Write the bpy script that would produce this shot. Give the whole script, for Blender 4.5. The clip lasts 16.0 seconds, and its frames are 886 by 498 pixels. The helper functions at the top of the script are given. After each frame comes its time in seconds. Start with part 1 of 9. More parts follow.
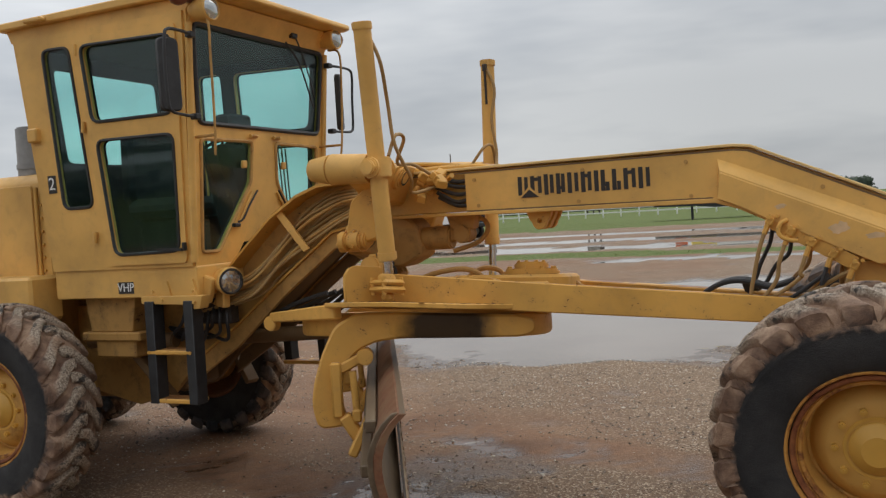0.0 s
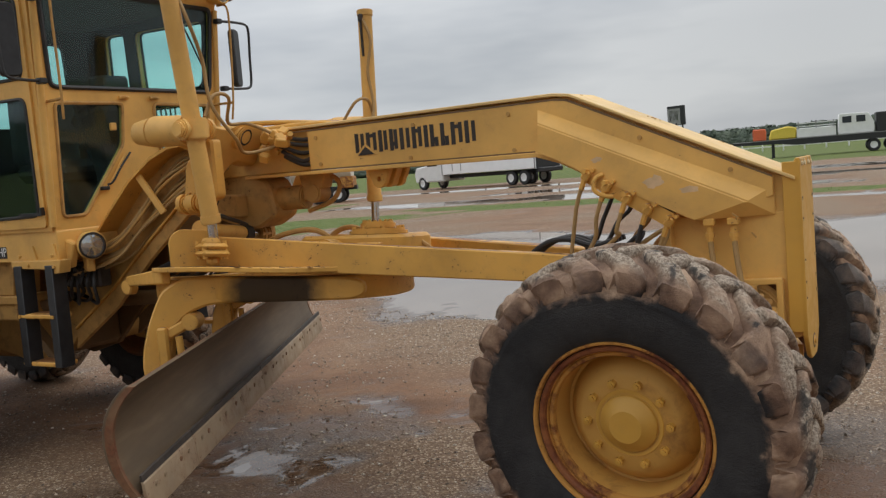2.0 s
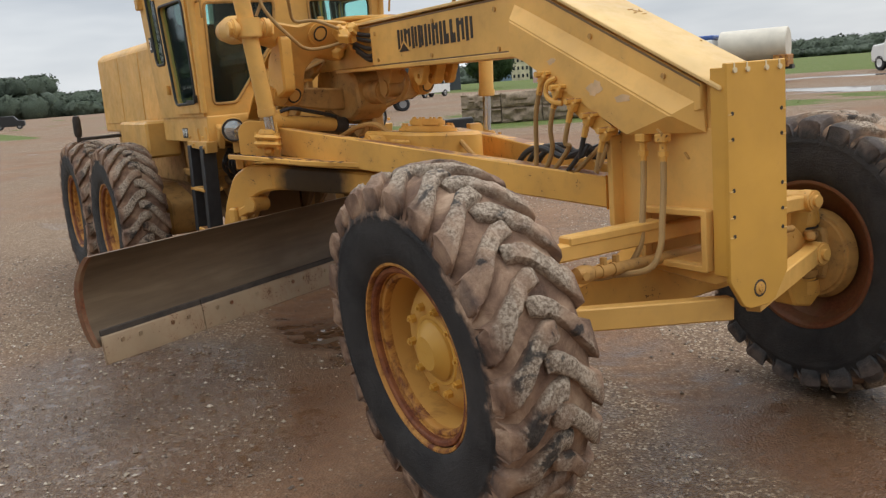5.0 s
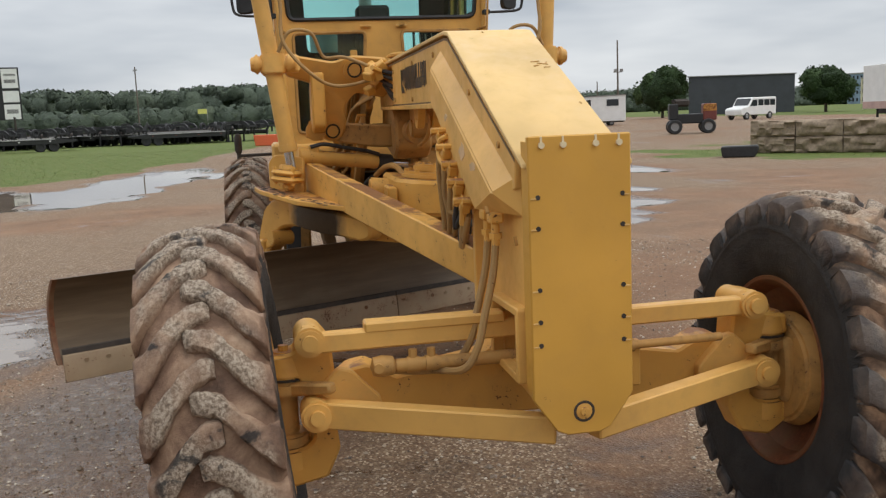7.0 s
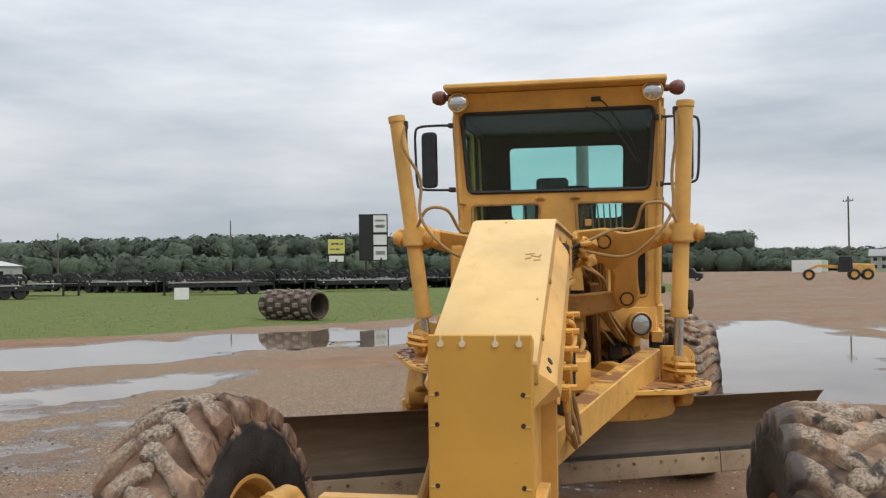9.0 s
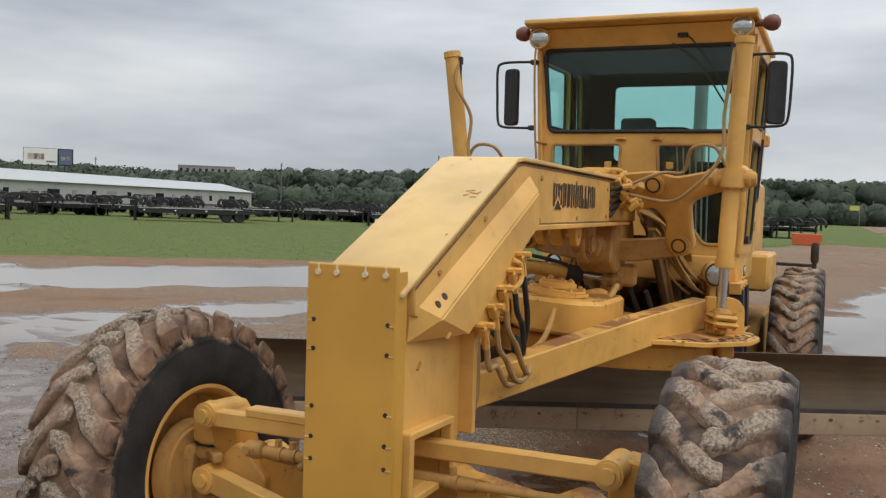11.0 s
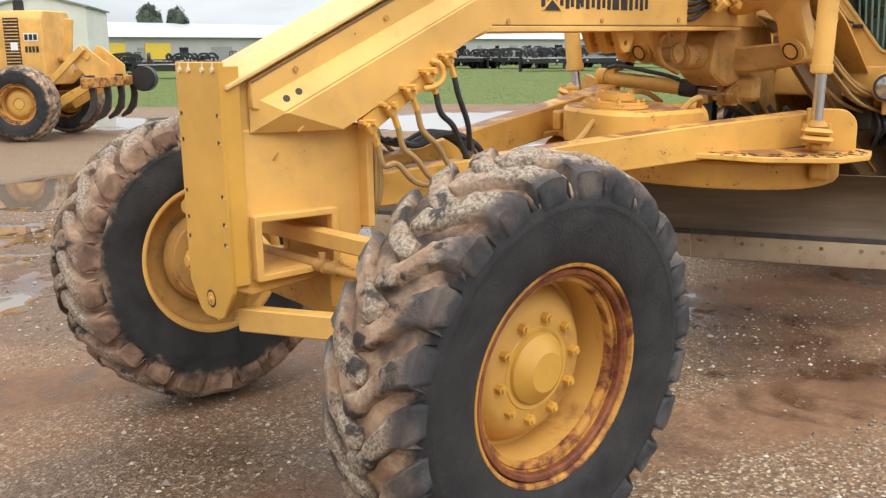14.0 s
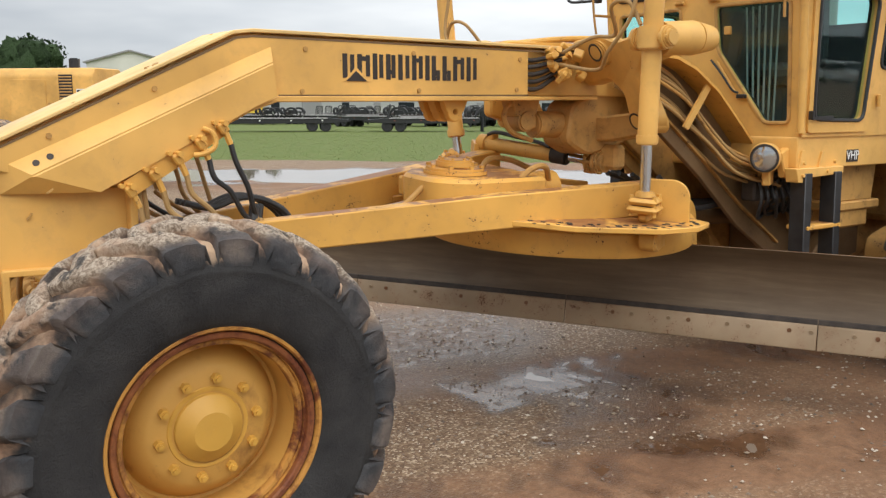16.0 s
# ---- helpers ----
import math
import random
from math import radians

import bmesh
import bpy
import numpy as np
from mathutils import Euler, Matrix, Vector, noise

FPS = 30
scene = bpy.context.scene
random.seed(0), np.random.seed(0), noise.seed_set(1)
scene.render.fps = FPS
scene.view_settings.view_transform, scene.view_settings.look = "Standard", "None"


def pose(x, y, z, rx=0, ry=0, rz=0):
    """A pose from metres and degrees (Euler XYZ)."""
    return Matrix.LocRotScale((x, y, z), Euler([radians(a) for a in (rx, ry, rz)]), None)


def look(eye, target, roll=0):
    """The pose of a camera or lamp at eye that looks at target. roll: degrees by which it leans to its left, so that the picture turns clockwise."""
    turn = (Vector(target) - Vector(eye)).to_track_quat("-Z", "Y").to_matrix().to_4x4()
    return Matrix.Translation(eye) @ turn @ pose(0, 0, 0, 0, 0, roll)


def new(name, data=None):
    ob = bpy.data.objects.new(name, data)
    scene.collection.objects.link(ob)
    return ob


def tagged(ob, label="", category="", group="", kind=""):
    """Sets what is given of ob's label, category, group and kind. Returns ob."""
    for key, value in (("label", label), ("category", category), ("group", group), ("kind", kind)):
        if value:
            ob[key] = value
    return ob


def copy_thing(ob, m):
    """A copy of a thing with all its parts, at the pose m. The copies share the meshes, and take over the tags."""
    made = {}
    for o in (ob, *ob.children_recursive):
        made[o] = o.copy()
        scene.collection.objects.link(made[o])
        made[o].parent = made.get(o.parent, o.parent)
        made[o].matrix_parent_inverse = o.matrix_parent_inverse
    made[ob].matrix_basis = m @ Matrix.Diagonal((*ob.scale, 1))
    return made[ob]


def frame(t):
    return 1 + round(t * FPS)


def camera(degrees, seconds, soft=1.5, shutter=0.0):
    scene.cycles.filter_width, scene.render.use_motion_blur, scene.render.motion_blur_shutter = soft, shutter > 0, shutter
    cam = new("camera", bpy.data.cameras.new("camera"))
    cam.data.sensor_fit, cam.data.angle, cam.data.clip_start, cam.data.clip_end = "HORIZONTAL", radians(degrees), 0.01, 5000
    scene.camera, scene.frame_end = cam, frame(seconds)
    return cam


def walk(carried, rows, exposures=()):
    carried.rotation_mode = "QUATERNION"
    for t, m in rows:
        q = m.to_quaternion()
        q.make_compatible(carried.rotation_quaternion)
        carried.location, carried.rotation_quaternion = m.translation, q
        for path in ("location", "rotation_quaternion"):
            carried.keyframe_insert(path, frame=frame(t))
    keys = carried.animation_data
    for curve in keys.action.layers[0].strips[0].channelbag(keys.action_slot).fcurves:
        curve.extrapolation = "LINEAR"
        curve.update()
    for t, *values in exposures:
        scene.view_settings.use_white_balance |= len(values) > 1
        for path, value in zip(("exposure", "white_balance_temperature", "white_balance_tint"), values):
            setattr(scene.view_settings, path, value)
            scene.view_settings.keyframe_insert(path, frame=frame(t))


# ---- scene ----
cam = camera(51.7, 16.0, soft=1.3)
PATH = [
    (0, (0.001, -5.08, 1.696), (-0.845, -3.27, 1.621), -3.5),
    (0.5, (0.272, -4.912, 1.726), (-0.603, -3.114, 1.735), -3.9),
    (1, (0.532, -4.672, 1.754), (-0.391, -2.898, 1.787), -5.1),
    (1.5, (0.864, -4.488, 1.737), (-0.133, -2.756, 1.658), -5.1),
    (2, (1.155, -4.281, 1.667), (0.135, -2.571, 1.487), -4.9),
    (2.5, (1.41, -4.009, 1.626), (0.324, -2.349, 1.372), -5.0),
    (3, (1.727, -3.852, 1.629), (0.544, -2.273, 1.306), -5.0),
    (3.5, (1.983, -3.628, 1.606), (0.702, -2.126, 1.282), -5.0),
    (4, (2.204, -3.342, 1.609), (0.795, -1.952, 1.319), -4.9),
    (4.2, (2.327, -3.225, 1.589), (0.85, -1.912, 1.278), -4.8),
    (6.3, (2.91, -1.497, 1.624), (1.028, -0.888, 1.33), -2.8),
    (6.5, (2.909, -1.322, 1.641), (1.01, -0.763, 1.359), -2.4),
    (7, (2.991, -0.88, 1.646), (1.046, -0.514, 1.355), -2.3),
    (7.5, (3.028, -0.529, 1.657), (1.05, -0.366, 1.414), -1.8),
    (8, (3.028, -0.218, 1.706), (1.035, -0.301, 1.562), -1.1),
    (8.5, (3.165, 0.100, 1.770), (1.183, -0.160, 1.741), -0.9),
    (10.8, (2.936, 1.251, 1.759), (1.072, 0.528, 1.71), 1.4),
    (11, (2.909, 1.351, 1.76), (1.076, 0.555, 1.667), 1.9),
    (11.5, (2.896, 1.677, 1.736), (1.137, 0.741, 1.56), 1.9),
    (12, (2.753, 1.929, 1.684), (1.067, 0.882, 1.439), 1.2),
    (12.5, (2.559, 2.167, 1.661), (0.997, 0.958, 1.348), 1.0),
    (13, (2.424, 2.473, 1.653), (0.984, 1.132, 1.298), 0.4),
    (13.5, (2.198, 2.67, 1.61), (0.813, 1.277, 1.233), -0.3),
    (14, (1.945, 2.882, 1.598), (0.648, 1.419, 1.175), -0.8),
    (14.5, (1.768, 3.161, 1.58), (0.537, 1.647, 1.144), -1.4),
    (15, (1.527, 3.329, 1.566), (0.32, 1.789, 1.15), -0.6),
    (15.5, (1.251, 3.488, 1.591), (0.077, 1.91, 1.228), 0.2),
    (16, (1.015, 3.752, 1.642), (-0.146, 2.152, 1.338), -0.1),
]
walk(cam, [(t, look(eye, target, roll)) for t, eye, target, roll in PATH], exposures=[(0.0, -0.19), (1.5, -0.32), (2.0, -0.15), (2.5, 0.0), (3.0, 0.38), (3.5, 0.52), (4.0, 0.22), (4.2, 0.10), (6.5, 0.1), (7.0, 0.03), (7.5, 0.08), (8.5, 0.05), (11.0, -0.15), (12.5, -0.1), (13.5, 0.4), (14.0, 0.7), (14.5, 0.90), (15.0, 0.90), (15.5, 0.76), (16.0, 0.42)])

# ---- sky and sun: an overcast afternoon after rain ----
world = bpy.data.worlds.new("overcast_sky")
scene.world = world
world.use_nodes = True
wn, wl = world.node_tree.nodes, world.node_tree.links
wn.clear()
w_out = wn.new("ShaderNodeOutputWorld")
w_bg = wn.new("ShaderNodeBackground")
w_sky = wn.new("ShaderNodeTexSky")
w_sky.sky_type, w_sky.sun_disc = "NISHITA", False
w_sky.sun_elevation, w_sky.sun_rotation = radians(54), radians(25)
w_co = wn.new("ShaderNodeTexCoord")
w_map = wn.new("ShaderNodeMapping")
w_map.inputs["Scale"].default_value = (0.9, 0.9, 4.2)
w_noise = wn.new("ShaderNodeTexNoise")
w_noise.inputs["Scale"].default_value, w_noise.inputs["Detail"].default_value = 1.5, 5.0
w_noise.inputs["Roughness"].default_value = 0.56
w_ramp = wn.new("ShaderNodeValToRGB")
w_ramp.color_ramp.elements[0].position, w_ramp.color_ramp.elements[0].color = 0.34, (0.365, 0.40, 0.45, 1)
w_ramp.color_ramp.elements[1].position, w_ramp.color_ramp.elements[1].color = 0.62, (0.715, 0.732, 0.746, 1)
w_mul = wn.new("ShaderNodeMix")
w_mul.data_type, w_mul.blend_type = "RGBA", "MULTIPLY"
w_mul.inputs[0].default_value = 1.0
w_mul.inputs[7].default_value = (0.1, 0.1, 0.1, 1)
w_mix = wn.new("ShaderNodeMix")
w_mix.data_type = "RGBA"
w_mix.inputs[0].default_value = 0.93
wl.new(w_co.outputs["Generated"], w_map.inputs["Vector"])
wl.new(w_map.outputs["Vector"], w_noise.inputs["Vector"])
wl.new(w_noise.outputs["Fac"], w_ramp.inputs["Fac"])
wl.new(w_sky.outputs["Color"], w_mul.inputs[6])
wl.new(w_mul.outputs[2], w_mix.inputs[6])
wl.new(w_ramp.outputs["Color"], w_mix.inputs[7])
wl.new(w_mix.outputs[2], w_bg.inputs["Color"])
# an overcast sky is brighter overhead than at the horizon
w_sep = wn.new("ShaderNodeSeparateXYZ")
w_rng = wn.new("ShaderNodeMapRange")
w_rng.inputs["From Min"].default_value, w_rng.inputs["From Max"].default_value = 0.12, 0.95
w_rng.inputs["To Min"].default_value, w_rng.inputs["To Max"].default_value = 1.0, 2.6
wl.new(w_co.outputs["Generated"], w_sep.inputs[0])
wl.new(w_sep.outputs["Z"], w_rng.inputs["Value"])
w_dot = wn.new("ShaderNodeVectorMath")
w_dot.operation = "DOT_PRODUCT"
w_dot.inputs[1].default_value = (-0.98, 0.02, 0.0)
wl.new(w_co.outputs["Generated"], w_dot.inputs[0])
w_side = wn.new("ShaderNodeMapRange")
w_side.inputs["From Min"].default_value, w_side.inputs["From Max"].default_value = 0.15, 0.85
w_side.inputs["To Min"].default_value, w_side.inputs["To Max"].default_value = 0.88, 1.21
wl.new(w_dot.outputs["Value"], w_side.inputs["Value"])
w_str = wn.new("ShaderNodeMath")
w_str.operation = "MULTIPLY"
wl.new(w_rng.outputs[0], w_str.inputs[0])
wl.new(w_side.outputs[0], w_str.inputs[1])
wl.new(w_str.outputs[0], w_bg.inputs["Strength"])
wl.new(w_bg.outputs["Background"], w_out.inputs["Surface"])

sun = new("sun", bpy.data.lights.new("sun", "SUN"))
sun.data.energy, sun.data.angle, sun.data.color = 1.3, radians(60), (1.0, 0.965, 0.91)
sun.matrix_world = look((0, 0, 40), (-12, -26, 0))

# ---- materials ----
def nodes_of(name):
    m = bpy.data.materials.new(name)
    m.use_nodes = True
    nt = m.node_tree
    return m, nt.nodes, nt.links, nt.nodes["Principled BSDF"]


def noise_node(n, l, scale, detail=4.0, rough=0.55, co=None, distort=0.0):
    t = n.new("ShaderNodeTexNoise")
    t.inputs["Scale"].default_value, t.inputs["Detail"].default_value = scale, detail
    t.inputs["Roughness"].default_value, t.inputs["Distortion"].default_value = rough, distort
    if co is not None:
        l.new(co, t.inputs["Vector"])
    return t


def ramp_node(n, l, fac, stops):
    r = n.new("ShaderNodeValToRGB")
    while len(r.color_ramp.elements) < len(stops):
        r.color_ramp.elements.new(0.5)
    for e, (p, c) in zip(r.color_ramp.elements, stops):
        e.position, e.color = p, (*c, 1) if len(c) == 3 else c
    l.new(fac, r.inputs["Fac"])
    return r


def mix_node(n, l, fac, a, b, blend="MIX"):
    m = n.new("ShaderNodeMix")
    m.data_type, m.blend_type = "RGBA", blend
    for sock, v in ((m.inputs[0], fac), (m.inputs[6], a), (m.inputs[7], b)):
        if isinstance(v, bpy.types.NodeSocket):
            l.new(v, sock)
        elif isinstance(v, (int, float)):
            sock.default_value = v
        else:
            sock.default_value = (*v, 1)
    return m.outputs[2]


def bump_node(n, l, p, height, strength, dist):
    b = n.new("ShaderNodeBump")
    b.inputs["Strength"].default_value, b.inputs["Distance"].default_value = strength, dist
    l.new(height, b.inputs["Height"])
    l.new(b.outputs["Normal"], p.inputs["Normal"])


def worn_paint(name, colour, rough=0.42, wear=0.5, fade=0.0, rust=(0.10, 0.035, 0.012), dust=(0.20, 0.14, 0.09), dusty=0.25, scuff=0.0):
    """Paint with faded patches, chips down to rust, and a film of dried dust."""
    m, n, l, p = nodes_of(name)
    co = n.new("ShaderNodeTexCoord").outputs["Object"]
    big = noise_node(n, l, 2.2, 3, 0.5, co)
    mid = noise_node(n, l, 11.0, 6, 0.65, co, 0.3)
    fine = noise_node(n, l, 90.0, 4, 0.6, co)
    light = tuple(min(1, c * (1.12 + fade) + 0.02 * fade) for c in colour)
    dark = tuple(c * 0.86 for c in colour)
    base = ramp_node(n, l, big.outputs["Fac"], [(0.3, dark), (0.7, light)]).outputs["Color"]
    dfac = ramp_node(n, l, mid.outputs["Fac"], [(0.48, (0, 0, 0)), (0.8, (dusty, dusty, dusty))]).outputs["Color"]
    base = mix_node(n, l, dfac, base, dust)
    chips = n.new("ShaderNodeMath")
    chips.operation = "MULTIPLY"
    l.new(mid.outputs["Fac"], chips.inputs[0])
    l.new(fine.outputs["Fac"], chips.inputs[1])
    lo = 0.46 - 0.12 * wear
    cfac = ramp_node(n, l, chips.outputs[0], [(lo, (0, 0, 0)), (lo + 0.03, (1, 1, 1))]).outputs["Color"]
    base = mix_node(n, l, cfac, base, rust)
    if scuff:
        # boots and stones have scuffed the upper faces
        up = n.new("ShaderNodeSeparateXYZ")
        l.new(n.new("ShaderNodeNewGeometry").outputs["Normal"], up.inputs[0])
        wide = noise_node(n, l, 3.3, 5, 0.7, co, 0.6)
        both = n.new("ShaderNodeMath")
        both.operation = "MULTIPLY"
        l.new(up.outputs["Z"], both.inputs[0])
        l.new(wide.outputs["Fac"], both.inputs[1])
        sfac = ramp_node(n, l, both.outputs[0], [(0.44, (0, 0, 0)), (0.53, (scuff,) * 3)]).outputs["Color"]
        base = mix_node(n, l, sfac, base, (0.20, 0.075, 0.035))
    l.new(base, p.inputs["Base Color"])
    r = ramp_node(n, l, mid.outputs["Fac"], [(0.3, (rough - 0.08,) * 3), (0.75, (rough + 0.22,) * 3)])
    l.new(r.outputs["Color"], p.inputs["Roughness"])
    p.inputs["Specular IOR Level"].default_value = 0.35
    bump_node(n, l, p, fine.outputs["Fac"], 0.12, 0.002)
    return m


def plain(name, colour, rough=0.5, metal=0.0, vary=0.25, scale=14.0, spec=0.5, bump=0.15):
    m, n, l, p = nodes_of(name)
    co = n.new("ShaderNodeTexCoord").outputs["Object"]
    t = noise_node(n, l, scale, 5, 0.6, co)
    f = noise_node(n, l, scale * 9, 3, 0.6, co)
    c = ramp_node(n, l, t.outputs["Fac"], [(0.3, tuple(v * (1 - vary) for v in colour)), (0.7, tuple(min(1, v * (1 + vary)) for v in colour))])
    l.new(c.outputs["Color"], p.inputs["Base Color"])
    p.inputs["Roughness"].default_value, p.inputs["Metallic"].default_value = rough, metal
    p.inputs["Specular IOR Level"].default_value = spec
    if bump:
        bump_node(n, l, p, f.outputs["Fac"], bump, 0.003)
    return m


YELLOW = (0.64, 0.362, 0.096)
M_YELLOW = worn_paint("yellow_paint", YELLOW, 0.42, 0.25, 0.14, dusty=0.22)
M_OCHRE = worn_paint("yellow_paint_scuffed", (0.66, 0.352, 0.076), 0.45, 0.75, 0.05, dusty=0.25, scuff=0.85)
M_PLATE = worn_paint("fresh_yellow_paint", (0.60, 0.322, 0.058), 0.38, 0.0, 0.0, dusty=0.06)
M_HUB = worn_paint("yellow_hub_paint", (0.60, 0.33, 0.060), 0.36, 0.15, 0.05, dusty=0.10)
# grimy paint, darkened further to hold the shade under the cab
M_SHADED_GRIME = worn_paint("grimy_shade_dark_paint", (0.17, 0.10, 0.045), 0.55, 0.6, 0.0, rust=(0.05, 0.028, 0.016), dust=(0.13, 0.085, 0.05), dusty=0.5)
# paler than the side paint: light from above is worked into the colour
M_FADED_LIT = worn_paint("faded_yellow_paint_lit", (0.65, 0.435, 0.172), 0.45, 0.2, 0.12, dusty=0.12)
M_GRIMY = worn_paint("yellow_paint_grimy", (0.48, 0.265, 0.078), 0.6, 0.7, 0.0, rust=(0.06, 0.03, 0.015), dust=(0.14, 0.085, 0.048), dusty=0.75)


def rusty_rim(name, paint, lo, hi, spots=5.5):
    """Yellow paint giving way to smooth red-brown rust."""
    m, n, l, p = nodes_of(name)
    co = n.new("ShaderNodeTexCoord").outputs["Object"]
    a = noise_node(n, l, spots, 7, 0.68, co, 0.4)
    f = noise_node(n, l, 60.0, 4, 0.6, co)
    rust = ramp_node(n, l, f.outputs["Fac"], [(0.3, (0.085, 0.022, 0.010)), (0.7, (0.20, 0.060, 0.024))]).outputs["Color"]
    fac = ramp_node(n, l, a.outputs["Fac"], [(lo, (0, 0, 0)), (hi, (1, 1, 1))]).outputs["Color"]
    l.new(mix_node(n, l, fac, paint, rust), p.inputs["Base Color"])
    p.inputs["Roughness"].default_value = 0.6
    p.inputs["Specular IOR Level"].default_value = 0.35
    bump_node(n, l, p, f.outputs["Fac"], 0.15, 0.003)
    return m


M_RUSTRING = rusty_rim("rusty_rim_flange", (0.50, 0.24, 0.052), 0.45, 0.59, 8.5)
# rust and dirt, darkened further for the shade inside the rims
M_SHADED_RIMBACK = rusty_rim("rust_brown_shaded_rim_back", (0.15, 0.075, 0.03), 0.30, 0.62, 4.0)
M_DISH = rusty_rim("stained_wheel_dish", (0.55, 0.30, 0.07), 0.56, 0.84)
M_LOCK = rusty_rim("rusty_lock_ring", (0.30, 0.11, 0.035), 0.30, 0.54, 9.0)
M_BLADEBACK = rusty_rim("rust_stained_blade_back", (0.20, 0.115, 0.06), 0.36, 0.70, 8.0)
M_BLACK = plain("black_paint", (0.018, 0.018, 0.019), 0.5, vary=0.4)
M_DECAL = plain("black_decal", (0.025, 0.018, 0.014), 0.5, vary=0.3, bump=0)
M_SOOT = plain("soot_black_steel", (0.035, 0.026, 0.02), 0.7, vary=0.5)
M_HOSE = worn_paint("painted_hose", (0.37, 0.225, 0.085), 0.6, 0.5, dusty=0.5)
M_RUBBERHOSE = plain("black_rubber_hose", (0.025, 0.024, 0.024), 0.55, vary=0.3, scale=30)
# cream that paints the bright glints at the front plate's holes
M_CREAM = plain("cream_highlight", (0.72, 0.60, 0.38), 0.5, vary=0.1, bump=0)
M_CHROME = plain("chrome_rod", (0.62, 0.64, 0.66), 0.22, 1.0, vary=0.08, bump=0)
M_WHITE = plain("white_paint", (0.74, 0.74, 0.72), 0.5, vary=0.06, scale=2.0, bump=0.05)
M_GREYPAINT = plain("grey_paint", (0.26, 0.255, 0.25), 0.5, vary=0.15)
M_SEAT = plain("dark_seat_fabric", (0.03, 0.03, 0.032), 0.85, vary=0.3)
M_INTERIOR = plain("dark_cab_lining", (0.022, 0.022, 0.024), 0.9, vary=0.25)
M_RED = plain("amber_red_lens", (0.17, 0.060, 0.045), 0.35, vary=0.25)
M_ORANGE = plain("orange_paint", (0.62, 0.12, 0.04), 0.55, vary=0.1)


def glass_material(name, tint, gloss=0.10):
    m, n, l, p = nodes_of(name)
    out = n["Material Output"]
    tr = n.new("ShaderNodeBsdfTransparent")
    tr.inputs["Color"].default_value = (*tint, 1)
    gl = n.new("ShaderNodeBsdfGlossy")
    gl.inputs["Roughness"].default_value = 0.03
    lw = n.new("ShaderNodeLayerWeight")
    lw.inputs["Blend"].default_value = 0.5
    pw = n.new("ShaderNodeMath")
    pw.operation = "POWER"
    pw.inputs[1].default_value = 4.0
    l.new(lw.outputs["Facing"], pw.inputs[0])
    ma = n.new("ShaderNodeMath")
    ma.operation = "MULTIPLY_ADD"
    ma.inputs[1].default_value, ma.inputs[2].default_value = 0.55, 0.035
    l.new(pw.outputs[0], ma.inputs[0])
    mx = n.new("ShaderNodeMixShader")
    l.new(ma.outputs[0], mx.inputs[0])
    l.new(tr.outputs[0], mx.inputs[1])
    l.new(gl.outputs[0], mx.inputs[2])
    l.new(mx.outputs[0], out.inputs["Surface"])
    return m


M_GLASS = glass_material("green_tinted_glass", (0.80, 0.965, 0.945))
M_DARKGLASS = plain("dark_vehicle_glass", (0.02, 0.024, 0.028), 0.08, vary=0.1, bump=0)


def lens_material():
    m, n, l, p = nodes_of("lamp_lens")
    co = n.new("ShaderNodeTexCoord").outputs["Object"]
    v = n.new("ShaderNodeTexVoronoi")
    v.inputs["Scale"].default_value = 60
    l.new(co, v.inputs["Vector"])
    p.inputs["Base Color"].default_value = (0.50, 0.51, 0.50, 1)
    p.inputs["Roughness"].default_value, p.inputs["Metallic"].default_value = 0.10, 0.8
    bump_node(n, l, p, v.outputs["Distance"], 0.15, 0.003)
    return m


M_LENS = lens_material()


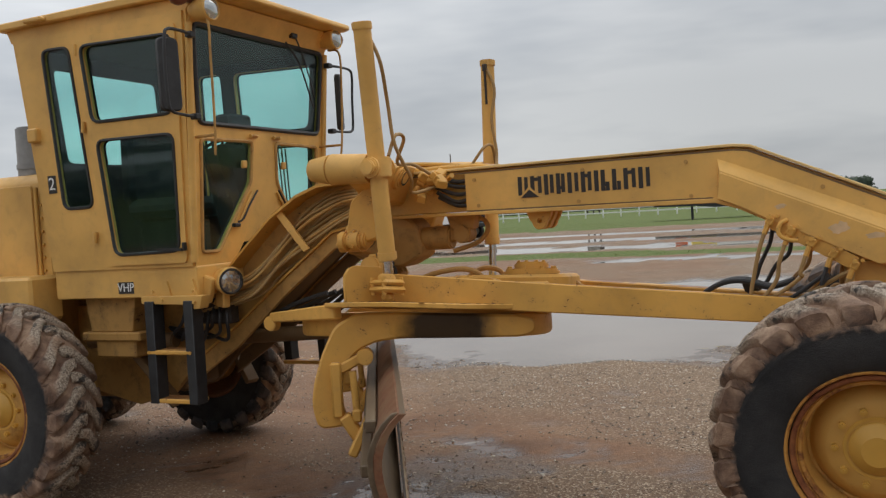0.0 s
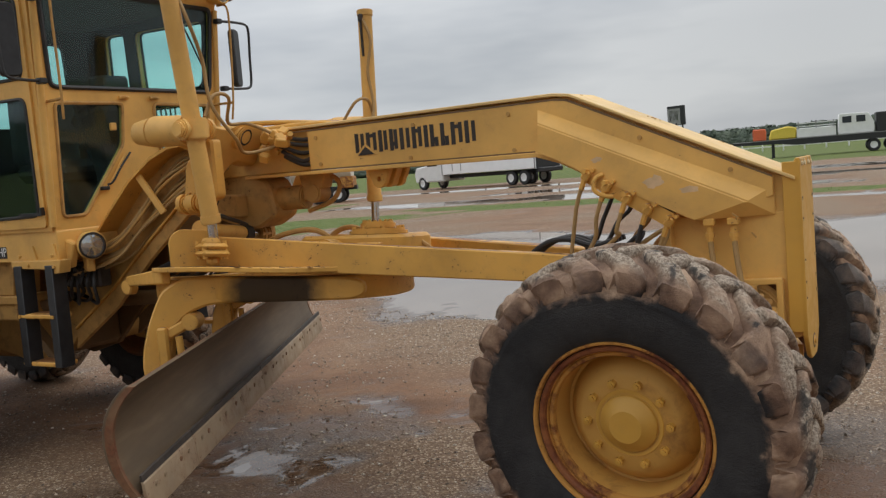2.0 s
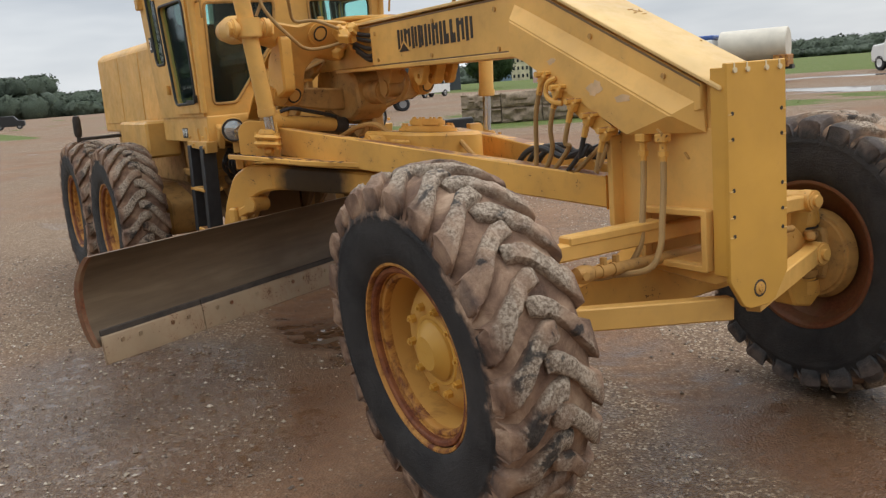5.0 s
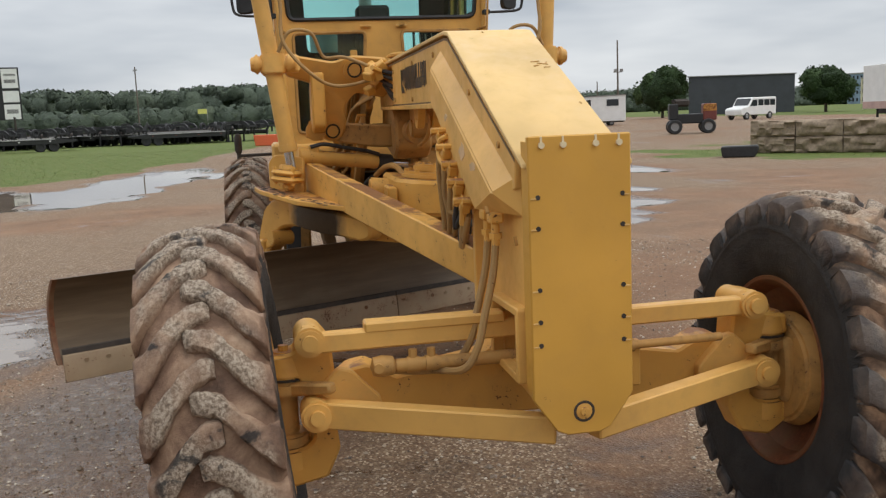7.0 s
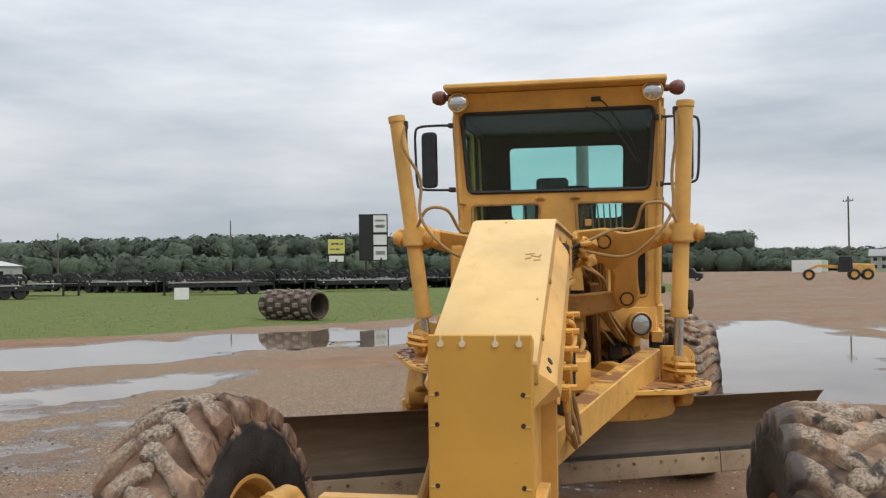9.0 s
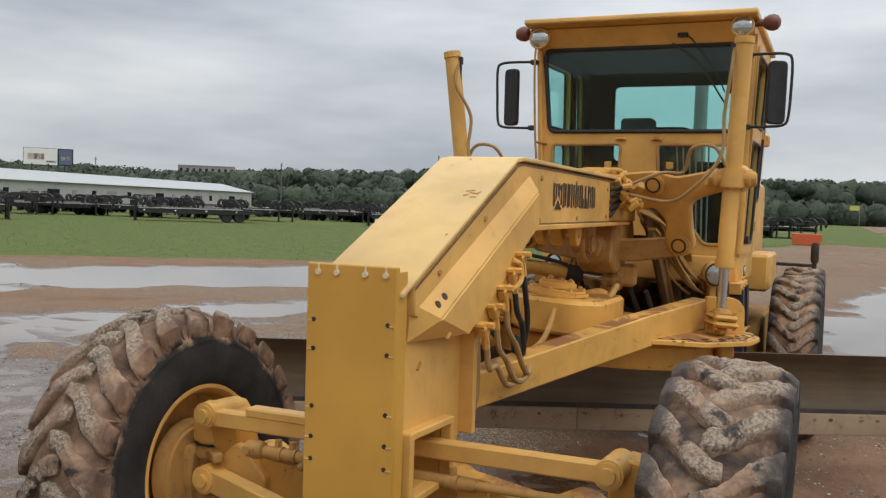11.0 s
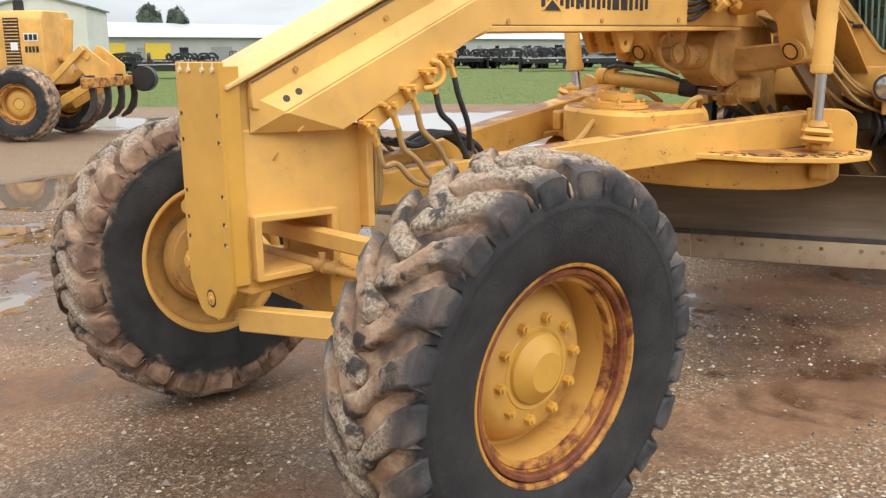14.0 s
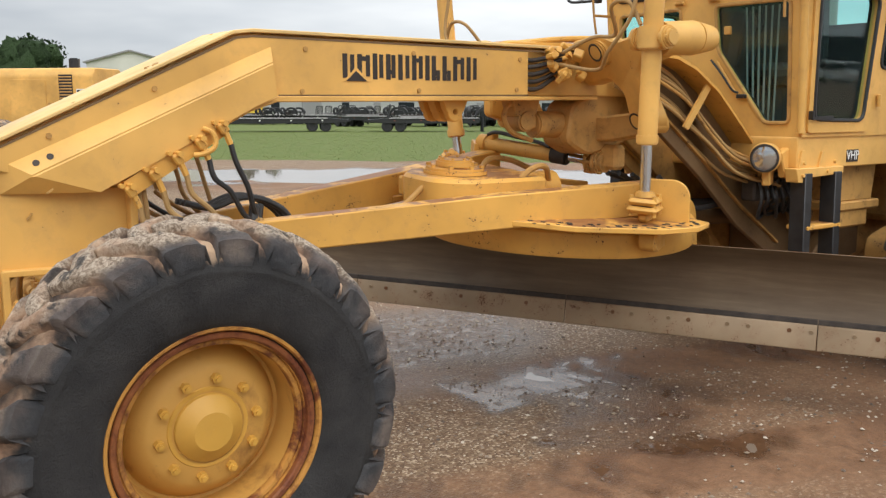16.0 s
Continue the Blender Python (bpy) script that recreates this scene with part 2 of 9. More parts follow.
def tyre_material(name, lug, muddy):
    """Rubber with dried red mud in the tread; the lug tops scuffed grey-tan, the flanks darker."""
    m, n, l, p = nodes_of(name)
    tc = n.new("ShaderNodeTexCoord")
    co = tc.outputs["Object"]
    oi = n.new("ShaderNodeObjectInfo")
    sh = n.new("ShaderNodeVectorMath")
    sh.operation = "ADD"
    mulr = n.new("ShaderNodeMath")
    mulr.operation = "MULTIPLY"
    mulr.inputs[1].default_value = 37.0
    l.new(oi.outputs["Random"], mulr.inputs[0])
    l.new(co, sh.inputs[0])
    l.new(mulr.outputs[0], sh.inputs[1])
    cs = sh.outputs[0]
    sep = n.new("ShaderNodeSeparateXYZ")
    l.new(co, sep.inputs[0])
    comb = n.new("ShaderNodeCombineXYZ")
    l.new(sep.outputs["X"], comb.inputs["X"])
    l.new(sep.outputs["Z"], comb.inputs["Z"])
    ln = n.new("ShaderNodeVectorMath")
    ln.operation = "LENGTH"
    l.new(comb.outputs[0], ln.inputs[0])
    a = noise_node(n, l, 7.0, 7, 0.62, cs, 0.4)
    b = noise_node(n, l, 3.4, 4, 0.6, cs, 0.6)
    f = noise_node(n, l, 85.0, 6, 0.75, cs)
    add = n.new("ShaderNodeMath")
    add.operation = "MULTIPLY_ADD"
    l.new(a.outputs["Fac"], add.inputs[0])
    add.inputs[1].default_value = 0.16
    l.new(ln.outputs["Value"], add.inputs[2])
    zone = ramp_node(n, l, add.outputs[0], [(0.600, (0, 0, 0)), (0.632, (1, 1, 1))] if muddy else [(0.635, (0, 0, 0)), (0.675, (1, 1, 1))]).outputs["Color"]
    mudmask = ramp_node(n, l, b.outputs["Fac"], [(0.30, (0.45,) * 3), (0.42, (1,) * 3)] if muddy else [(0.38, (0.15,) * 3), (0.52, (1,) * 3)]).outputs["Color"]
    mfac = mix_node(n, l, 1.0, zone, mudmask, "MULTIPLY")
    rubber = ramp_node(n, l, a.outputs["Fac"], [(0.3, (0.016, 0.016, 0.017)), (0.75, (0.05, 0.048, 0.047))]).outputs["Color"]
    # the shoulders are scrubbed back to black rubber, in ragged patches
    ay = n.new("ShaderNodeMath")
    ay.operation = "ABSOLUTE"
    l.new(sep.outputs["Y"], ay.inputs[0])
    sm = n.new("ShaderNodeMath")
    sm.operation = "MULTIPLY_ADD"
    l.new(b.outputs["Fac"], sm.inputs[0])
    sm.inputs[1].default_value = 0.22
    l.new(ay.outputs[0], sm.inputs[2])
    scrub = ramp_node(n, l, sm.outputs[0], [(0.30, (0, 0, 0)), (0.34, (0.5,) * 3)] if muddy else [(0.225, (0, 0, 0)), (0.265, (0.82,) * 3)]).outputs["Color"]
    red = ramp_node(n, l, a.outputs["Fac"], [(0.34, (0.105, 0.060, 0.040)), (0.48, (0.215, 0.130, 0.086)), (0.60, (0.36, 0.235, 0.155)), (0.70, (0.52, 0.37, 0.255))] if muddy else
                    [(0.34, (0.16, 0.095, 0.06)), (0.48, (0.33, 0.20, 0.125)), (0.62, (0.54, 0.37, 0.24))]).outputs["Color"]
    dusty = ramp_node(n, l, a.outputs["Fac"], [(0.36, (0.030, 0.032, 0.036)), (0.60, (0.075, 0.077, 0.082))]).outputs["Color"]
    if lug:
        tops = ramp_node(n, l, f.outputs["Fac"], [(0.36, (0.095, 0.070, 0.050)), (0.47, (0.235, 0.180, 0.130)), (0.58, (0.46, 0.385, 0.30))]).outputs["Color"]
        high = ramp_node(n, l, ln.outputs["Value"], [(0.618, (0, 0, 0)), (0.640, (1, 1, 1))]).outputs["Color"]
        flank = mix_node(n, l, mfac, rubber, red)
        pick = ramp_node(n, l, b.outputs["Fac"], [(0.48, (0.1,) * 3), (0.60, (0.85,) * 3)]).outputs["Color"]
        tops = mix_node(n, l, pick, tops, red)
        bare = ramp_node(n, l, a.outputs["Fac"], [(0.40, (0.85,) * 3), (0.445, (0, 0, 0))]).outputs["Color"]
        tops = mix_node(n, l, bare, tops, rubber)
        base = mix_node(n, l, high, flank, tops)
        base = mix_node(n, l, scrub, base, dusty)
    else:
        base = mix_node(n, l, mfac, rubber, red)
    l.new(base, p.inputs["Base Color"])
    p.inputs["Roughness"].default_value = 0.72
    p.inputs["Specular IOR Level"].default_value = 0.3
    bump_node(n, l, p, f.outputs["Fac"], 0.75, 0.010)
    return m


M_TYRE = tyre_material("scrubbed_tyre_rubber", False, False)
M_LUG = tyre_material("scuffed_tread_rubber", True, False)
M_TYRE_MUD = tyre_material("muddy_tyre_rubber", False, True)
M_LUG_MUD = tyre_material("mud_caked_tread_rubber", True, True)


def blade_material():
    m, n, l, p = nodes_of("worn_blade_steel")
    tc = n.new("ShaderNodeTexCoord")
    mp = n.new("ShaderNodeMapping")
    mp.inputs["Scale"].default_value = (0.6, 6.0, 6.0)
    l.new(tc.outputs["Object"], mp.inputs["Vector"])
    a = noise_node(n, l, 2.0, 6, 0.6, mp.outputs["Vector"])
    b = noise_node(n, l, 1.4, 4, 0.6, tc.outputs["Object"])
    c = ramp_node(n, l, a.outputs["Fac"], [(0.3, (0.088, 0.059, 0.034)), (0.55, (0.135, 0.094, 0.056)), (0.75, (0.19, 0.138, 0.086))]).outputs["Color"]
    d = ramp_node(n, l, b.outputs["Fac"], [(0.5, (0, 0, 0)), (0.75, (0.6, 0.6, 0.6))]).outputs["Color"]
    base = mix_node(n, l, d, c, (0.075, 0.042, 0.022))
    l.new(base, p.inputs["Base Color"])
    p.inputs["Roughness"].default_value, p.inputs["Metallic"].default_value = 0.55, 0.0
    p.inputs["Specular IOR Level"].default_value = 0.36
    bump_node(n, l, p, a.outputs["Fac"], 0.15, 0.004)
    return m


M_BLADE = blade_material()
M_EDGE = worn_paint("chipped_cutting_edge", (0.27, 0.195, 0.12), 0.5, 0.9, 0.15, rust=(0.13, 0.065, 0.03), dust=(0.24, 0.14, 0.085), dusty=0.8)


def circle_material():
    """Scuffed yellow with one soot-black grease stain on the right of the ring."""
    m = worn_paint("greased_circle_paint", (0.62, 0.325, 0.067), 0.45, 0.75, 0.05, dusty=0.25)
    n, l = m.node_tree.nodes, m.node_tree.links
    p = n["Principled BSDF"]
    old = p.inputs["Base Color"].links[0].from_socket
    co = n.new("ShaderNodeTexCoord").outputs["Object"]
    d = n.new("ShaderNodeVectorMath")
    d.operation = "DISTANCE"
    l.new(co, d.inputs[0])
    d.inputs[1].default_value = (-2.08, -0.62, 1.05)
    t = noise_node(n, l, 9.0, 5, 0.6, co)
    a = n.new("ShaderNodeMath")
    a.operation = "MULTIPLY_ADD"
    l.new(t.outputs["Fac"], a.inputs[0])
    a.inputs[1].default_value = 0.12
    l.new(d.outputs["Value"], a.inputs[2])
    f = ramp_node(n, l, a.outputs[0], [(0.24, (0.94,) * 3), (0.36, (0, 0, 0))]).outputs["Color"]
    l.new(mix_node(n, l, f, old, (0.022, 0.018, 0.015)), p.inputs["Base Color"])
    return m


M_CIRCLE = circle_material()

# colour of the pinkish reflections painted on the right skirt
M_REFLECTION = plain("pinkish_reflection", (0.60, 0.40, 0.22), 0.6, vary=0.2, scale=9, bump=0.05)

# ---- mesh helpers ----
def finish(bm, name, mat, smooth=35, recalc=True):
    if recalc:
        bmesh.ops.recalc_face_normals(bm, faces=bm.faces)
    me = bpy.data.meshes.new(name)
    bm.to_mesh(me)
    bm.free()
    for mt in mat if isinstance(mat, (list, tuple)) else [mat]:
        me.materials.append(mt)
    if smooth:
        me.shade_smooth()
        me.set_sharp_from_angle(angle=radians(smooth))
    return me


def part(name, bm, mat, parent=None, label="", smooth=35):
    ob = new(name, finish(bm, name, mat, smooth))
    if parent is not None:
        ob.parent = parent
    return tagged(ob, label)


def pieces(name, bm, mat, parent, label="", smooth=35):
    """Each loose piece of the bmesh becomes a part of its own."""
    left = set(bm.verts)
    while left:
        todo, island = [left.pop()], []
        while todo:
            v = todo.pop()
            island.append(v)
            for e in v.link_edges:
                o = e.other_vert(v)
                if o in left:
                    left.discard(o)
                    todo.append(o)
        at = {v: i for i, v in enumerate(island)}
        one = bmesh.new()
        vs = [one.verts.new(v.co) for v in island]
        for f in {f for v in island for f in v.link_faces}:
            one.faces.new([vs[at[v]] for v in f.verts])
        part(name, one, mat, parent, label, smooth)
    bm.free()


def thing(name, label, category, group="", at=(0, 0, 0), rz=0.0):
    ob = new(name)
    ob.empty_display_size = 0.2
    ob.matrix_world = pose(*at, 0, 0, rz)
    return tagged(ob, label, category, group)


def box(bm, size, centre, rot=(0, 0, 0), bevel=0.0):
    m = pose(*centre, *rot) @ Matrix.Diagonal((*size, 1))
    vs = bmesh.ops.create_cube(bm, size=1.0, matrix=m)["verts"]
    if bevel:
        es = list({e for v in vs for e in v.link_edges})
        bmesh.ops.bevel(bm, geom=es, offset=bevel, segments=1, affect="EDGES")
    return vs


def beam(bm, a, b, w, h, bevel=0.006, up=(0, 0, 1), taper=1.0):
    """A bar of width w and height h from a to b."""
    a, b = Vector(a), Vector(b)
    d = (b - a).normalized()
    s = d.cross(Vector(up)).normalized()
    u = s.cross(d)
    vs = []
    for p, k in ((a, 1.0), (b, taper)):
        vs += [bm.verts.new(p + s * i * w / 2 * k + u * j * h / 2 * k) for i, j in ((-1, -1), (1, -1), (1, 1), (-1, 1))]
    f = [(0, 1, 2, 3), (4, 7, 6, 5), (0, 4, 5, 1), (1, 5, 6, 2), (2, 6, 7, 3), (3, 7, 4, 0)]
    for q in f:
        bm.faces.new([vs[i] for i in q])
    if bevel:
        bmesh.ops.bevel(bm, geom=list({e for v in vs for e in v.link_edges}), offset=bevel, segments=1, affect="EDGES")


def rod(bm, a, b, r, r2=None, seg=20, bevel=0.0):
    a, b = Vector(a), Vector(b)
    q = (b - a).to_track_quat("Z", "Y").to_matrix().to_4x4()
    vs = bmesh.ops.create_cone(bm, cap_ends=True, segments=seg, radius1=r, radius2=r if r2 is None else r2, depth=(b - a).length,
                               matrix=Matrix.Translation((a + b) / 2) @ q)["verts"]
    if bevel:
        es = [e for e in {e for v in vs for e in v.link_edges} if len(e.link_faces) == 2 and max(len(f.verts) for f in e.link_faces) > 4]
        bmesh.ops.bevel(bm, geom=es, offset=bevel, segments=2, affect="EDGES")


def spin(bm, profile, centre=(0, 0, 0), axis="y", seg=48):
    """A solid of revolution of (radius, along) pairs about an axis through centre."""
    rings = []
    for r, t in profile:
        ring = []
        for k in range(seg):
            a = 2 * math.pi * k / seg
            c, s = r * math.cos(a), r * math.sin(a)
            p = (c, t, s) if axis == "y" else (t, c, s) if axis == "x" else (c, s, t)
            ring.append(bm.verts.new(Vector(p) + Vector(centre)))
        rings.append(ring)
    for A, B in zip(rings, rings[1:]):
        for k in range(seg):
            bm.faces.new((A[k], A[(k + 1) % seg], B[(k + 1) % seg], B[k]))
    return rings


def prism(bm, outline, lo, hi, plane="xz", bevel=0.0, holes=()):
    """An outline in a plane (xz: thick along y; yz: along x; xy: along z), with holes, made solid between lo and hi."""
    def at(p, t):
        return {"xz": (p[0], t, p[1]), "yz": (t, p[0], p[1]), "xy": (p[0], p[1], t)}[plane]
    loops = []
    for pts in (outline, *holes):
        vs = [bm.verts.new(at(p, lo)) for p in pts]
        loops.append([bm.edges.new((vs[i], vs[(i + 1) % len(vs)])) for i in range(len(vs))])
    es = [e for lp in loops for e in lp]
    if holes:
        fs = [g for g in bmesh.ops.triangle_fill(bm, use_beauty=True, use_dissolve=True, edges=es)["geom"] if isinstance(g, bmesh.types.BMFace)]
    else:
        vs = []
        e = loops[0]
        fs = [bm.faces.new([x.verts[0] for x in e])]
    ext = bmesh.ops.extrude_face_region(bm, geom=fs)["geom"]
    mv = [v for v in ext if isinstance(v, bmesh.types.BMVert)]
    d = Vector(at((0, 0), hi)) - Vector(at((0, 0), lo))
    bmesh.ops.translate(bm, verts=mv, vec=d)
    if bevel:
        allv = set(mv) | {v for e in es for v in e.verts}
        ee = [e for e in {e for v in allv for e in v.link_edges} if len(e.link_faces) == 2 and e.calc_face_angle(0) > 0.5]
        bmesh.ops.bevel(bm, geom=ee, offset=bevel, segments=1, affect="EDGES")


def rounded(pts, r, n=4):
    """The outline with its corners rounded by r."""
    out = []
    k = len(pts)
    for i in range(k):
        p, a, b = Vector(pts[i]), Vector(pts[i - 1]), Vector(pts[(i + 1) % k])
        da, db = (a - p), (b - p)
        rr = min(r, da.length * 0.45, db.length * 0.45)
        s, e = p + da.normalized() * rr, p + db.normalized() * rr
        for j in range(n + 1):
            t = j / n
            q = s * (1 - t) ** 2 + p * 2 * t * (1 - t) + e * t * t
            out.append((q.x, q.y))
    return out


def arc(cx, cz, r, a0, a1, n=10):
    return [(cx + r * math.cos(radians(a0 + (a1 - a0) * i / n)), cz + r * math.sin(radians(a0 + (a1 - a0) * i / n))) for i in range(n + 1)]


def bend(points, n=6):
    """A smooth line through the points."""
    P = [Vector(p) for p in points]
    P = [P[0] * 2 - P[1]] + P + [P[-1] * 2 - P[-2]]
    out = []
    for i in range(1, len(P) - 2):
        for j in range(n):
            t = j / n
            a, b, c, d = P[i - 1], P[i], P[i + 1], P[i + 2]
            out.append(0.5 * (2 * b + (c - a) * t + (2 * a - 5 * b + 4 * c - d) * t * t + (3 * b - a - 3 * c + d) * t ** 3))
    return out + [P[-2]]


def hose(bm, points, r, seg=8, n=6):
    pts = bend(points, n) if len(points) > 2 else [Vector(p) for p in points]
    rings, ref = [], Vector((0.13, 0.21, 0.97))
    for i, p in enumerate(pts):
        d = (pts[min(i + 1, len(pts) - 1)] - pts[max(i - 1, 0)]).normalized()
        s = d.cross(ref)
        if s.length < 0.05:
            s = d.cross(Vector((1, 0, 0)))
        s.normalize()
        ref = s.cross(d).normalized()
        rings.append([bm.verts.new(p + (s * math.cos(2 * math.pi * k / seg) + ref * math.sin(2 * math.pi * k / seg)) * r) for k in range(seg)])
    for A, B in zip(rings, rings[1:]):
        for k in range(seg):
            bm.faces.new((A[k], A[(k + 1) % seg], B[(k + 1) % seg], B[k]))
    bm.faces.new(rings[0][::-1])
    bm.faces.new(rings[-1])


def bolt(bm, p, axis, r=0.016, h=0.018):
    a = Vector(p)
    rod(bm, a - Vector(axis) * 0.004, a + Vector(axis) * h, r, seg=6)


def words(name, text, size, m, mat, parent, label="", depth=0.002, squeeze=1.0):
    cu = bpy.data.curves.new(name, "FONT")
    cu.body, cu.size, cu.extrude = text, size, depth
    cu.align_x, cu.align_y = "CENTER", "CENTER"
    tmp = bpy.data.objects.new(name, cu)
    scene.collection.objects.link(tmp)
    me = bpy.data.meshes.new_from_object(tmp.evaluated_get(bpy.context.evaluated_depsgraph_get()))
    bpy.data.objects.remove(tmp)
    me.materials.clear()
    me.materials.append(mat)
    ob = new(name, me)
    ob.matrix_world = m @ Matrix.Diagonal((squeeze, 1, 1, 1))
    ob.parent = parent
    return tagged(ob, label)


def B():
    return bmesh.new()

# ---- ground: one sheet, with hollows that hold rain water ----
def fbm(p, octaves=4):
    return noise.fractal(Vector(p), 1.0, 2.0, octaves)


# hollows: centre, half axes, turn in degrees, depth
HOLLOWS = [
    (-3.6, 9.6, 4.3, 4.6, 10, 0.07), (-8.5, 12.5, 4.0, 2.2, -20, 0.05), (-0.5, 12.0, 3.0, 3.4, 0, 0.06), (4.0, 13.5, 3.5, 2.4, 10, 0.05),
    (-15.0, 31.0, 11.0, 1.7, -4, 0.06), (-9.0, 38.5, 12.0, 1.6, 3, 0.06), (-20.0, 47.0, 16.0, 1.6, 2, 0.06), (-4.0, 22.5, 4.0, 0.8, 5, 0.045), (3.0, 45.0, 9.0, 1.3, 0, 0.05),
    (-21.5, 8.4, 2.8, 0.8, 12, 0.05), (-16.5, 3.6, 7.2, 2.4, -6, 0.07), (-24.0, 4.8, 4.0, 1.6, 0, 0.05),
    (-25.0, -4.6, 7.5, 1.5, -8, 0.06), (-19.0, -8.6, 5.0, 2.5, -32, 0.07), (-14.3, -12.2, 4.6, 2.9, -42, 0.08), (-10.8, -15.4, 4.6, 2.5, -46, 0.07), (-7.6, -19.2, 5.0, 1.8, -40, 0.06),
    (-9.2, -7.6, 3.4, 1.0, -28, 0.036), (-3.1, -8.5, 3.0, 1.5, -12, 0.055), (-6.0, -5.6, 1.6, 0.7, -20, 0.022), (2.5, -13.0, 4.0, 1.6, -15, 0.05),
    (-2.55, 0.55, 0.9, 0.5, 25, 0.020), (-2.6, -0.1, 0.7, 0.45, -10, 0.019), (1.1, 1.9, 0.4, 0.55, 30, 0.016), (0.2, -3.6, 0.6, 0.35, 10, 0.022),
    (-2.2, -5.6, 3.2, 1.7, -18, 0.021), (-6.5, -8.2, 3.0, 1.2, -30, 0.024), (0.6, -5.2, 1.6, 0.7, -10, 0.018), (-1.2, -4.0, 2.2, 1.3, -25, 0.020), (-4.2, -3.4, 1.8, 0.9, -15, 0.020),
]
GRASS_EDGE = [(-140, 8), (-70, 0), (-40, -4.2), (-29.7, -6.4), (-21, -13.2), (-15.8, -19.8), (-11.8, -23.3), (-9.2, -27), (-3, -31), (8, -36), (60, -50), (140, -70)]


def grass_at(x, y):
    """How much grass grows at a place, from 0 to 1."""
    g = -9.0
    for (x0, y0), (x1, y1) in zip(GRASS_EDGE, GRASS_EDGE[1:]):
        if x0 <= x <= x1:
            g = (y0 + (y1 - y0) * (x - x0) / (x1 - x0)) - y
    if x < -40:
        g = max(g, min((-x - 52) * 0.22, 3.0) - 2.4 - (1.1 if y > 6 else 0.0))
    if y > 0:
        g = max(g, (y - 58) * 0.5)
        for cx, cy, rx, ry, t in ((-10, 25.8, 9.5, 1.7, -6), (-22, 18.5, 8.0, 4.4, 38), (-31, 27, 4, 10, 0), (9, 28, 9, 1.8, 3)):
            c, s = math.cos(radians(t)), math.sin(radians(t))
            u, v = (x - cx) * c + (y - cy) * s, -(x - cx) * s + (y - cy) * c
            g = max(g, (1 - math.hypot(u / rx, v / ry)) * 2.4)
    n = fbm((x * 0.35, y * 0.35, 3.0), 3)
    return max(0.0, min(1.0, 0.5 + (g + n * 0.9) * 0.9))


def ground_h(x, y, fine=True):
    z = 0.014 * fbm((x * 0.55, y * 0.55, 0.0), 3)
    if fine:
        z += 0.007 * fbm((x * 3.1, y * 3.1, 5.0), 3)
        if abs(x) < 14 and abs(y) < 14:
            z += 0.004 * fbm((x * 9.0, y * 9.0, 8.0), 2)
    dip = 0.0
    for cx, cy, rx, ry, t, d in HOLLOWS:
        if abs(x - cx) > rx + ry or abs(y - cy) > rx + ry:
            continue
        c, s = math.cos(radians(t)), math.sin(radians(t))
        k = min(1.5, 0.75 * min(rx, ry))
        wx = x - cx + k * fbm((x * 0.8 / k, y * 0.8 / k, 11.0), 3)
        wy = y - cy + k * fbm((x * 0.8 / k, y * 0.8 / k, 17.0), 3)
        u, v = wx * c + wy * s, -wx * s + wy * c
        q = math.hypot(u / rx, v / ry)
        if q < 1.25:
            w = max(0.0, 1 - q / 1.25)
            dip = max(dip, d * min(1.0, w * 1.9))
    return z - dip


WATER_Z = -0.026
# places that still hold the rain: centre, half-widths, strength
DAMP_SHADE = [(-2.2, -1.7, 1.6, 1.1, 0.60), (0.7, 0.3, 1.0, 1.1, 0.55), (-0.6, -2.9, 1.3, 0.9, 0.45)]


def damp_shade_at(x, y):
    best = 0.0
    for cx, cy, rx, ry, k in DAMP_SHADE:
        q = math.hypot((x - cx) / rx, (y - cy) / ry) + 0.35 * noise.noise(Vector((x * 1.1, y * 1.1, 55.0)))
        best = max(best, k * max(0.0, min(1.0, (1.25 - q) / 0.5)))
    return best


# wheel tracks pressed into the mud: centre lines
TRACKS = [[(-4.6, 0.25), (-3.55, -0.16), (-2.43, -0.46), (-1.64, -0.80), (-1.0, -1.02), (0.2, -1.5), (2.0, -2.1)], [(-5.0, 2.0), (-2.47, 1.18), (-1.85, 0.99), (-1.22, 0.84), (0.4, 0.35), (2.5, 0.1)],
          [(-6.0, -3.2), (-3.0, -3.4), (0.0, -4.1), (3.0, -4.9)]]


def track_at(x, y):
    """How deep in a track a place is, from 0 to 1, and its height with the print of the lugs."""
    best, h = 0.0, 0.0
    for line_ in TRACKS:
        run = 0.0
        for (x0, y0), (x1, y1) in zip(line_, line_[1:]):
            L = math.hypot(x1 - x0, y1 - y0)
            ux, uy = (x1 - x0) / L, (y1 - y0) / L
            s, d = (x - x0) * ux + (y - y0) * uy, -(x - x0) * uy + (y - y0) * ux
            if -0.05 <= s <= L + 0.05 and abs(d) < 0.34:
                f = min(1.0, (0.34 - abs(d)) / 0.12) * (0.55 + 0.45 * noise.noise(Vector((x * 0.9, y * 0.9, 30.0))))
                if f > best:
                    best = f
                    w = math.sin((run + s + abs(d) * 0.55) * 2 * math.pi / 0.21 + (1.6 if d > 0 else 0.0))
                    h = -0.010 * f + 0.011 * f * w * max(0.0, min(1.0, 0.5 + 1.6 * noise.noise(Vector((x * 0.7, y * 0.7, 40.0)))))
            run += L
    return best, h


def steps():
    out, d, v = [0.0], 0.062, 0.0
    while v < 1500:
        v += d
        out.append(v)
        if v > 5.5:
            d *= 1.055
    return out


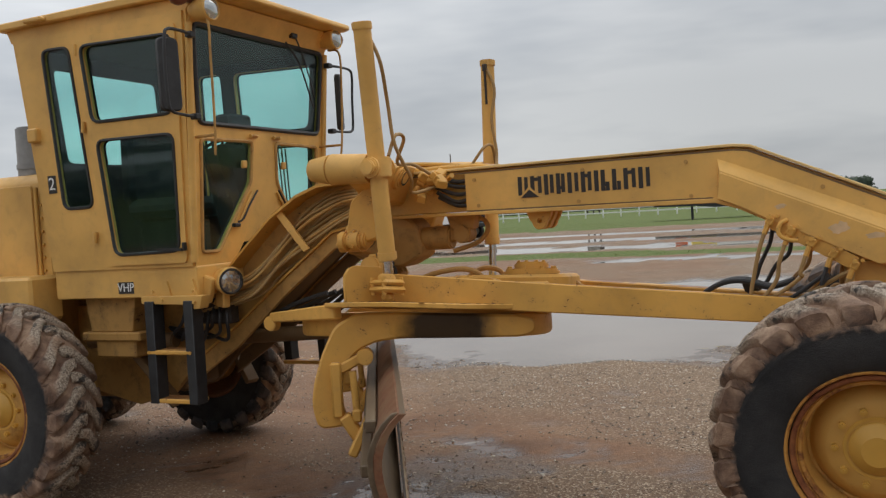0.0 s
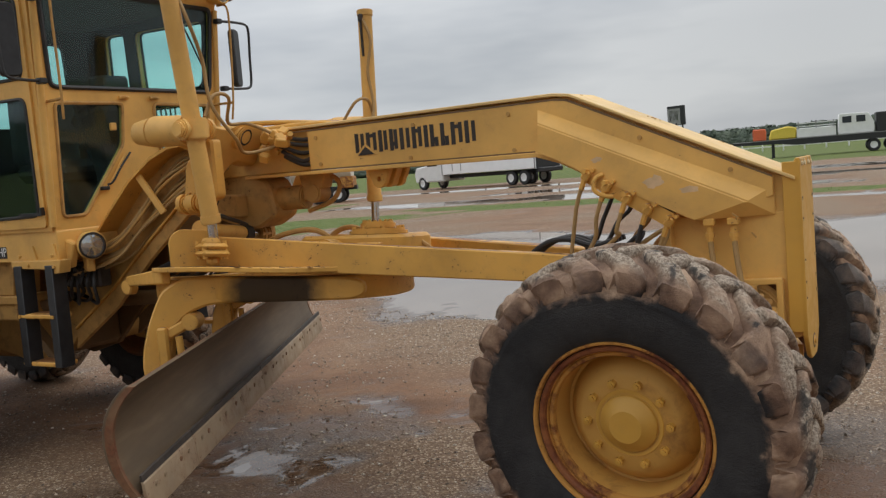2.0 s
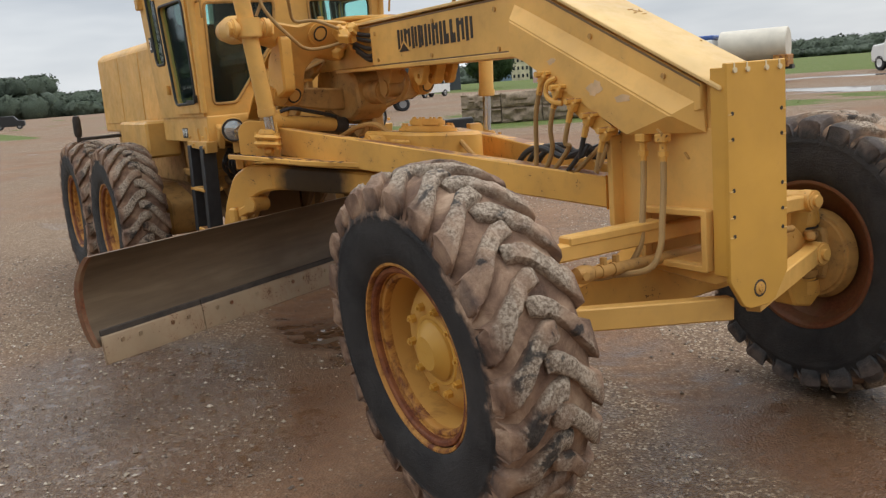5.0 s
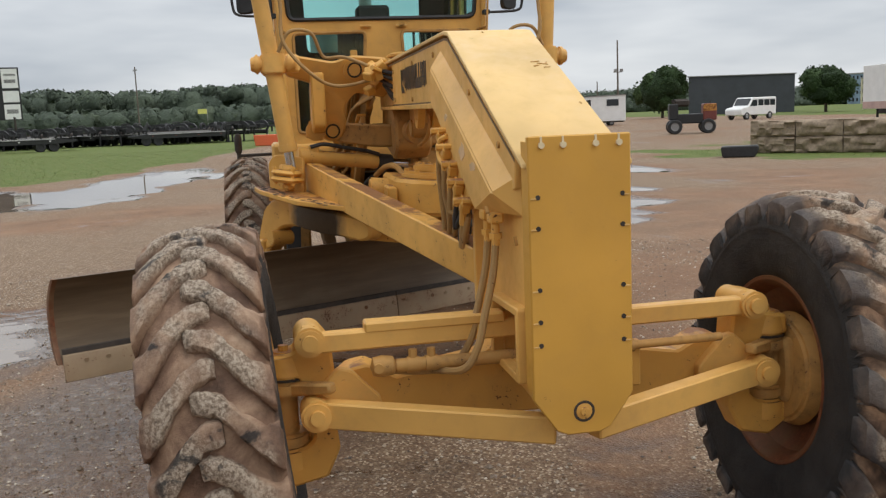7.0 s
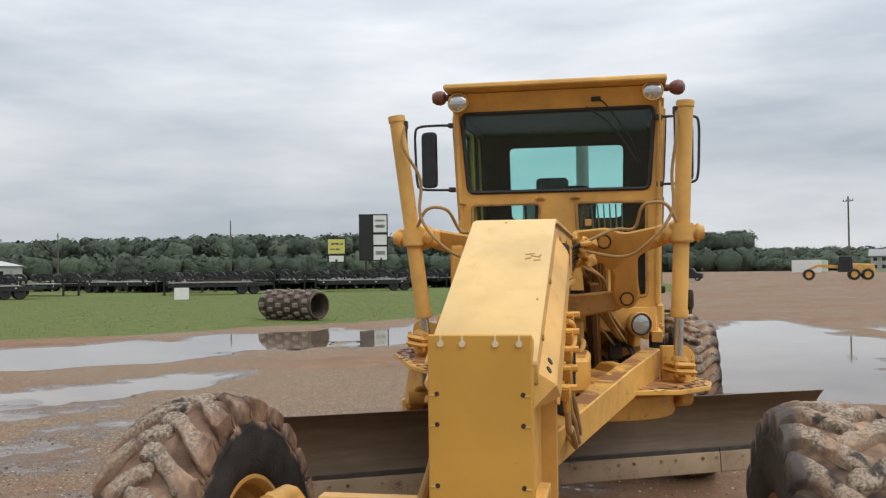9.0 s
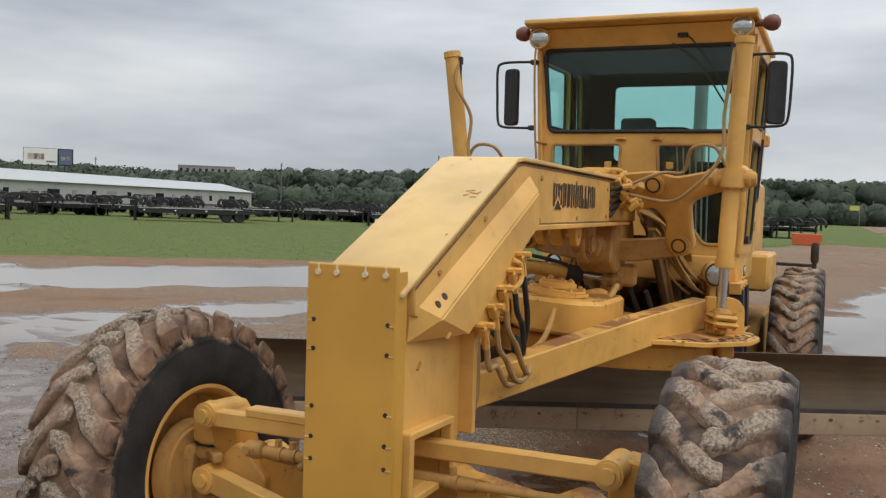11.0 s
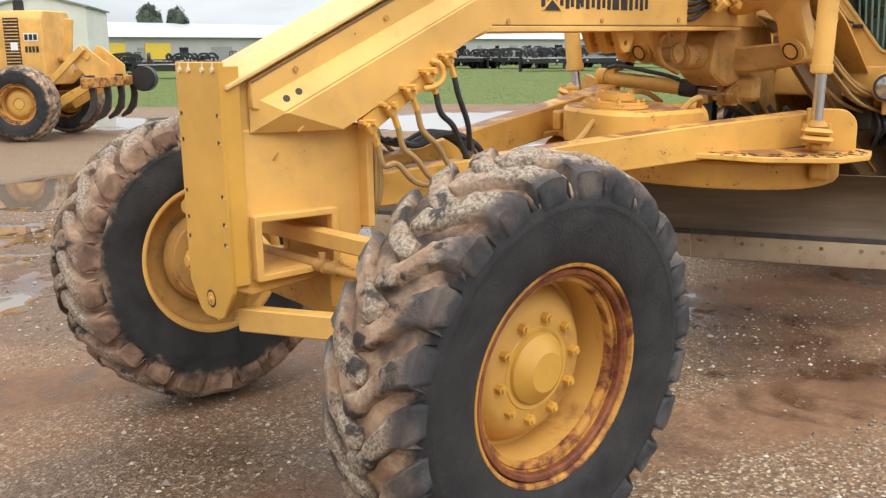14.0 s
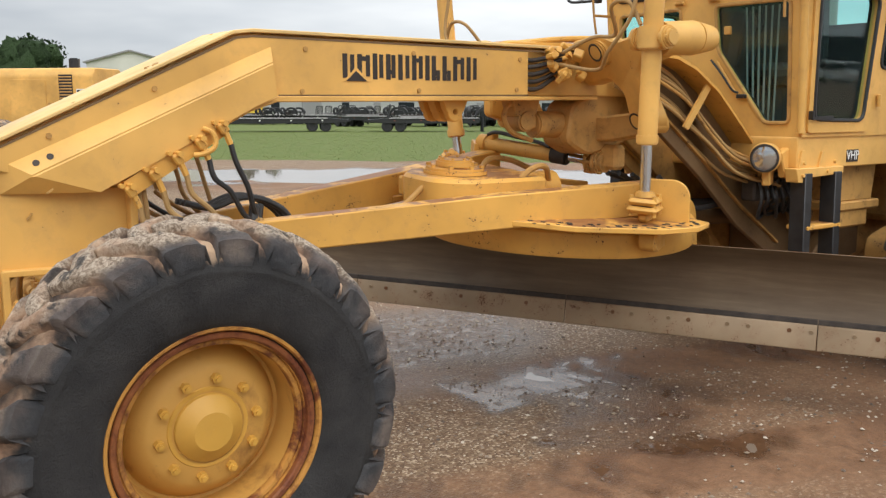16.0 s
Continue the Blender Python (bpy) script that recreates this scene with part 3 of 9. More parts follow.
line = steps()
XS = [-1.5 - v for v in line[:0:-1]] + [-1.5 + v for v in line]
YS = [-v for v in line[:0:-1]] + list(line)
nx, ny = len(XS), len(YS)
co = np.zeros((nx * ny, 3), np.float32)
att = np.zeros((3, nx * ny), np.float32)
k = 0
for y in YS:
    for x in XS:
        r = math.hypot(x, y)
        h = ground_h(x, y, r < 45) if r < 75 else 0.0
        if abs(x) < 7 and abs(y) < 6:
            f, dh = track_at(x, y)
            att[2, k] = f
            h += dh
        co[k] = (x, y, h)
        att[0, k] = grass_at(x, y) if r < 400 else 1.0
        att[1, k] = max(damp_shade_at(x, y) if r < 6 else 0.0, min(1.0, 1 - (h - WATER_Z) / 0.024)) if r < 75 else 0.0
        k += 1
idx = np.arange(nx * ny).reshape(ny, nx)
quads = np.stack([idx[:-1, :-1], idx[:-1, 1:], idx[1:, 1:], idx[1:, :-1]], -1).reshape(-1, 4)
me = bpy.data.meshes.new("ground")
me.vertices.add(nx * ny)
me.vertices.foreach_set("co", co.ravel())
me.loops.add(quads.size)
me.loops.foreach_set("vertex_index", quads.ravel().astype(np.int32))
me.polygons.add(len(quads))
me.polygons.foreach_set("loop_start", np.arange(0, quads.size, 4, dtype=np.int32))
me.update(calc_edges=True)
me.shade_smooth()
for i, nm in enumerate(("grass", "wet", "track")):
    me.attributes.new(nm, "FLOAT", "POINT").data.foreach_set("value", att[i])


def ground_material():
    m, n, l, p = nodes_of("wet_gravel_dirt_and_grass")
    co_ = n.new("ShaderNodeTexCoord").outputs["Object"]
    ag, aw = n.new("ShaderNodeAttribute"), n.new("ShaderNodeAttribute")
    ag.attribute_name, aw.attribute_name = "grass", "wet"
    big = noise_node(n, l, 0.16, 5, 0.6, co_, 0.5)
    mid = noise_node(n, l, 1.1, 6, 0.65, co_, 0.4)
    fine = noise_node(n, l, 24.0, 5, 0.7, co_)
    stone = n.new("ShaderNodeTexVoronoi")
    stone.inputs["Scale"].default_value, stone.inputs["Randomness"].default_value = 84.0, 1.0
    l.new(co_, stone.inputs["Vector"])
    pick = n.new("ShaderNodeSeparateColor")
    l.new(stone.outputs["Color"], pick.inputs[0])
    stones = ramp_node(n, l, pick.outputs[0], [(0.0, (0.124, 0.074, 0.042)), (0.5, (0.186, 0.118, 0.069)), (0.82, (0.265, 0.185, 0.116)), (0.95, (0.48, 0.385, 0.275))]).outputs["Color"]
    mud = ramp_node(n, l, mid.outputs["Fac"], [(0.3, (0.152, 0.077, 0.040)), (0.55, (0.232, 0.125, 0.067)), (0.75, (0.298, 0.178, 0.102))]).outputs["Color"]
    where = ramp_node(n, l, big.outputs["Fac"], [(0.46, (0.05,) * 3), (0.60, (0.85,) * 3)]).outputs["Color"]
    at = n.new("ShaderNodeAttribute")
    at.attribute_name = "track"
    wsum = n.new("ShaderNodeMath")
    wsum.operation = "ADD"
    wsum.use_clamp = True
    l.new(where, wsum.inputs[0])
    l.new(at.outputs["Fac"], wsum.inputs[1])
    base = mix_node(n, l, wsum.outputs[0], stones, mud)
    sand = ramp_node(n, l, fine.outputs["Fac"], [(0.35, (0.75,) * 3), (0.7, (1.2,) * 3)]).outputs["Color"]
    base = mix_node(n, l, 0.8, base, sand, "MULTIPLY")
    # soaked ground is darker and shines
    wetn = n.new("ShaderNodeMath")
    wetn.operation = "MULTIPLY_ADD"
    l.new(mid.outputs["Fac"], wetn.inputs[0])
    wetn.inputs[1].default_value = 0.5
    l.new(aw.outputs["Fac"], wetn.inputs[2])
    wfac = ramp_node(n, l, wetn.outputs[0], [(0.42, (0, 0, 0)), (0.85, (1, 1, 1))]).outputs["Color"]
    base = mix_node(n, l, wfac, base, (0.55, 0.52, 0.50), "MULTIPLY")
    gr = noise_node(n, l, 2.6, 7, 0.75, co_)
    green = ramp_node(n, l, gr.outputs["Fac"], [(0.30, (0.056, 0.088, 0.017)), (0.5, (0.102, 0.138, 0.030)), (0.68, (0.185, 0.168, 0.066))]).outputs["Color"]
    gn = n.new("ShaderNodeMath")
    gn.operation = "MULTIPLY_ADD"
    l.new(gr.outputs["Fac"], gn.inputs[0])
    gn.inputs[1].default_value = 0.9
    l.new(ag.outputs["Fac"], gn.inputs[2])
    gfac = ramp_node(n, l, gn.outputs[0], [(0.86, (0, 0, 0)), (1.06, (1, 1, 1))]).outputs["Color"]
    base = mix_node(n, l, gfac, base, green)
    l.new(base, p.inputs["Base Color"])
    ro = n.new("ShaderNodeMix")
    ro.data_type = "RGBA"
    l.new(wfac, ro.inputs[0])
    ro.inputs[6].default_value, ro.inputs[7].default_value = (0.72, 0.72, 0.72, 1), (0.30, 0.30, 0.30, 1)
    # a thin film of water between the stones of the shallow hollows
    fs = noise_node(n, l, 9.0, 6, 0.75, co_)
    fm = n.new("ShaderNodeMath")
    fm.operation = "MULTIPLY_ADD"
    l.new(fs.outputs["Fac"], fm.inputs[0])
    fm.inputs[1].default_value = 1.1
    l.new(aw.outputs["Fac"], fm.inputs[2])
    half = n.new("ShaderNodeMath")
    half.operation = "MULTIPLY"
    half.inputs[1].default_value = 0.5
    l.new(fm.outputs[0], half.inputs[0])
    film = ramp_node(n, l, half.outputs[0], [(0.565, (0, 0, 0)), (0.62, (1, 1, 1))]).outputs["Color"]
    rw = mix_node(n, l, film, ro.outputs[2], (0.05, 0.05, 0.05))
    rg = mix_node(n, l, gfac, rw, (0.9, 0.9, 0.9))
    l.new(rg, p.inputs["Roughness"])
    p.inputs["Specular IOR Level"].default_value = 0.24
    hsum = n.new("ShaderNodeMath")
    hsum.operation = "MULTIPLY_ADD"
    l.new(fine.outputs["Fac"], hsum.inputs[0])
    hsum.inputs[1].default_value = 0.7
    l.new(stone.outputs["Distance"], hsum.inputs[2])
    flat = mix_node(n, l, film, hsum.outputs[0], (0.6, 0.6, 0.6))
    bump_node(n, l, p, flat, 0.6, 0.010)
    return m


me.materials.append(ground_material())
ground = tagged(new("ground", me), "wet brown gravel yard with mud and grass verges", "ground", kind="structure")


def water_material():
    m, n, l, p = nodes_of("muddy_rain_water")
    co_ = n.new("ShaderNodeTexCoord").outputs["Object"]
    a = noise_node(n, l, 0.6, 3, 0.5, co_)
    c = ramp_node(n, l, a.outputs["Fac"], [(0.3, (0.16, 0.115, 0.08)), (0.7, (0.24, 0.185, 0.14))])
    l.new(c.outputs["Color"], p.inputs["Base Color"])
    p.inputs["Roughness"].default_value = 0.03
    p.inputs["IOR"].default_value = 1.40
    p.inputs["Specular IOR Level"].default_value = 0.9
    w = noise_node(n, l, 5.0, 2, 0.5, co_)
    bump_node(n, l, p, w.outputs["Fac"], 0.03, 0.01)
    return m


bm = B()
vs = [bm.verts.new((x, y, WATER_Z)) for x, y in ((-52, -34), (26, -34), (26, 60), (-52, 60))]
bm.faces.new(vs)
tagged(part("water", bm, water_material(), smooth=0), "shallow muddy rain puddles", "puddle", kind="structure")

# loose pebbles on the yard near the grader, and tufts of grass along the verge
rng = np.random.default_rng(4)


def scatter(name, mat, label, category, rows):
    """rows: (positions, sizes, heights, shapes) joined into one mesh of many small pieces."""
    verts, faces = [], []
    for V, F in rows:
        o = len(verts)
        verts.extend(V)
        faces.extend(tuple(i + o for i in f) for f in F)
    me = bpy.data.meshes.new(name)
    me.from_pydata(verts, [], faces)
    me.materials.append(mat)
    return tagged(new(name, me), label, category, kind="stuff")


def pebble_material():
    m, n, l, p = nodes_of("pebbles")
    g = n.new("ShaderNodeNewGeometry")
    c = ramp_node(n, l, g.outputs["Random Per Island"], [(0.0, (0.08, 0.055, 0.038)), (0.35, (0.18, 0.13, 0.09)), (0.65, (0.29, 0.23, 0.165)), (0.85, (0.42, 0.35, 0.27)), (1.0, (0.62, 0.56, 0.46))])
    l.new(c.outputs["Color"], p.inputs["Base Color"])
    p.inputs["Roughness"].default_value = 0.5
    return m


def pebbles():
    octa = [(1, 0, 0), (-1, 0, 0), (0, 1, 0), (0, -1, 0), (0, 0, 1), (0, 0, -1)]
    F = [(0, 2, 4), (2, 1, 4), (1, 3, 4), (3, 0, 4), (2, 0, 5), (1, 2, 5), (3, 1, 5), (0, 3, 5)]
    for _ in range(62000):
        r = 7.5 * math.sqrt(rng.random())
        a = rng.random() * 2 * math.pi
        x, y = -0.9 + r * math.cos(a) * 1.05, r * math.sin(a)
        if noise.noise(Vector((x * 0.8, y * 0.8, 2.0))) < -0.22 + 0.5 * (rng.random() - 0.5):
            continue
        z = ground_h(x, y)
        if z < WATER_Z + 0.004:
            continue
        if track_at(x, y)[0] > 0.35 and rng.random() < 0.85:
            continue
        s = 0.0045 + 0.009 * rng.random() ** 2.4
        if rng.random() < 0.012:
            s *= 1.8
        t = rng.random() * 6.3
        c, sn = math.cos(t), math.sin(t)
        e = (s * rng.uniform(0.8, 1.5), s, s * rng.uniform(0.5, 0.8))
        k1 = rng.uniform(0.75, 1.2, 6)
        yield [(x + (v[0] * e[0] * c - v[1] * e[1] * sn) * q, y + (v[0] * e[0] * sn + v[1] * e[1] * c) * q, z + s * 0.2 + v[2] * e[2] * q) for v, q in zip(octa, k1)], F


scatter("pebbles", pebble_material(), "loose brown and pale pebbles on the wet yard", "gravel", pebbles())


def grass_material():
    m, n, l, p = nodes_of("grass_blades")
    g = n.new("ShaderNodeNewGeometry")
    c = ramp_node(n, l, g.outputs["Random Per Island"], [(0.0, (0.085, 0.120, 0.026)), (0.5, (0.125, 0.160, 0.038)), (0.85, (0.19, 0.195, 0.06)), (1.0, (0.30, 0.26, 0.11))])
    l.new(c.outputs["Color"], p.inputs["Base Color"])
    p.inputs["Roughness"].default_value = 0.7
    return m


M_GRASS = grass_material()


def tufts():
    made = 0
    while made < 60000:
        u = rng.random()
        if u < 0.78:
            x, y = rng.uniform(-60, 14), rng.uniform(-62, 4)
        elif u < 0.92:
            x, y = rng.uniform(-36, -2), rng.uniform(11, 32)
        else:
            x, y = rng.uniform(-45, 20), rng.uniform(56, 80)
        g = grass_at(x, y)
        if g < 0.62 or rng.random() > g:
            made += 1 if rng.random() < 0.2 else 0
            continue
        made += 1
        z = ground_h(x, y, False) - 0.01
        h = rng.uniform(0.02, 0.06)
        w = h * 0.35
        V, F = [], []
        for j in range(4):
            t = rng.random() * 6.3
            dx, dy = math.cos(t) * w, math.sin(t) * w
            o = len(V)
            V += [(x - dy * 0.5, y + dx * 0.5, z), (x + dy * 0.5, y - dx * 0.5, z), (x + dx * 1.6, y + dy * 1.6, z + h * rng.uniform(0.6, 1.0))]
            F.append((o, o + 1, o + 2))
        yield V, F


scatter("grass_tufts", M_GRASS, "short uneven green grass with dry tips", "grass", tufts())

# ---- the motor grader: x forward, y to its left, z up; front axle over the origin ----
grader = thing("motor_grader", "worn yellow articulated motor grader parked on wet gravel", "motor grader")


def tyre_carcass(R, width, rim_r):
    """The tyre's body about the y axis, without its lugs."""
    bm = B()
    hw = width / 2
    base = R - 0.060
    prof = [(rim_r - 0.012, -hw * 0.70), (rim_r + 0.004, -hw * 0.80), (rim_r + 0.016, -hw * 0.87), (rim_r + 0.04, -hw * 0.93), (rim_r + 0.075, -hw * 0.975), (rim_r + 0.115, -hw * 1.0), (rim_r + 0.155, -hw * 1.005),
            (base - 0.082, -hw * 0.992), (base - 0.078, -hw * 1.0), (base - 0.070, -hw * 0.985), (base - 0.045, -hw * 0.95), (base - 0.018, -hw * 0.88), (base + 0.008, -hw * 0.74), (base + 0.026, -hw * 0.45), (base + 0.030, -hw * 0.2), (base + 0.030, 0)]
    prof = prof + [(r, -y) for r, y in prof[-2::-1]]
    spin(bm, prof, seg=80)
    return bm


def tread_lug(R, width, n, side, rnd):
    """One worn traction lug: a blunt nub on the middle line, then a curved bar down over the shoulder."""
    bm = B()
    hw, base, step = width / 2, R - 0.060, 2 * math.pi / n
    keys = [(-0.02, -0.20, 0.050), (0.00, -0.05, 0.060), (0.05, 0.10, 0.063), (0.15, 0.24, 0.070), (0.32, 0.38, 0.073), (0.52, 0.52, 0.077), (0.70, 0.66, 0.084), (0.84, 0.79, 0.092), (0.93, 0.90, 0.106), (0.97, 0.97, 0.112)]
    path = []
    for (d0, v0, w0), (d1, v1, w1) in zip(keys, keys[1:]):
        path += [(d0, v0, w0), ((d0 + d1) / 2, (v0 + v1) / 2, (w0 + w1) / 2)]
    path.append(keys[-1])
    seed = rnd.uniform(0, 90)
    ragged = lambda q, k: noise.noise(Vector(q) * k + Vector((seed, seed * 0.7, 0)))
    rows = []
    for k, (du, v, w) in enumerate(path):
        y, th = side * v * hw, du * step * 0.95
        e = max(0.0, abs(v) - 0.45)
        top = R - 0.12 * e ** 1.6 - (0.016 if k == 0 else 0.004 if k == 1 else 0.0)
        low = base - (0.02 if abs(v) < 0.7 else 0.05)
        row = []
        for off, r in ((-w / 2 - 0.022, low), (-w / 2 - 0.008, base + (top - base) * 0.5), (-w / 2 - 0.002, top - 0.005), (-w * 0.42, top), (0.0, top), (w * 0.42, top), (w / 2 + 0.002, top - 0.005), (w / 2 + 0.008, base + (top - base) * 0.5), (w / 2 + 0.022, low)):
            a = th + off / R
            q = (r * math.cos(a), y, r * math.sin(a))
            a += (0.011 * ragged(q, 14) + 0.010 * ragged(q, 48)) / R
            if r > low + 0.01:
                r += 0.006 * ragged(q, 11) + 0.007 * ragged(q, 42) - 0.034 * max(0.0, ragged((q[0], q[1] + 4, q[2]), 13) - 0.28)
            row.append(bm.verts.new((r * math.cos(a), y + side * 0.006 * ragged(q, 22), r * math.sin(a))))
        rows.append(row)
    for r, v, k in ((base - 0.028, 0.985, 1.0), (base - 0.054, 0.99, 0.97), (base - 0.078, 0.975, 0.9), (base - 0.098, 0.93, 0.8)):
        row = []
        for off in (-0.066, -0.060, -0.053, -0.036, 0.0, 0.036, 0.053, 0.060, 0.066):
            a = 0.99 * step * 0.95 + off * k / R
            q = (r * math.cos(a), side * hw * v, r * math.sin(a))
            out = 0.004 * ragged(q, 30) - (0.010 if abs(off) > 0.058 or k < 0.95 else 0.0)
            row.append(bm.verts.new((q[0], q[1] + side * out, q[2])))
        rows.append(row)
    for A, C in zip(rows, rows[1:]):
        for k in range(8):
            bm.faces.new((A[k], A[k + 1], C[k + 1], C[k]))
    bm.faces.new(rows[0][::-1])
    return bm


LUGS = {}


def add_tyre(parent, R, W, rr, n=23, label="black tyre caked with reddish mud", muddy=False):
    part("tyre", tyre_carcass(R, W, rr), M_TYRE_MUD if muddy else M_TYRE, parent, label, smooth=40)
    if muddy not in LUGS:
        rnd = random.Random(8)
        LUGS[muddy] = {side: [finish(tread_lug(R, W, n, side, rnd), "tread_lug", M_LUG_MUD if muddy else M_LUG, 46) for _ in range(9)] for side in (-1, 1)}
    rnd = random.Random(len(bpy.data.objects))
    for i in range(n):
        for side in (-1, 1):
            ob = new("tread_lug", rnd.choice(LUGS[muddy][side]))
            ob.parent = parent
            ob.matrix_local = pose(0, 0, 0, 0, -360 * (i + (0.5 if side > 0 else 0)) / n + rnd.uniform(-0.3, 0.3), 0)


def rim_base(rim_r, hw):
    """The outer rim with its flange, groove and seat."""
    bm = B()
    o = hw * 0.80
    spin(bm, [(rim_r - 0.010, -o + 0.004), (rim_r + 0.004, -o), (rim_r + 0.012, -o + 0.012), (rim_r - 0.014, -o + 0.03), (rim_r - 0.026, -o + 0.05), (rim_r - 0.03, o - 0.06),
              (rim_r - 0.012, o - 0.03), (rim_r + 0.014, o - 0.014), (rim_r + 0.016, o + 0.003), (rim_r + 0.010, o + 0.011), (rim_r + 0.002, o + 0.010), (rim_r - 0.003, o + 0.002), (rim_r - 0.004, o - 0.020),
              (rim_r - 0.034, o - 0.024), (rim_r - 0.035, o - 0.034), (rim_r - 0.040, o - 0.030), (rim_r - 0.052, o - 0.032), (rim_r - 0.057, o - 0.042), (rim_r - 0.055, o - 0.06)], seg=72)
    return bm


def lock_ring(rim_r, hw):
    bm = B()
    o = hw * 0.80
    spin(bm, [(rim_r - 0.008, o - 0.019), (rim_r - 0.008, o - 0.004), (rim_r - 0.012, o + 0.001), (rim_r - 0.024, o - 0.001), (rim_r - 0.030, o - 0.008), (rim_r - 0.031, o - 0.024)], seg=72)
    return bm


def dished_rim(rim_r, hw):
    """Dish and disc, open to the outside (plus y)."""
    bm = B()
    o = hw * 0.80
    spin(bm, [(rim_r - 0.054, o - 0.048), (rim_r - 0.058, o - 0.09), (rim_r - 0.063, o - 0.17), (rim_r - 0.066, o - 0.172), (rim_r - 0.074, o - 0.176), (rim_r - 0.080, o - 0.168), (rim_r - 0.088, o - 0.150), (0.225, o - 0.120), (0.200, o - 0.098),
              (0.185, o - 0.091), (0.12, o - 0.088), (0.10, o - 0.088), (0.10, o - 0.130)], seg=64)
    return bm


def wheel(name, at, side, lean=0.0, toe=0.0, spin_deg=0.0, label=""):
    """A wheel with its tyre, rusty rim ring, hub and nuts; side is 1 for the grader's left."""
    R, W, rr = (0.655, 0.370, 0.335)
    rim = part(name, dished_rim(rr, W / 2), M_DISH, grader, label)
    add_tyre(rim, R, W, rr, label="black tyre caked with dried tan mud" if side < 0 else "black tyre with scrubbed shoulders and dried mud", muddy=side < 0)
    part("rim_flange", rim_base(rr, W / 2), M_RUSTRING, rim, "rust-stained rim flange")
    part("lock_ring", lock_ring(rr, W / 2), M_LOCK, rim)
    bm = B()
    o = W / 2 * 0.80
    spin(bm, [(0.10, o - 0.132), (rr - 0.10, o - 0.196), (rr - 0.06, o - 0.22), (rr - 0.036, -o + 0.06), (rr - 0.018, -o + 0.012)], seg=64)
    part("rim_barrel", bm, M_GRIMY if side < 0 else M_SHADED_RIMBACK, rim, "dirty inside of the rim, darkened as in shade")
    bm = B()
    spin(bm, [(rr - 0.022, -o + 0.02), (rr - 0.014, -o - 0.002), (rr - 0.004, -o - 0.010), (rr + 0.008, -o - 0.010), (rr + 0.016, -o - 0.004), (rr + 0.018, -o + 0.008)], seg=64)
    part("inner_flange", bm, M_YELLOW if side < 0 else M_SHADED_RIMBACK, rim, "yellow painted inner rim flange" if side < 0 else "rust-brown inner rim flange, darkened as in shade")
    bm = B()
    o = W / 2 * 0.80 + 0.038
    spin(bm, [(0.0, o - 0.080), (0.062, o - 0.080), (0.066, o - 0.083), (0.103, o - 0.109), (0.109, o - 0.115), (0.113, o - 0.130)], seg=40)
    spin(bm, [(0.134, o - 0.128), (0.130, o - 0.123), (0.118, o - 0.124)], seg=40)
    rod(bm, (0, o - 0.084, 0), (0, o - 0.079, 0), 0.007, seg=8)
    part("hub_cap", bm, M_HUB, rim, smooth=22)
    # a grimy drum added so that the inside of the rim looks dark
    bm = B()
    rod(bm, (0, -0.12, 0), (0, o - 0.24, 0), 0.19, 0.215, seg=36, bevel=0.012)
    part("added_inner_drum", bm, M_GRIMY, rim, "grimy drum added to darken the inside of the rim")
    for k in range(10):
        bm = B()
        a = 2 * math.pi * k / 10 + 0.2
        c, s = 0.160 * math.cos(a), 0.160 * math.sin(a)
        rod(bm, (c, o - 0.132, s), (c, o - 0.106, s), 0.0165, seg=6)
        rod(bm, (c, o - 0.112, s), (c, o - 0.098, s), 0.008, seg=8)
        part("wheel_nut", bm, M_HUB, rim)
    rim.matrix_local = pose(*at, -lean, 0, toe + (0 if side > 0 else 180)) @ pose(0, 0, 0, 0, spin_deg, 0)
    return rim


wheel("front_wheel", (0.0, 1.045, 0.663), 1, 3.0, -0.5, 20)
wheel("front_wheel", (0.0, -1.046, 0.667), -1, 6.0, -1.0, 47)
for sd in (1, -1):
    wheel("rear_wheel", (-4.98, sd * 1.0525, 0.647), sd, spin_deg=11)
    wheel("rear_wheel", (-6.50, sd * 1.0525, 0.647), sd, spin_deg=33)

# ---- gooseneck boom ----
TOPLINE = [(-3.0, 1.950), (-0.62, 1.962), (-0.535, 1.951), (0.465, 1.489)]
bm = B()
prism(bm, [(-3.0, 1.940), (-0.62, 1.955), (-0.54, 1.944), (0.465, 1.480), (0.465, 1.345), (-0.05, 1.34), (-0.44, 1.575), (-0.62, 1.67), (-0.75, 1.705), (-3.0, 1.705)], -0.128, 0.128, bevel=0.006)
part("boom", bm, M_YELLOW, grader)
bm = B()
prism(bm, [(x, z + 0.008) for x, z in TOPLINE] + [(x, z - 0.008) for x, z in TOPLINE[::-1]], -0.168, 0.168, bevel=0.003)
top_plate = part("boom_top_plate", bm, M_FADED_LIT, grader, "pale yellow top plate, top light in its colour")
# scratches worn through the paint of the top plate
for x, y, w, l, a in ((-0.235, 0.090, 0.006, 0.034, 12), (-0.215, 0.112, 0.005, 0.040, -20), (-0.200, 0.085, 0.008, 0.022, 30), (-0.222, 0.128, 0.005, 0.018, 65), (-0.185, 0.120, 0.004, 0.024, 5), (0.10, 0.142, 0.012, 0.006, 0), (-0.52, -0.03, 0.010, 0.007, 20)):
    bm = B()
    box(bm, (w, l, 0.002), (0, 0, 0), (0, 0, a))
    bm.transform(pose(x, y, 1.951 - 0.462 * (x + 0.535) + 0.0092, 0, 24.8, 0))
    part("paint_scratch", bm, M_GRIMY, top_plate, "brown scratch through the paint")
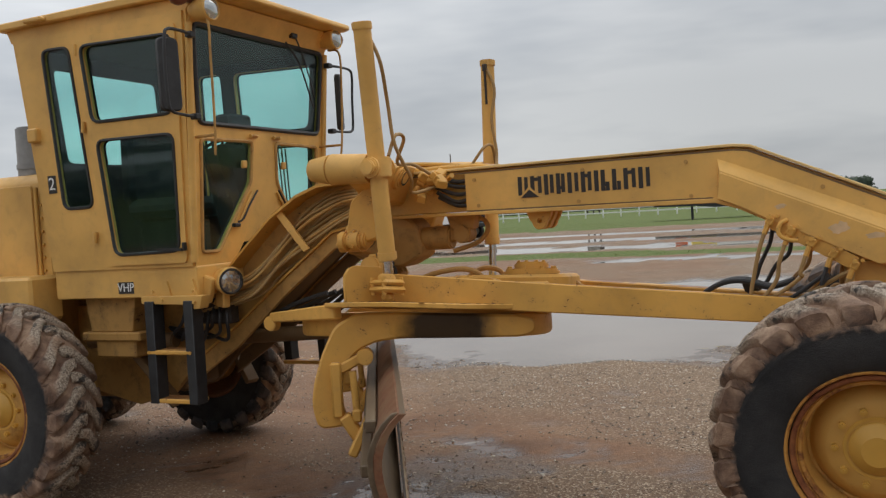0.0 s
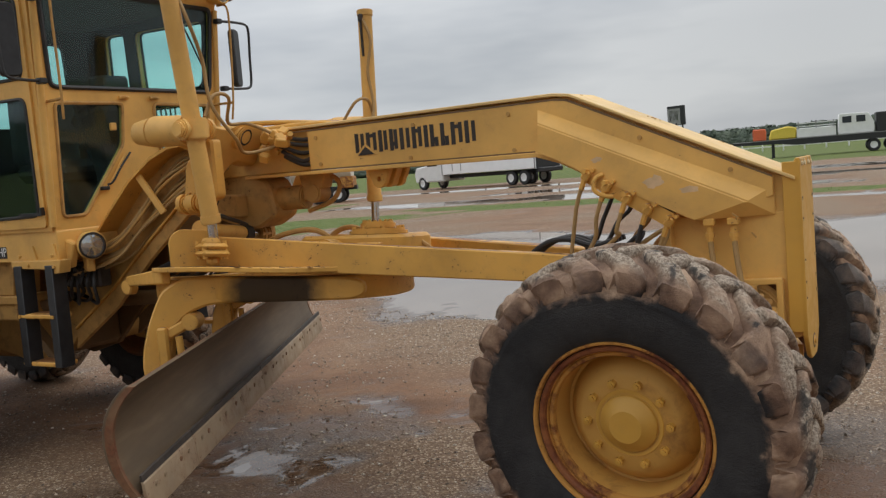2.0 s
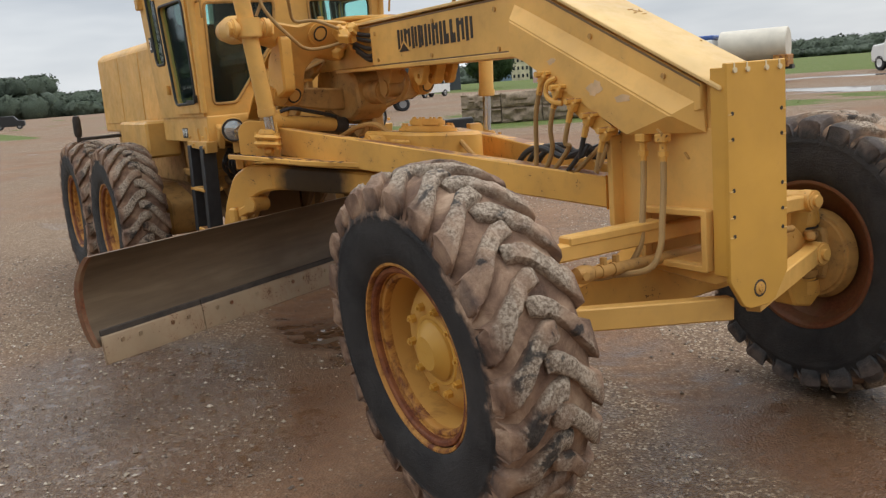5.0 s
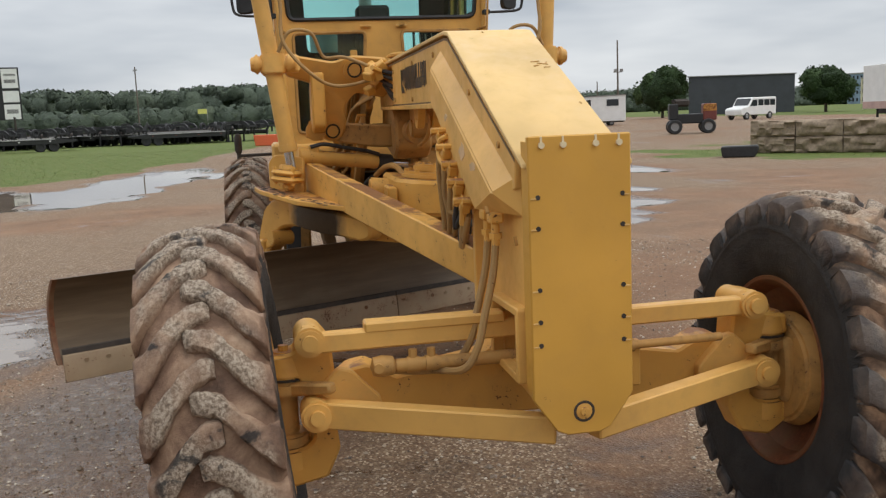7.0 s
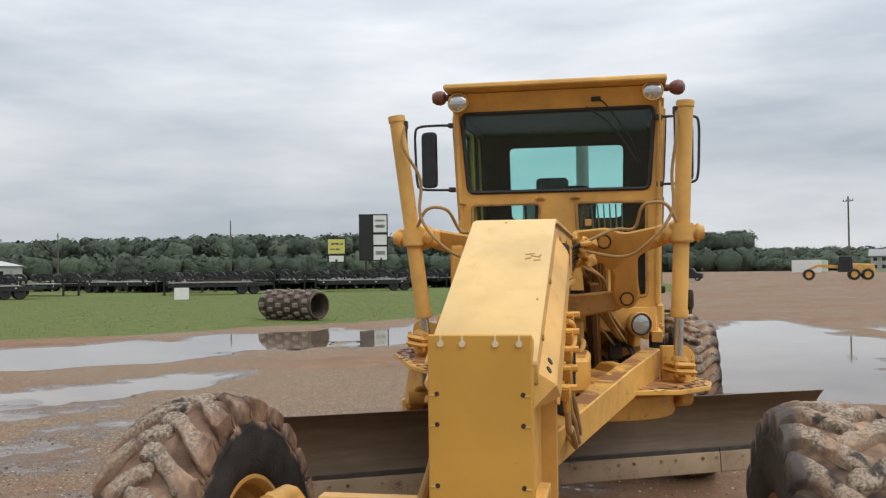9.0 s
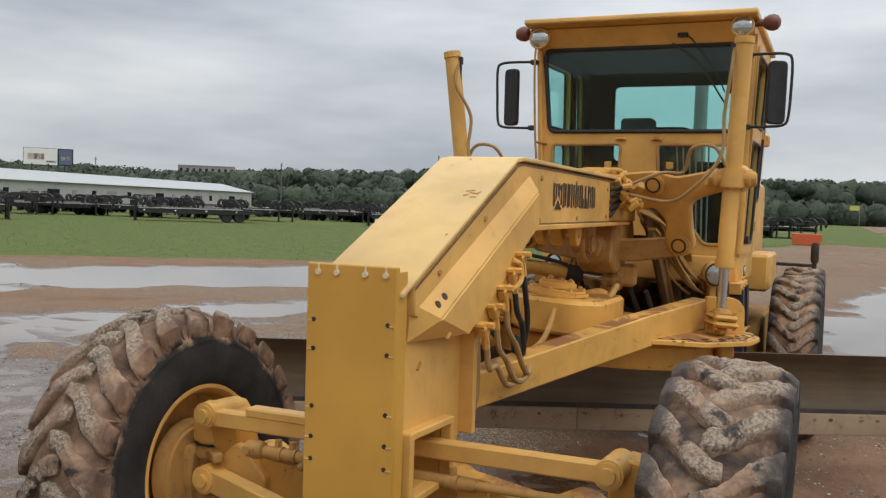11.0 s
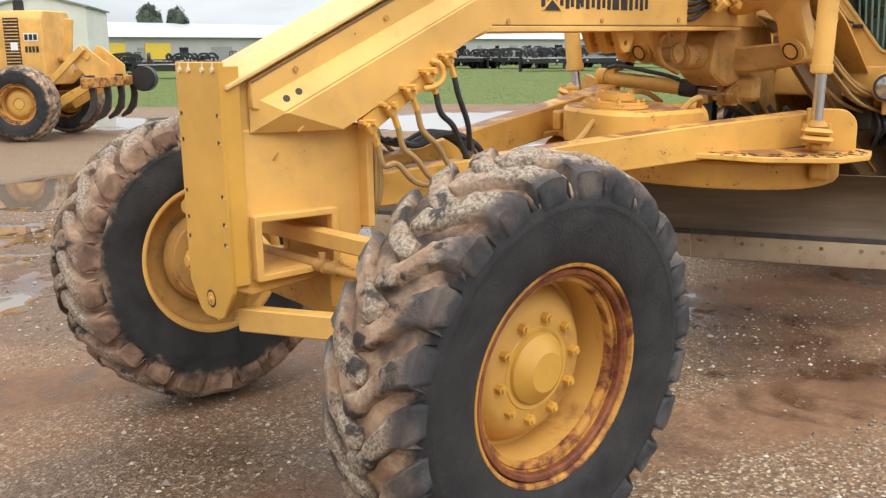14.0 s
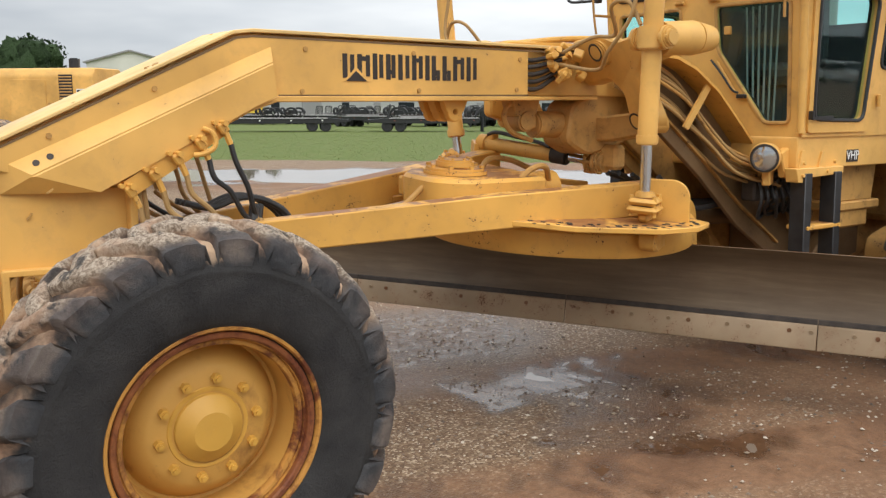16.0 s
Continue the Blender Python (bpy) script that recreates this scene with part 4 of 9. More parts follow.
for sd in (1, -1):
    lo, hi = (0.130, 0.163) if sd > 0 else (-0.163, -0.130)
    bm = B()
    prism(bm, [(-2.13, 1.708), (-0.76, 1.69), (-0.62, 1.66), (0.30, 1.40), (0.375, 1.42), (0.375, 1.508), (-0.545, 1.932), (-0.62, 1.941), (-2.13, 1.927)], lo, hi, bevel=0.004)
    panel = part("side_panel", bm, M_YELLOW, grader)
    bm = B()
    for x, z in ((-2.07, 1.885), (-2.05, 1.735), (-1.42, 1.895), (-0.86, 1.895), (-0.84, 1.715), (-0.2, 1.72), (0.2, 1.545), (-1.45, 1.725)):
        rod(bm, (x, sd * 0.160, z), (x, sd * 0.170, z), 0.011, seg=8)
    pieces("panel_bolt", bm, M_GRIMY, panel)
    # lower skirt whose upper part slopes out to a ridge
    back = [(0.04, 1.332), (-0.43, 1.562), (-0.60, 1.65), (-0.70, 1.692)]
    bm = B()
    a0, a1 = bm.verts.new((-0.70, sd * 0.164, 1.898)), bm.verts.new((0.343, sd * 0.164, 1.445))
    b0, b1 = bm.verts.new((-0.685, sd * 0.212, 1.830)), bm.verts.new((0.272, sd * 0.212, 1.404))
    c0, c1 = bm.verts.new((0.374, sd * 0.140, 1.336)), bm.verts.new((0.374, sd * 0.150, 1.470))
    o = [bm.verts.new((x, sd * 0.212, z)) for x, z in back]
    i = [bm.verts.new((x, sd * 0.131, z)) for x, z in back]
    ic, ia = bm.verts.new((0.374, sd * 0.131, 1.336)), bm.verts.new((-0.70, sd * 0.131, 1.898))
    ib = bm.verts.new((0.374, sd * 0.131, 1.470))
    for q in ((a0, a1, b1, b0), (b0, b1, *o), (b1, c0, o[0]), (a1, c0, b1), (a1, c1, c0), (a0, b0, o[3], i[3], ia), (ia, ib, c1, a1, a0), (c0, c1, ib, ic), (c0, ic, i[0], o[0]),
              (o[0], i[0], i[1], o[1]), (o[1], i[1], i[2], o[2]), (o[2], i[2], i[3], o[3]), (ia, i[3], i[2], i[1], i[0], ic, ib)):
        bm.faces.new(q)
    bmesh.ops.recalc_face_normals(bm, faces=bm.faces)
    bmesh.ops.bevel(bm, geom=[e for e in bm.edges if {e.verts[0], e.verts[1]} == {b0, b1}], offset=0.006, segments=2, affect="EDGES")
    skirt = part("ridged_skirt", bm, M_YELLOW, grader)
    rp = random.Random(31 + sd)
    # pale reflections on the right skirt, set on as thin pinkish patches
    for cx, cz, rx, rz in ((-0.13, 1.515, 0.05, 0.03), (0.03, 1.47, 0.05, 0.016), (-0.40, 1.635, 0.03, 0.014)) if sd < 0 else ():
        bm = B()
        prism(bm, [(cx + rx * rp.uniform(0.6, 1.15) * math.cos(k * 0.349) + rz * 0.4 * math.sin(k * 0.349), cz + rz * rp.uniform(0.6, 1.15) * math.sin(k * 0.349)) for k in range(18)], sd * 0.2115, sd * 0.2132)
        part("reflection_patch", bm, M_REFLECTION, skirt, "pinkish patch painted as a reflection")
    bm = B()
    if sd > 0:
        for x in (0.205, 0.255):
            p = Vector((x, 0.188, 1.470 - 0.43 * (x - 0.205)))
            nrm = Vector((0.214, 0.84, 0.498))
            rod(bm, p - nrm * 0.012, p + nrm * 0.002, 0.0125, seg=18)
        pieces("round_hole", bm, M_SOOT, skirt)
    else:
        for x in (0.10, 0.205):
            box(bm, (0.05, 0.045, 0.035), (x, -0.185, 1.318), bevel=0.006)
            rod(bm, (x, -0.185, 1.305), (x, -0.185, 1.23), 0.014, seg=10)
            rod(bm, (x, -0.185, 1.27), (x, -0.185, 1.25), 0.021, seg=6)
        pieces("hose_fitting", bm, M_OCHRE, skirt)
    # black lettering as plain upright blocks, and the mark over it
    x = -1.803
    for k, w in enumerate((0.064, 0.07, 0.06, 0.055, 0.066, 0.064, 0.026, 0.052, 0.052, 0.07, 0.066)):
        h = 0.105 if k < 2 else 0.115
        bm = B()
        box(bm, (0.024, 0.002, h), (x + 0.013, sd * 0.1642, 1.830))
        if w > 0.03:
            box(bm, (0.021, 0.002, h * (0.42 if k in (7, 8) else 0.9)), (x + w - 0.014, sd * 0.1642, 1.830 + (-0.033 if k in (7, 8) else 0.002)))
            if k % 2:
                box(bm, (w * 0.55, 0.0016, 0.020), (x + w / 2, sd * 0.1642, 1.835 + 0.028 * (-1) ** (k // 2)))
        if sd > 0:
            for v in bm.verts:
                v.co.x = -2.845 - v.co.x
        part("lettering_block", bm, M_DECAL, panel)
        x += w + 0.011
    bm = B()
    xs = (-1.80, -1.665, -1.735) if sd < 0 else (-1.045, -1.18, -1.11)
    prism(bm, [(xs[0], 1.762), (xs[1], 1.762), (xs[2], 1.826)], sd * 0.1635, sd * 0.166)
    part("triangle_mark", bm, M_YELLOW, panel)
    bm = B()
    prism(bm, [(xs[0] * 0.8 + xs[2] * 0.2, 1.763), (xs[1] * 0.8 + xs[2] * 0.2, 1.763), (xs[2], 1.808)], sd * 0.1635, sd * 0.1675)
    part("triangle_mark", bm, M_DECAL, panel)

bm = B()
prism(bm, [(-2.62, 1.686), (-0.72, 1.670), (-0.60, 1.632), (-0.43, 1.545), (-0.43, 1.560), (-0.60, 1.650), (-0.72, 1.694), (-2.62, 1.704)], -0.176, 0.176, bevel=0.003)
part("boom_lower_lip", bm, M_YELLOW, grader)
# thin dark strips draw the shadow lines along the panel gaps
bm = B()
for sd in (1, -1):
    prism(bm, [(-2.13, 1.704), (-0.73, 1.694), (-0.73, 1.701), (-2.13, 1.711)], sd * 0.1625, sd * 0.1655)
    prism(bm, [(-2.60, 1.932), (-0.62, 1.943), (-0.545, 1.934), (0.374, 1.509), (0.374, 1.500), (-0.55, 1.925), (-0.62, 1.934), (-2.60, 1.924)], sd * 0.1625, sd * 0.1645)
pieces("joint_shadow_strip", bm, M_SHADED_GRIME, grader, "dark strip drawn as the shadow line of a joint")

# ---- front plate and head box ----
bm = B()
out = [(-0.155, 1.575), (-0.155, 0.80), (-0.085, 0.70), (-0.05, 0.685), (0.05, 0.685), (0.085, 0.70), (0.155, 0.80), (0.155, 1.575)]
prism(bm, out, 0.466, 0.486, "yz", bevel=0.004)
front_plate = part("front_plate", bm, M_PLATE, grader)
bm = B()
for sd in (1, -1):
    box(bm, (0.06, 0.010, 0.74), (0.442, sd * 0.1495, 1.19), bevel=0.002)
pieces("plate_flange", bm, M_PLATE, front_plate)
spots = [(y, 1.548) for y in (-0.115, -0.05, 0.048, 0.118)] + [(sd * 0.128, z) for sd in (1, -1) for z in (1.40, 1.31, 1.13, 1.035, 0.965)]
# pale discs and bars paint the light caught at the holes and slots
for y, z in spots:
    bm = B()
    low = z < 1.5
    rod(bm, (0.484, y, z), (0.4878 if low else 0.4935, y, z), 0.0075 if low else 0.0095, seg=10)
    part("bolt_hole" if low else "lit_hole_disc", bm, M_SOOT if low else M_CREAM, front_plate)
    if low:
        bm = B()
        box(bm, (0.004, 0.016, 0.0035), (0.487, y * 1.105, z - 0.003))
        part("lit_slot_mark", bm, M_FADED_LIT, front_plate)
    else:
        bm = B()
        box(bm, (0.004, 0.006, 0.020), (0.487, y, z + 0.015))
        part("lit_slot_mark", bm, M_CREAM, front_plate)
bm = B()
spin(bm, [(0.0, 0.496), (0.012, 0.496), (0.014, 0.490), (0.024, 0.489), (0.026, 0.484)], centre=(0, 0.0, 0.755), axis="x", seg=24)
part("pivot_pin", bm, M_OCHRE, front_plate)
bm = B()
spin(bm, [(0.025, 0.4865), (0.026, 0.4875), (0.032, 0.4875), (0.033, 0.4865)], centre=(0, 0.0, 0.755), axis="x", seg=28)
part("pin_groove", bm, M_SOOT, front_plate)
bm = B()
prism(bm, [(-0.085, 1.345), (0.465, 1.35), (0.465, 0.80), (0.40, 0.775), (0.02, 0.80), (-0.085, 0.95)], -0.135, 0.135, bevel=0.006,
      holes=[[(0.075, 1.025), (0.37, 1.035), (0.37, 0.85), (0.075, 0.85)]])
part("head_box", bm, M_YELLOW, grader)
for sd in (1, -1):
    bm = B()
    prism(bm, rounded([(0.05, 1.05), (0.395, 1.06), (0.395, 0.825), (0.05, 0.825)], 0.012), sd * 0.133, sd * 0.175, bevel=0.004,
          holes=[[(0.078, 1.026), (0.368, 1.034), (0.368, 0.85), (0.078, 0.85)]])
    part("axle_window_frame", bm, M_YELLOW, grader)
    bm = B()
    prism(bm, [(-0.105, 1.325), (-0.075, 1.325), (-0.075, 0.96), (-0.105, 0.96)], sd * 0.02, sd * 0.19, bevel=0.003)
    part("head_rib", bm, M_YELLOW, grader)
    bm = B()
    for x, z, a in ((0.22, 1.345, 35), (0.28, 1.25, 50)):
        box(bm, (0.03, 0.010, 0.006), (x, sd * 0.139 if z < 1.3 else sd * 0.214, z), (0, a, 0))
    pieces("paint_scar", bm, M_GRIMY, grader)

# ---- front axle ----
bm = B()
prism(bm, [(-0.74, 0.655), (-0.05, 0.625), (0.05, 0.625), (0.74, 0.655), (0.74, 0.765), (0.66, 0.83), (0.60, 0.84), (0.50, 0.79), (0.22, 0.835), (0.10, 0.90), (-0.10, 0.90),
           (-0.22, 0.835), (-0.50, 0.79), (-0.60, 0.84), (-0.66, 0.83), (-0.74, 0.765)], -0.07, 0.06, "yz", bevel=0.008)
part("axle_beam", bm, M_OCHRE, grader)
bm = B()
for sd in (1, -1):
    beam(bm, (0.40, sd * 0.06, 0.678), (0.135, sd * 0.77, 0.715), 0.06, 0.085, 0.005)
    rod(bm, (0.06, sd * 0.775, 0.715), (0.185, sd * 0.775, 0.715), 0.052, seg=24, bevel=0.008)
    rod(bm, (0.185, sd * 0.775, 0.715), (0.20, sd * 0.775, 0.715), 0.024, seg=16)
part("axle_brace", bm, M_YELLOW, grader)
bm = B()
beam(bm, (0.13, -0.76, 0.945), (0.12, 0.72, 0.95), 0.055, 0.062, 0.006)
box(bm, (0.07, 0.46, 0.035), (0.125, -0.38, 0.985), bevel=0.006)
for y in (-0.785, 0.735):
    rod(bm, (-0.04, y, 0.945), (0.175, y, 0.955), 0.048, seg=24, bevel=0.008)
    rod(bm, (0.175, y, 0.955), (0.19, y, 0.955), 0.026, seg=16)
    box(bm, (0.04, 0.05, 0.09), (0.12, y, 0.955), bevel=0.006)
part("lean_bar", bm, M_YELLOW, grader)
bm = B()
rod(bm, (0.16, -0.52, 0.855), (0.15, 0.30, 0.85), 0.022, seg=18, bevel=0.004)
rod(bm, (0.15, 0.30, 0.85), (0.14, 0.62, 0.85), 0.015, seg=12)
spin(bm, [(0.0, -0.60), (0.03, -0.59), (0.036, -0.56), (0.03, -0.525), (0.012, -0.515)], (0.16, 0, 0.858), "y", 16)
rod(bm, (0.12, -0.575, 0.86), (0.20, -0.575, 0.86), 0.016, seg=10)
for y in (-0.46, -0.40, 0.22):
    rod(bm, (0.16, y, 0.855), (0.16, y, 0.905), 0.014, seg=6)
    rod(bm, (0.16, y - 0.02, 0.855), (0.16, y + 0.02, 0.855), 0.026, seg=18)
part("steering_cylinder", bm, M_GRIMY, grader)
bm = B()
prism(bm, [(0.22, 0.70), (0.33, 0.70), (0.33, 0.86), (0.22, 0.86)], 0.10, 0.13, "yz", bevel=0.004)
part("axle_bracket", bm, M_OCHRE, grader)
for sd in (1, -1):
    # raised ear of the axle beside the lower pivot
    bm = B()
    prism(bm, rounded([(sd * 0.56, 0.735), (sd * 0.655, 0.835), (sd * 0.695, 0.845), (sd * 0.79, 0.755), (sd * 0.775, 0.70), (sd * 0.56, 0.69)], 0.012), 0.055, 0.10, "yz", bevel=0.006)
    bolt(bm, (0.10, sd * 0.68, 0.80), (1, 0, 0), 0.008, 0.006)
    part("axle_ear", bm, M_YELLOW, grader)
    # open yoke with the kingpin standing in it
    bm = B()
    o = [(0.715, 0.93), (0.76, 0.985), (0.815, 0.975), (0.835, 0.90), (0.925, 0.885), (0.93, 0.815), (0.825, 0.805), (0.80, 0.77), (0.785, 0.60), (0.815, 0.575), (0.925, 0.565), (0.93, 0.49), (0.86, 0.44), (0.745, 0.465), (0.70, 0.56),
         (0.715, 0.70), (0.705, 0.82)]
    prism(bm, rounded([(sd * y, z) for y, z in o], 0.014), -0.065, 0.055, "yz", bevel=0.010)
    rod(bm, (0.0, sd * 0.868, 0.812), (0.0, sd * 0.868, 0.892), 0.072, 0.060, seg=28, bevel=0.010)
    rod(bm, (0.0, sd * 0.868, 0.49), (0.0, sd * 0.868, 0.572), 0.068, seg=28, bevel=0.010)
    yoke = part("axle_yoke", bm, M_OCHRE, grader)
    bm = B()
    rod(bm, (0.0, sd * 0.868, 0.885), (0.0, sd * 0.868, 0.897), 0.040, seg=20, bevel=0.004)
    rod(bm, (0.0, sd * 0.868, 0.895), (0.0, sd * 0.868, 0.915), 0.016, seg=8)
    part("kingpin_cap", bm, M_OCHRE, yoke)
    bm = B()
    rod(bm, (0.0, sd * 0.868, 0.804), (0.0, sd * 0.868, 0.812), 0.069, seg=28)
    part("joint_gap", bm, M_SOOT, yoke, "black disc in the joint")
    # the knuckle that turns on the kingpin, with the spindle flange behind it
    bm = B()
    rod(bm, (0.0, sd * 0.868, 0.750), (0.0, sd * 0.868, 0.804), 0.074, seg=28, bevel=0.012)
    rod(bm, (0.0, sd * 0.868, 0.576), (0.0, sd * 0.868, 0.622), 0.070, seg=28, bevel=0.010)
    rod(bm, (0.0, sd * 0.875, 0.61), (0.0, sd * 0.875, 0.76), 0.045, seg=18)
    prism(bm, rounded([(-0.085, 0.56), (0.085, 0.56), (0.105, 0.66), (0.085, 0.80), (-0.085, 0.80), (-0.105, 0.66)], 0.03), sd * 0.90, sd * 0.965, bevel=0.012)
    rod(bm, (0.0, sd * 0.95, 0.663), (0.0, sd * 1.0, 0.663), 0.16, 0.175, seg=32, bevel=0.010)
    beam(bm, (0.03, sd * 0.86, 0.775), (0.16, sd * 0.72, 0.80), 0.05, 0.045, 0.008, taper=0.8)
    knuckle = part("steering_knuckle", bm, M_GRIMY, grader, "grimy cast steering knuckle")
    for k in range(6):
        bm = B()
        u = k * math.pi / 3 + 0.4
        bolt(bm, (0.135 * math.cos(u), sd * 0.955, 0.663 + 0.135 * math.sin(u)), (0, -sd, 0), 0.013, 0.016)
        part("flange_bolt", bm, M_GRIMY, knuckle)

# ---- drawbar, circle and blade ----
def tilted(bm):
    """The drawbar hangs with its right side higher."""
    for v in bm.verts:
        v.co.z -= (0.07 if v.co.y > 0 else 0.125) * v.co.y * min(1.0, max(0.0, -v.co.x / 2.3))
    return bm


bm = B()
for sd in (1, -1):
    s = Vector((-2.55, sd * 0.62, 1.235))
    f = Vector((-0.17, sd * 0.10, 1.085))
    d = (s - f).normalized()
    w = Vector((-d.y, d.x, 0)) * 0.05
    ring = []
    for p, h0, h1 in ((f, -0.065, 0.065), (f * 0.35 + s * 0.65, -0.075, 0.085), (s, -0.08, 0.085)):
        ring.append([bm.verts.new(p + q + Vector((0, 0, h))) for q, h in ((-w, h0), (w, h0), (w, h1), (-w, h1))])
    for A, C in zip(ring, ring[1:]):
        for k in range(4):
            bm.faces.new((A[k], A[(k + 1) % 4], C[(k + 1) % 4], C[k]))
    bm.faces.new(ring[0])
    bm.faces.new(ring[-1])
box(bm, (0.22, 0.24, 0.12), (-0.20, 0, 1.085), bevel=0.01)
bmesh.ops.bevel(bm, geom=[e for e in bm.edges if e.calc_face_angle(0) > 0.5], offset=0.006, segments=1, affect="EDGES")
drawbar = part("drawbar", tilted(bm), M_OCHRE, grader, "scuffed yellow drawbar with rust-worn top edges")
bm = B()
rod(bm, (0.0, 0, 1.07), (-0.12, 0, 1.08), 0.05, seg=20, bevel=0.01)
spin(bm, [(0.0, 0.03), (0.05, 0.02), (0.065, -0.03), (0.05, -0.08), (0.0, -0.09)], (0.0, 0, 1.07), "x", 20)
part("drawbar_ball", bm, M_OCHRE, drawbar)
for sd in (1, -1):
    bm = B()
    pts = [(-1.62, sd * 0.34), (-1.80, sd * 0.56), (-1.92, sd * 0.74), (-2.30, sd * 0.93), (-2.52, sd * 0.96), (-2.68, sd * 0.90), (-2.72, sd * 0.55), (-2.50, sd * 0.45)]
    prism(bm, pts, 1.120, 1.147, "xy", bevel=0.004)
    plate = part("perforated_deck", tilted(bm), M_OCHRE, drawbar, "pitted yellow deck plate with a row of round holes")
    rnd = random.Random(7 + sd)
    for k in range(34):
        t = (k // 2) / 16
        x = -1.78 - 0.82 * t + rnd.uniform(-0.02, 0.02)
        y = sd * ((0.50 if k % 2 else 0.585) + (0.36 if k % 2 else 0.32) * math.sin(min(1, t * 1.25) * math.pi / 2) + rnd.uniform(-0.02, 0.02))
        bm = B()
        rod(bm, (x, y, 1.1475), (x, y, 1.1495), rnd.choice((0.010, 0.014, 0.016)), seg=8)
        part("deck_hole", tilted(bm), M_SOOT, plate)
    # upright rear ear, set across the deck, with a round outer corner
    bm = B()
    prism(bm, [(0.0, 1.14), (0.235, 1.14), (0.235, 1.25)] + arc(0.150, 1.265, 0.085, 0, 90, 8) + [(0.0, 1.345)], -0.014, 0.014, bevel=0.004)
    bm.transform(Matrix.Translation((-2.445, sd * 0.665, 0)) @ Matrix.Rotation(sd * radians(122), 4, "Z"))
    part("socket_ear", tilted(bm), M_OCHRE, drawbar)
    # bolted clamp round the ball of the lift rod
    bm = B()
    c = Vector((-2.36, sd * 0.765, 0))
    for z0, z1, w in ((1.150, 1.20, 0.07), (1.198, 1.232, 0.175), (1.236, 1.270, 0.165)):
        box(bm, (w, w * 0.85, z1 - z0), c + Vector((0, 0, (z0 + z1) / 2)), (0, 0, sd * 28), bevel=0.016)
    rod(bm, c + Vector((0, 0, 1.268)), c + Vector((0, 0, 1.30)), 0.052, 0.042, seg=20, bevel=0.006)
    for k in range(4):
        a = k * math.pi / 2 + math.pi / 4 + sd * 0.49
        q = c + Vector((math.cos(a) * 0.078, math.sin(a) * 0.078, 0))
        rod(bm, q + Vector((0, 0, 1.186)), q + Vector((0, 0, 1.284)), 0.012, seg=6)
    part("ball_socket", tilted(bm), M_OCHRE, drawbar)
    if sd > 0:
        continue
    bm = B()
    beam(bm, (-2.62, sd * 0.86, 1.10), (-3.28, sd * 0.55, 1.07), 0.05, 0.085, 0.008, taper=0.7)
    rod(bm, (-3.28, sd * 0.52, 1.035), (-3.28, sd * 0.58, 1.035), 0.045, seg=16, bevel=0.006)
    part("rear_horn", tilted(bm), M_OCHRE, drawbar)
bm = B()
prism(bm, rounded([(-2.60, -0.56), (-1.75, -0.40), (-1.75, 0.40), (-2.60, 0.56)], 0.05), 1.115, 1.145, "xy", bevel=0.005)
part("cross_plate", tilted(bm), M_OCHRE, drawbar)
# circle drive with its gear case
bm = B()
prism(bm, rounded([(-2.20, -0.24), (-1.66, -0.24), (-1.55, -0.14), (-1.55, 0.14), (-1.66, 0.26), (-2.20, 0.26)], 0.05), 1.13, 1.31, "xy", bevel=0.018)
rod(bm, (-1.80, -0.02, 1.30), (-1.80, -0.02, 1.345), 0.165, seg=32, bevel=0.014)
rod(bm, (-1.80, -0.02, 1.34), (-1.80, -0.02, 1.385), 0.10, seg=24, bevel=0.010)
for k in range(8):
    a = k * math.pi / 4
    bolt(bm, (-1.80 + 0.138 * math.cos(a), -0.02 + 0.138 * math.sin(a), 1.345), (0, 0, 1), 0.013, 0.014)
    bolt(bm, (-1.80 + 0.078 * math.cos(a), -0.02 + 0.078 * math.sin(a), 1.385), (0, 0, 1), 0.008, 0.010)
rod(bm, (-2.18, 0.05, 1.23), (-2.40, 0.07, 1.23), 0.085, seg=20, bevel=0.01)
rod(bm, (-1.95, -0.22, 1.22), (-1.95, -0.34, 1.22), 0.07, seg=20, bevel=0.01)
box(bm, (0.16, 0.05, 0.10), (-1.70, -0.26, 1.22), bevel=0.01)
part("circle_drive", tilted(bm), M_OCHRE, drawbar)
CX, CY = -2.50, -0.02
bm = B()
spin(bm, [(0.60, 0.962), (0.755, 0.962), (0.765, 0.977), (0.765, 1.08), (0.755, 1.092), (0.60, 1.092), (0.60, 0.962)], (CX, CY, 0), "z", 96)
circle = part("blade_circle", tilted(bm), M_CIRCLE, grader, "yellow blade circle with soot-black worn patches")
U, N = Vector((0.4855, -0.8742, 0)), Vector((0.8742, 0.4855, 0))
MID = Vector((-2.65, -0.126, 0))


def blade_m(tilt=0.0212, drop=0.0):
    return Matrix(((U.x, N.x, 0, MID.x), (U.y, N.y, 0, MID.y), (tilt, 0, 1, -drop), (0, 0, 0, 1)))


bm = B()
prof = []
for i in range(11):
    a = radians(-52 + 98 * i / 10)
    prof.append((0.06 - 0.36 * math.cos(a if a > 0 else a * 0.73) + 0.24, 0.71 + 0.36 * math.sin(a) * 0.80))
prof = [(n_ - 0.07, z + 0.03) for n_, z in prof]
back = [(n_ - 0.022, z) for n_, z in prof[::-1]]
prism(bm, prof + back, -2.26, 2.06, "yz")
moldboard = part("moldboard", bm, M_BLADE, grader, "brown worn steel blade, set at an angle")
moldboard.matrix_local = blade_m(0.0235, 0.045)
n0, z0 = prof[0]
segs = [(-2.27, -1.41), (-1.405, -0.02), (-0.015, 1.40), (1.405, 2.05)]
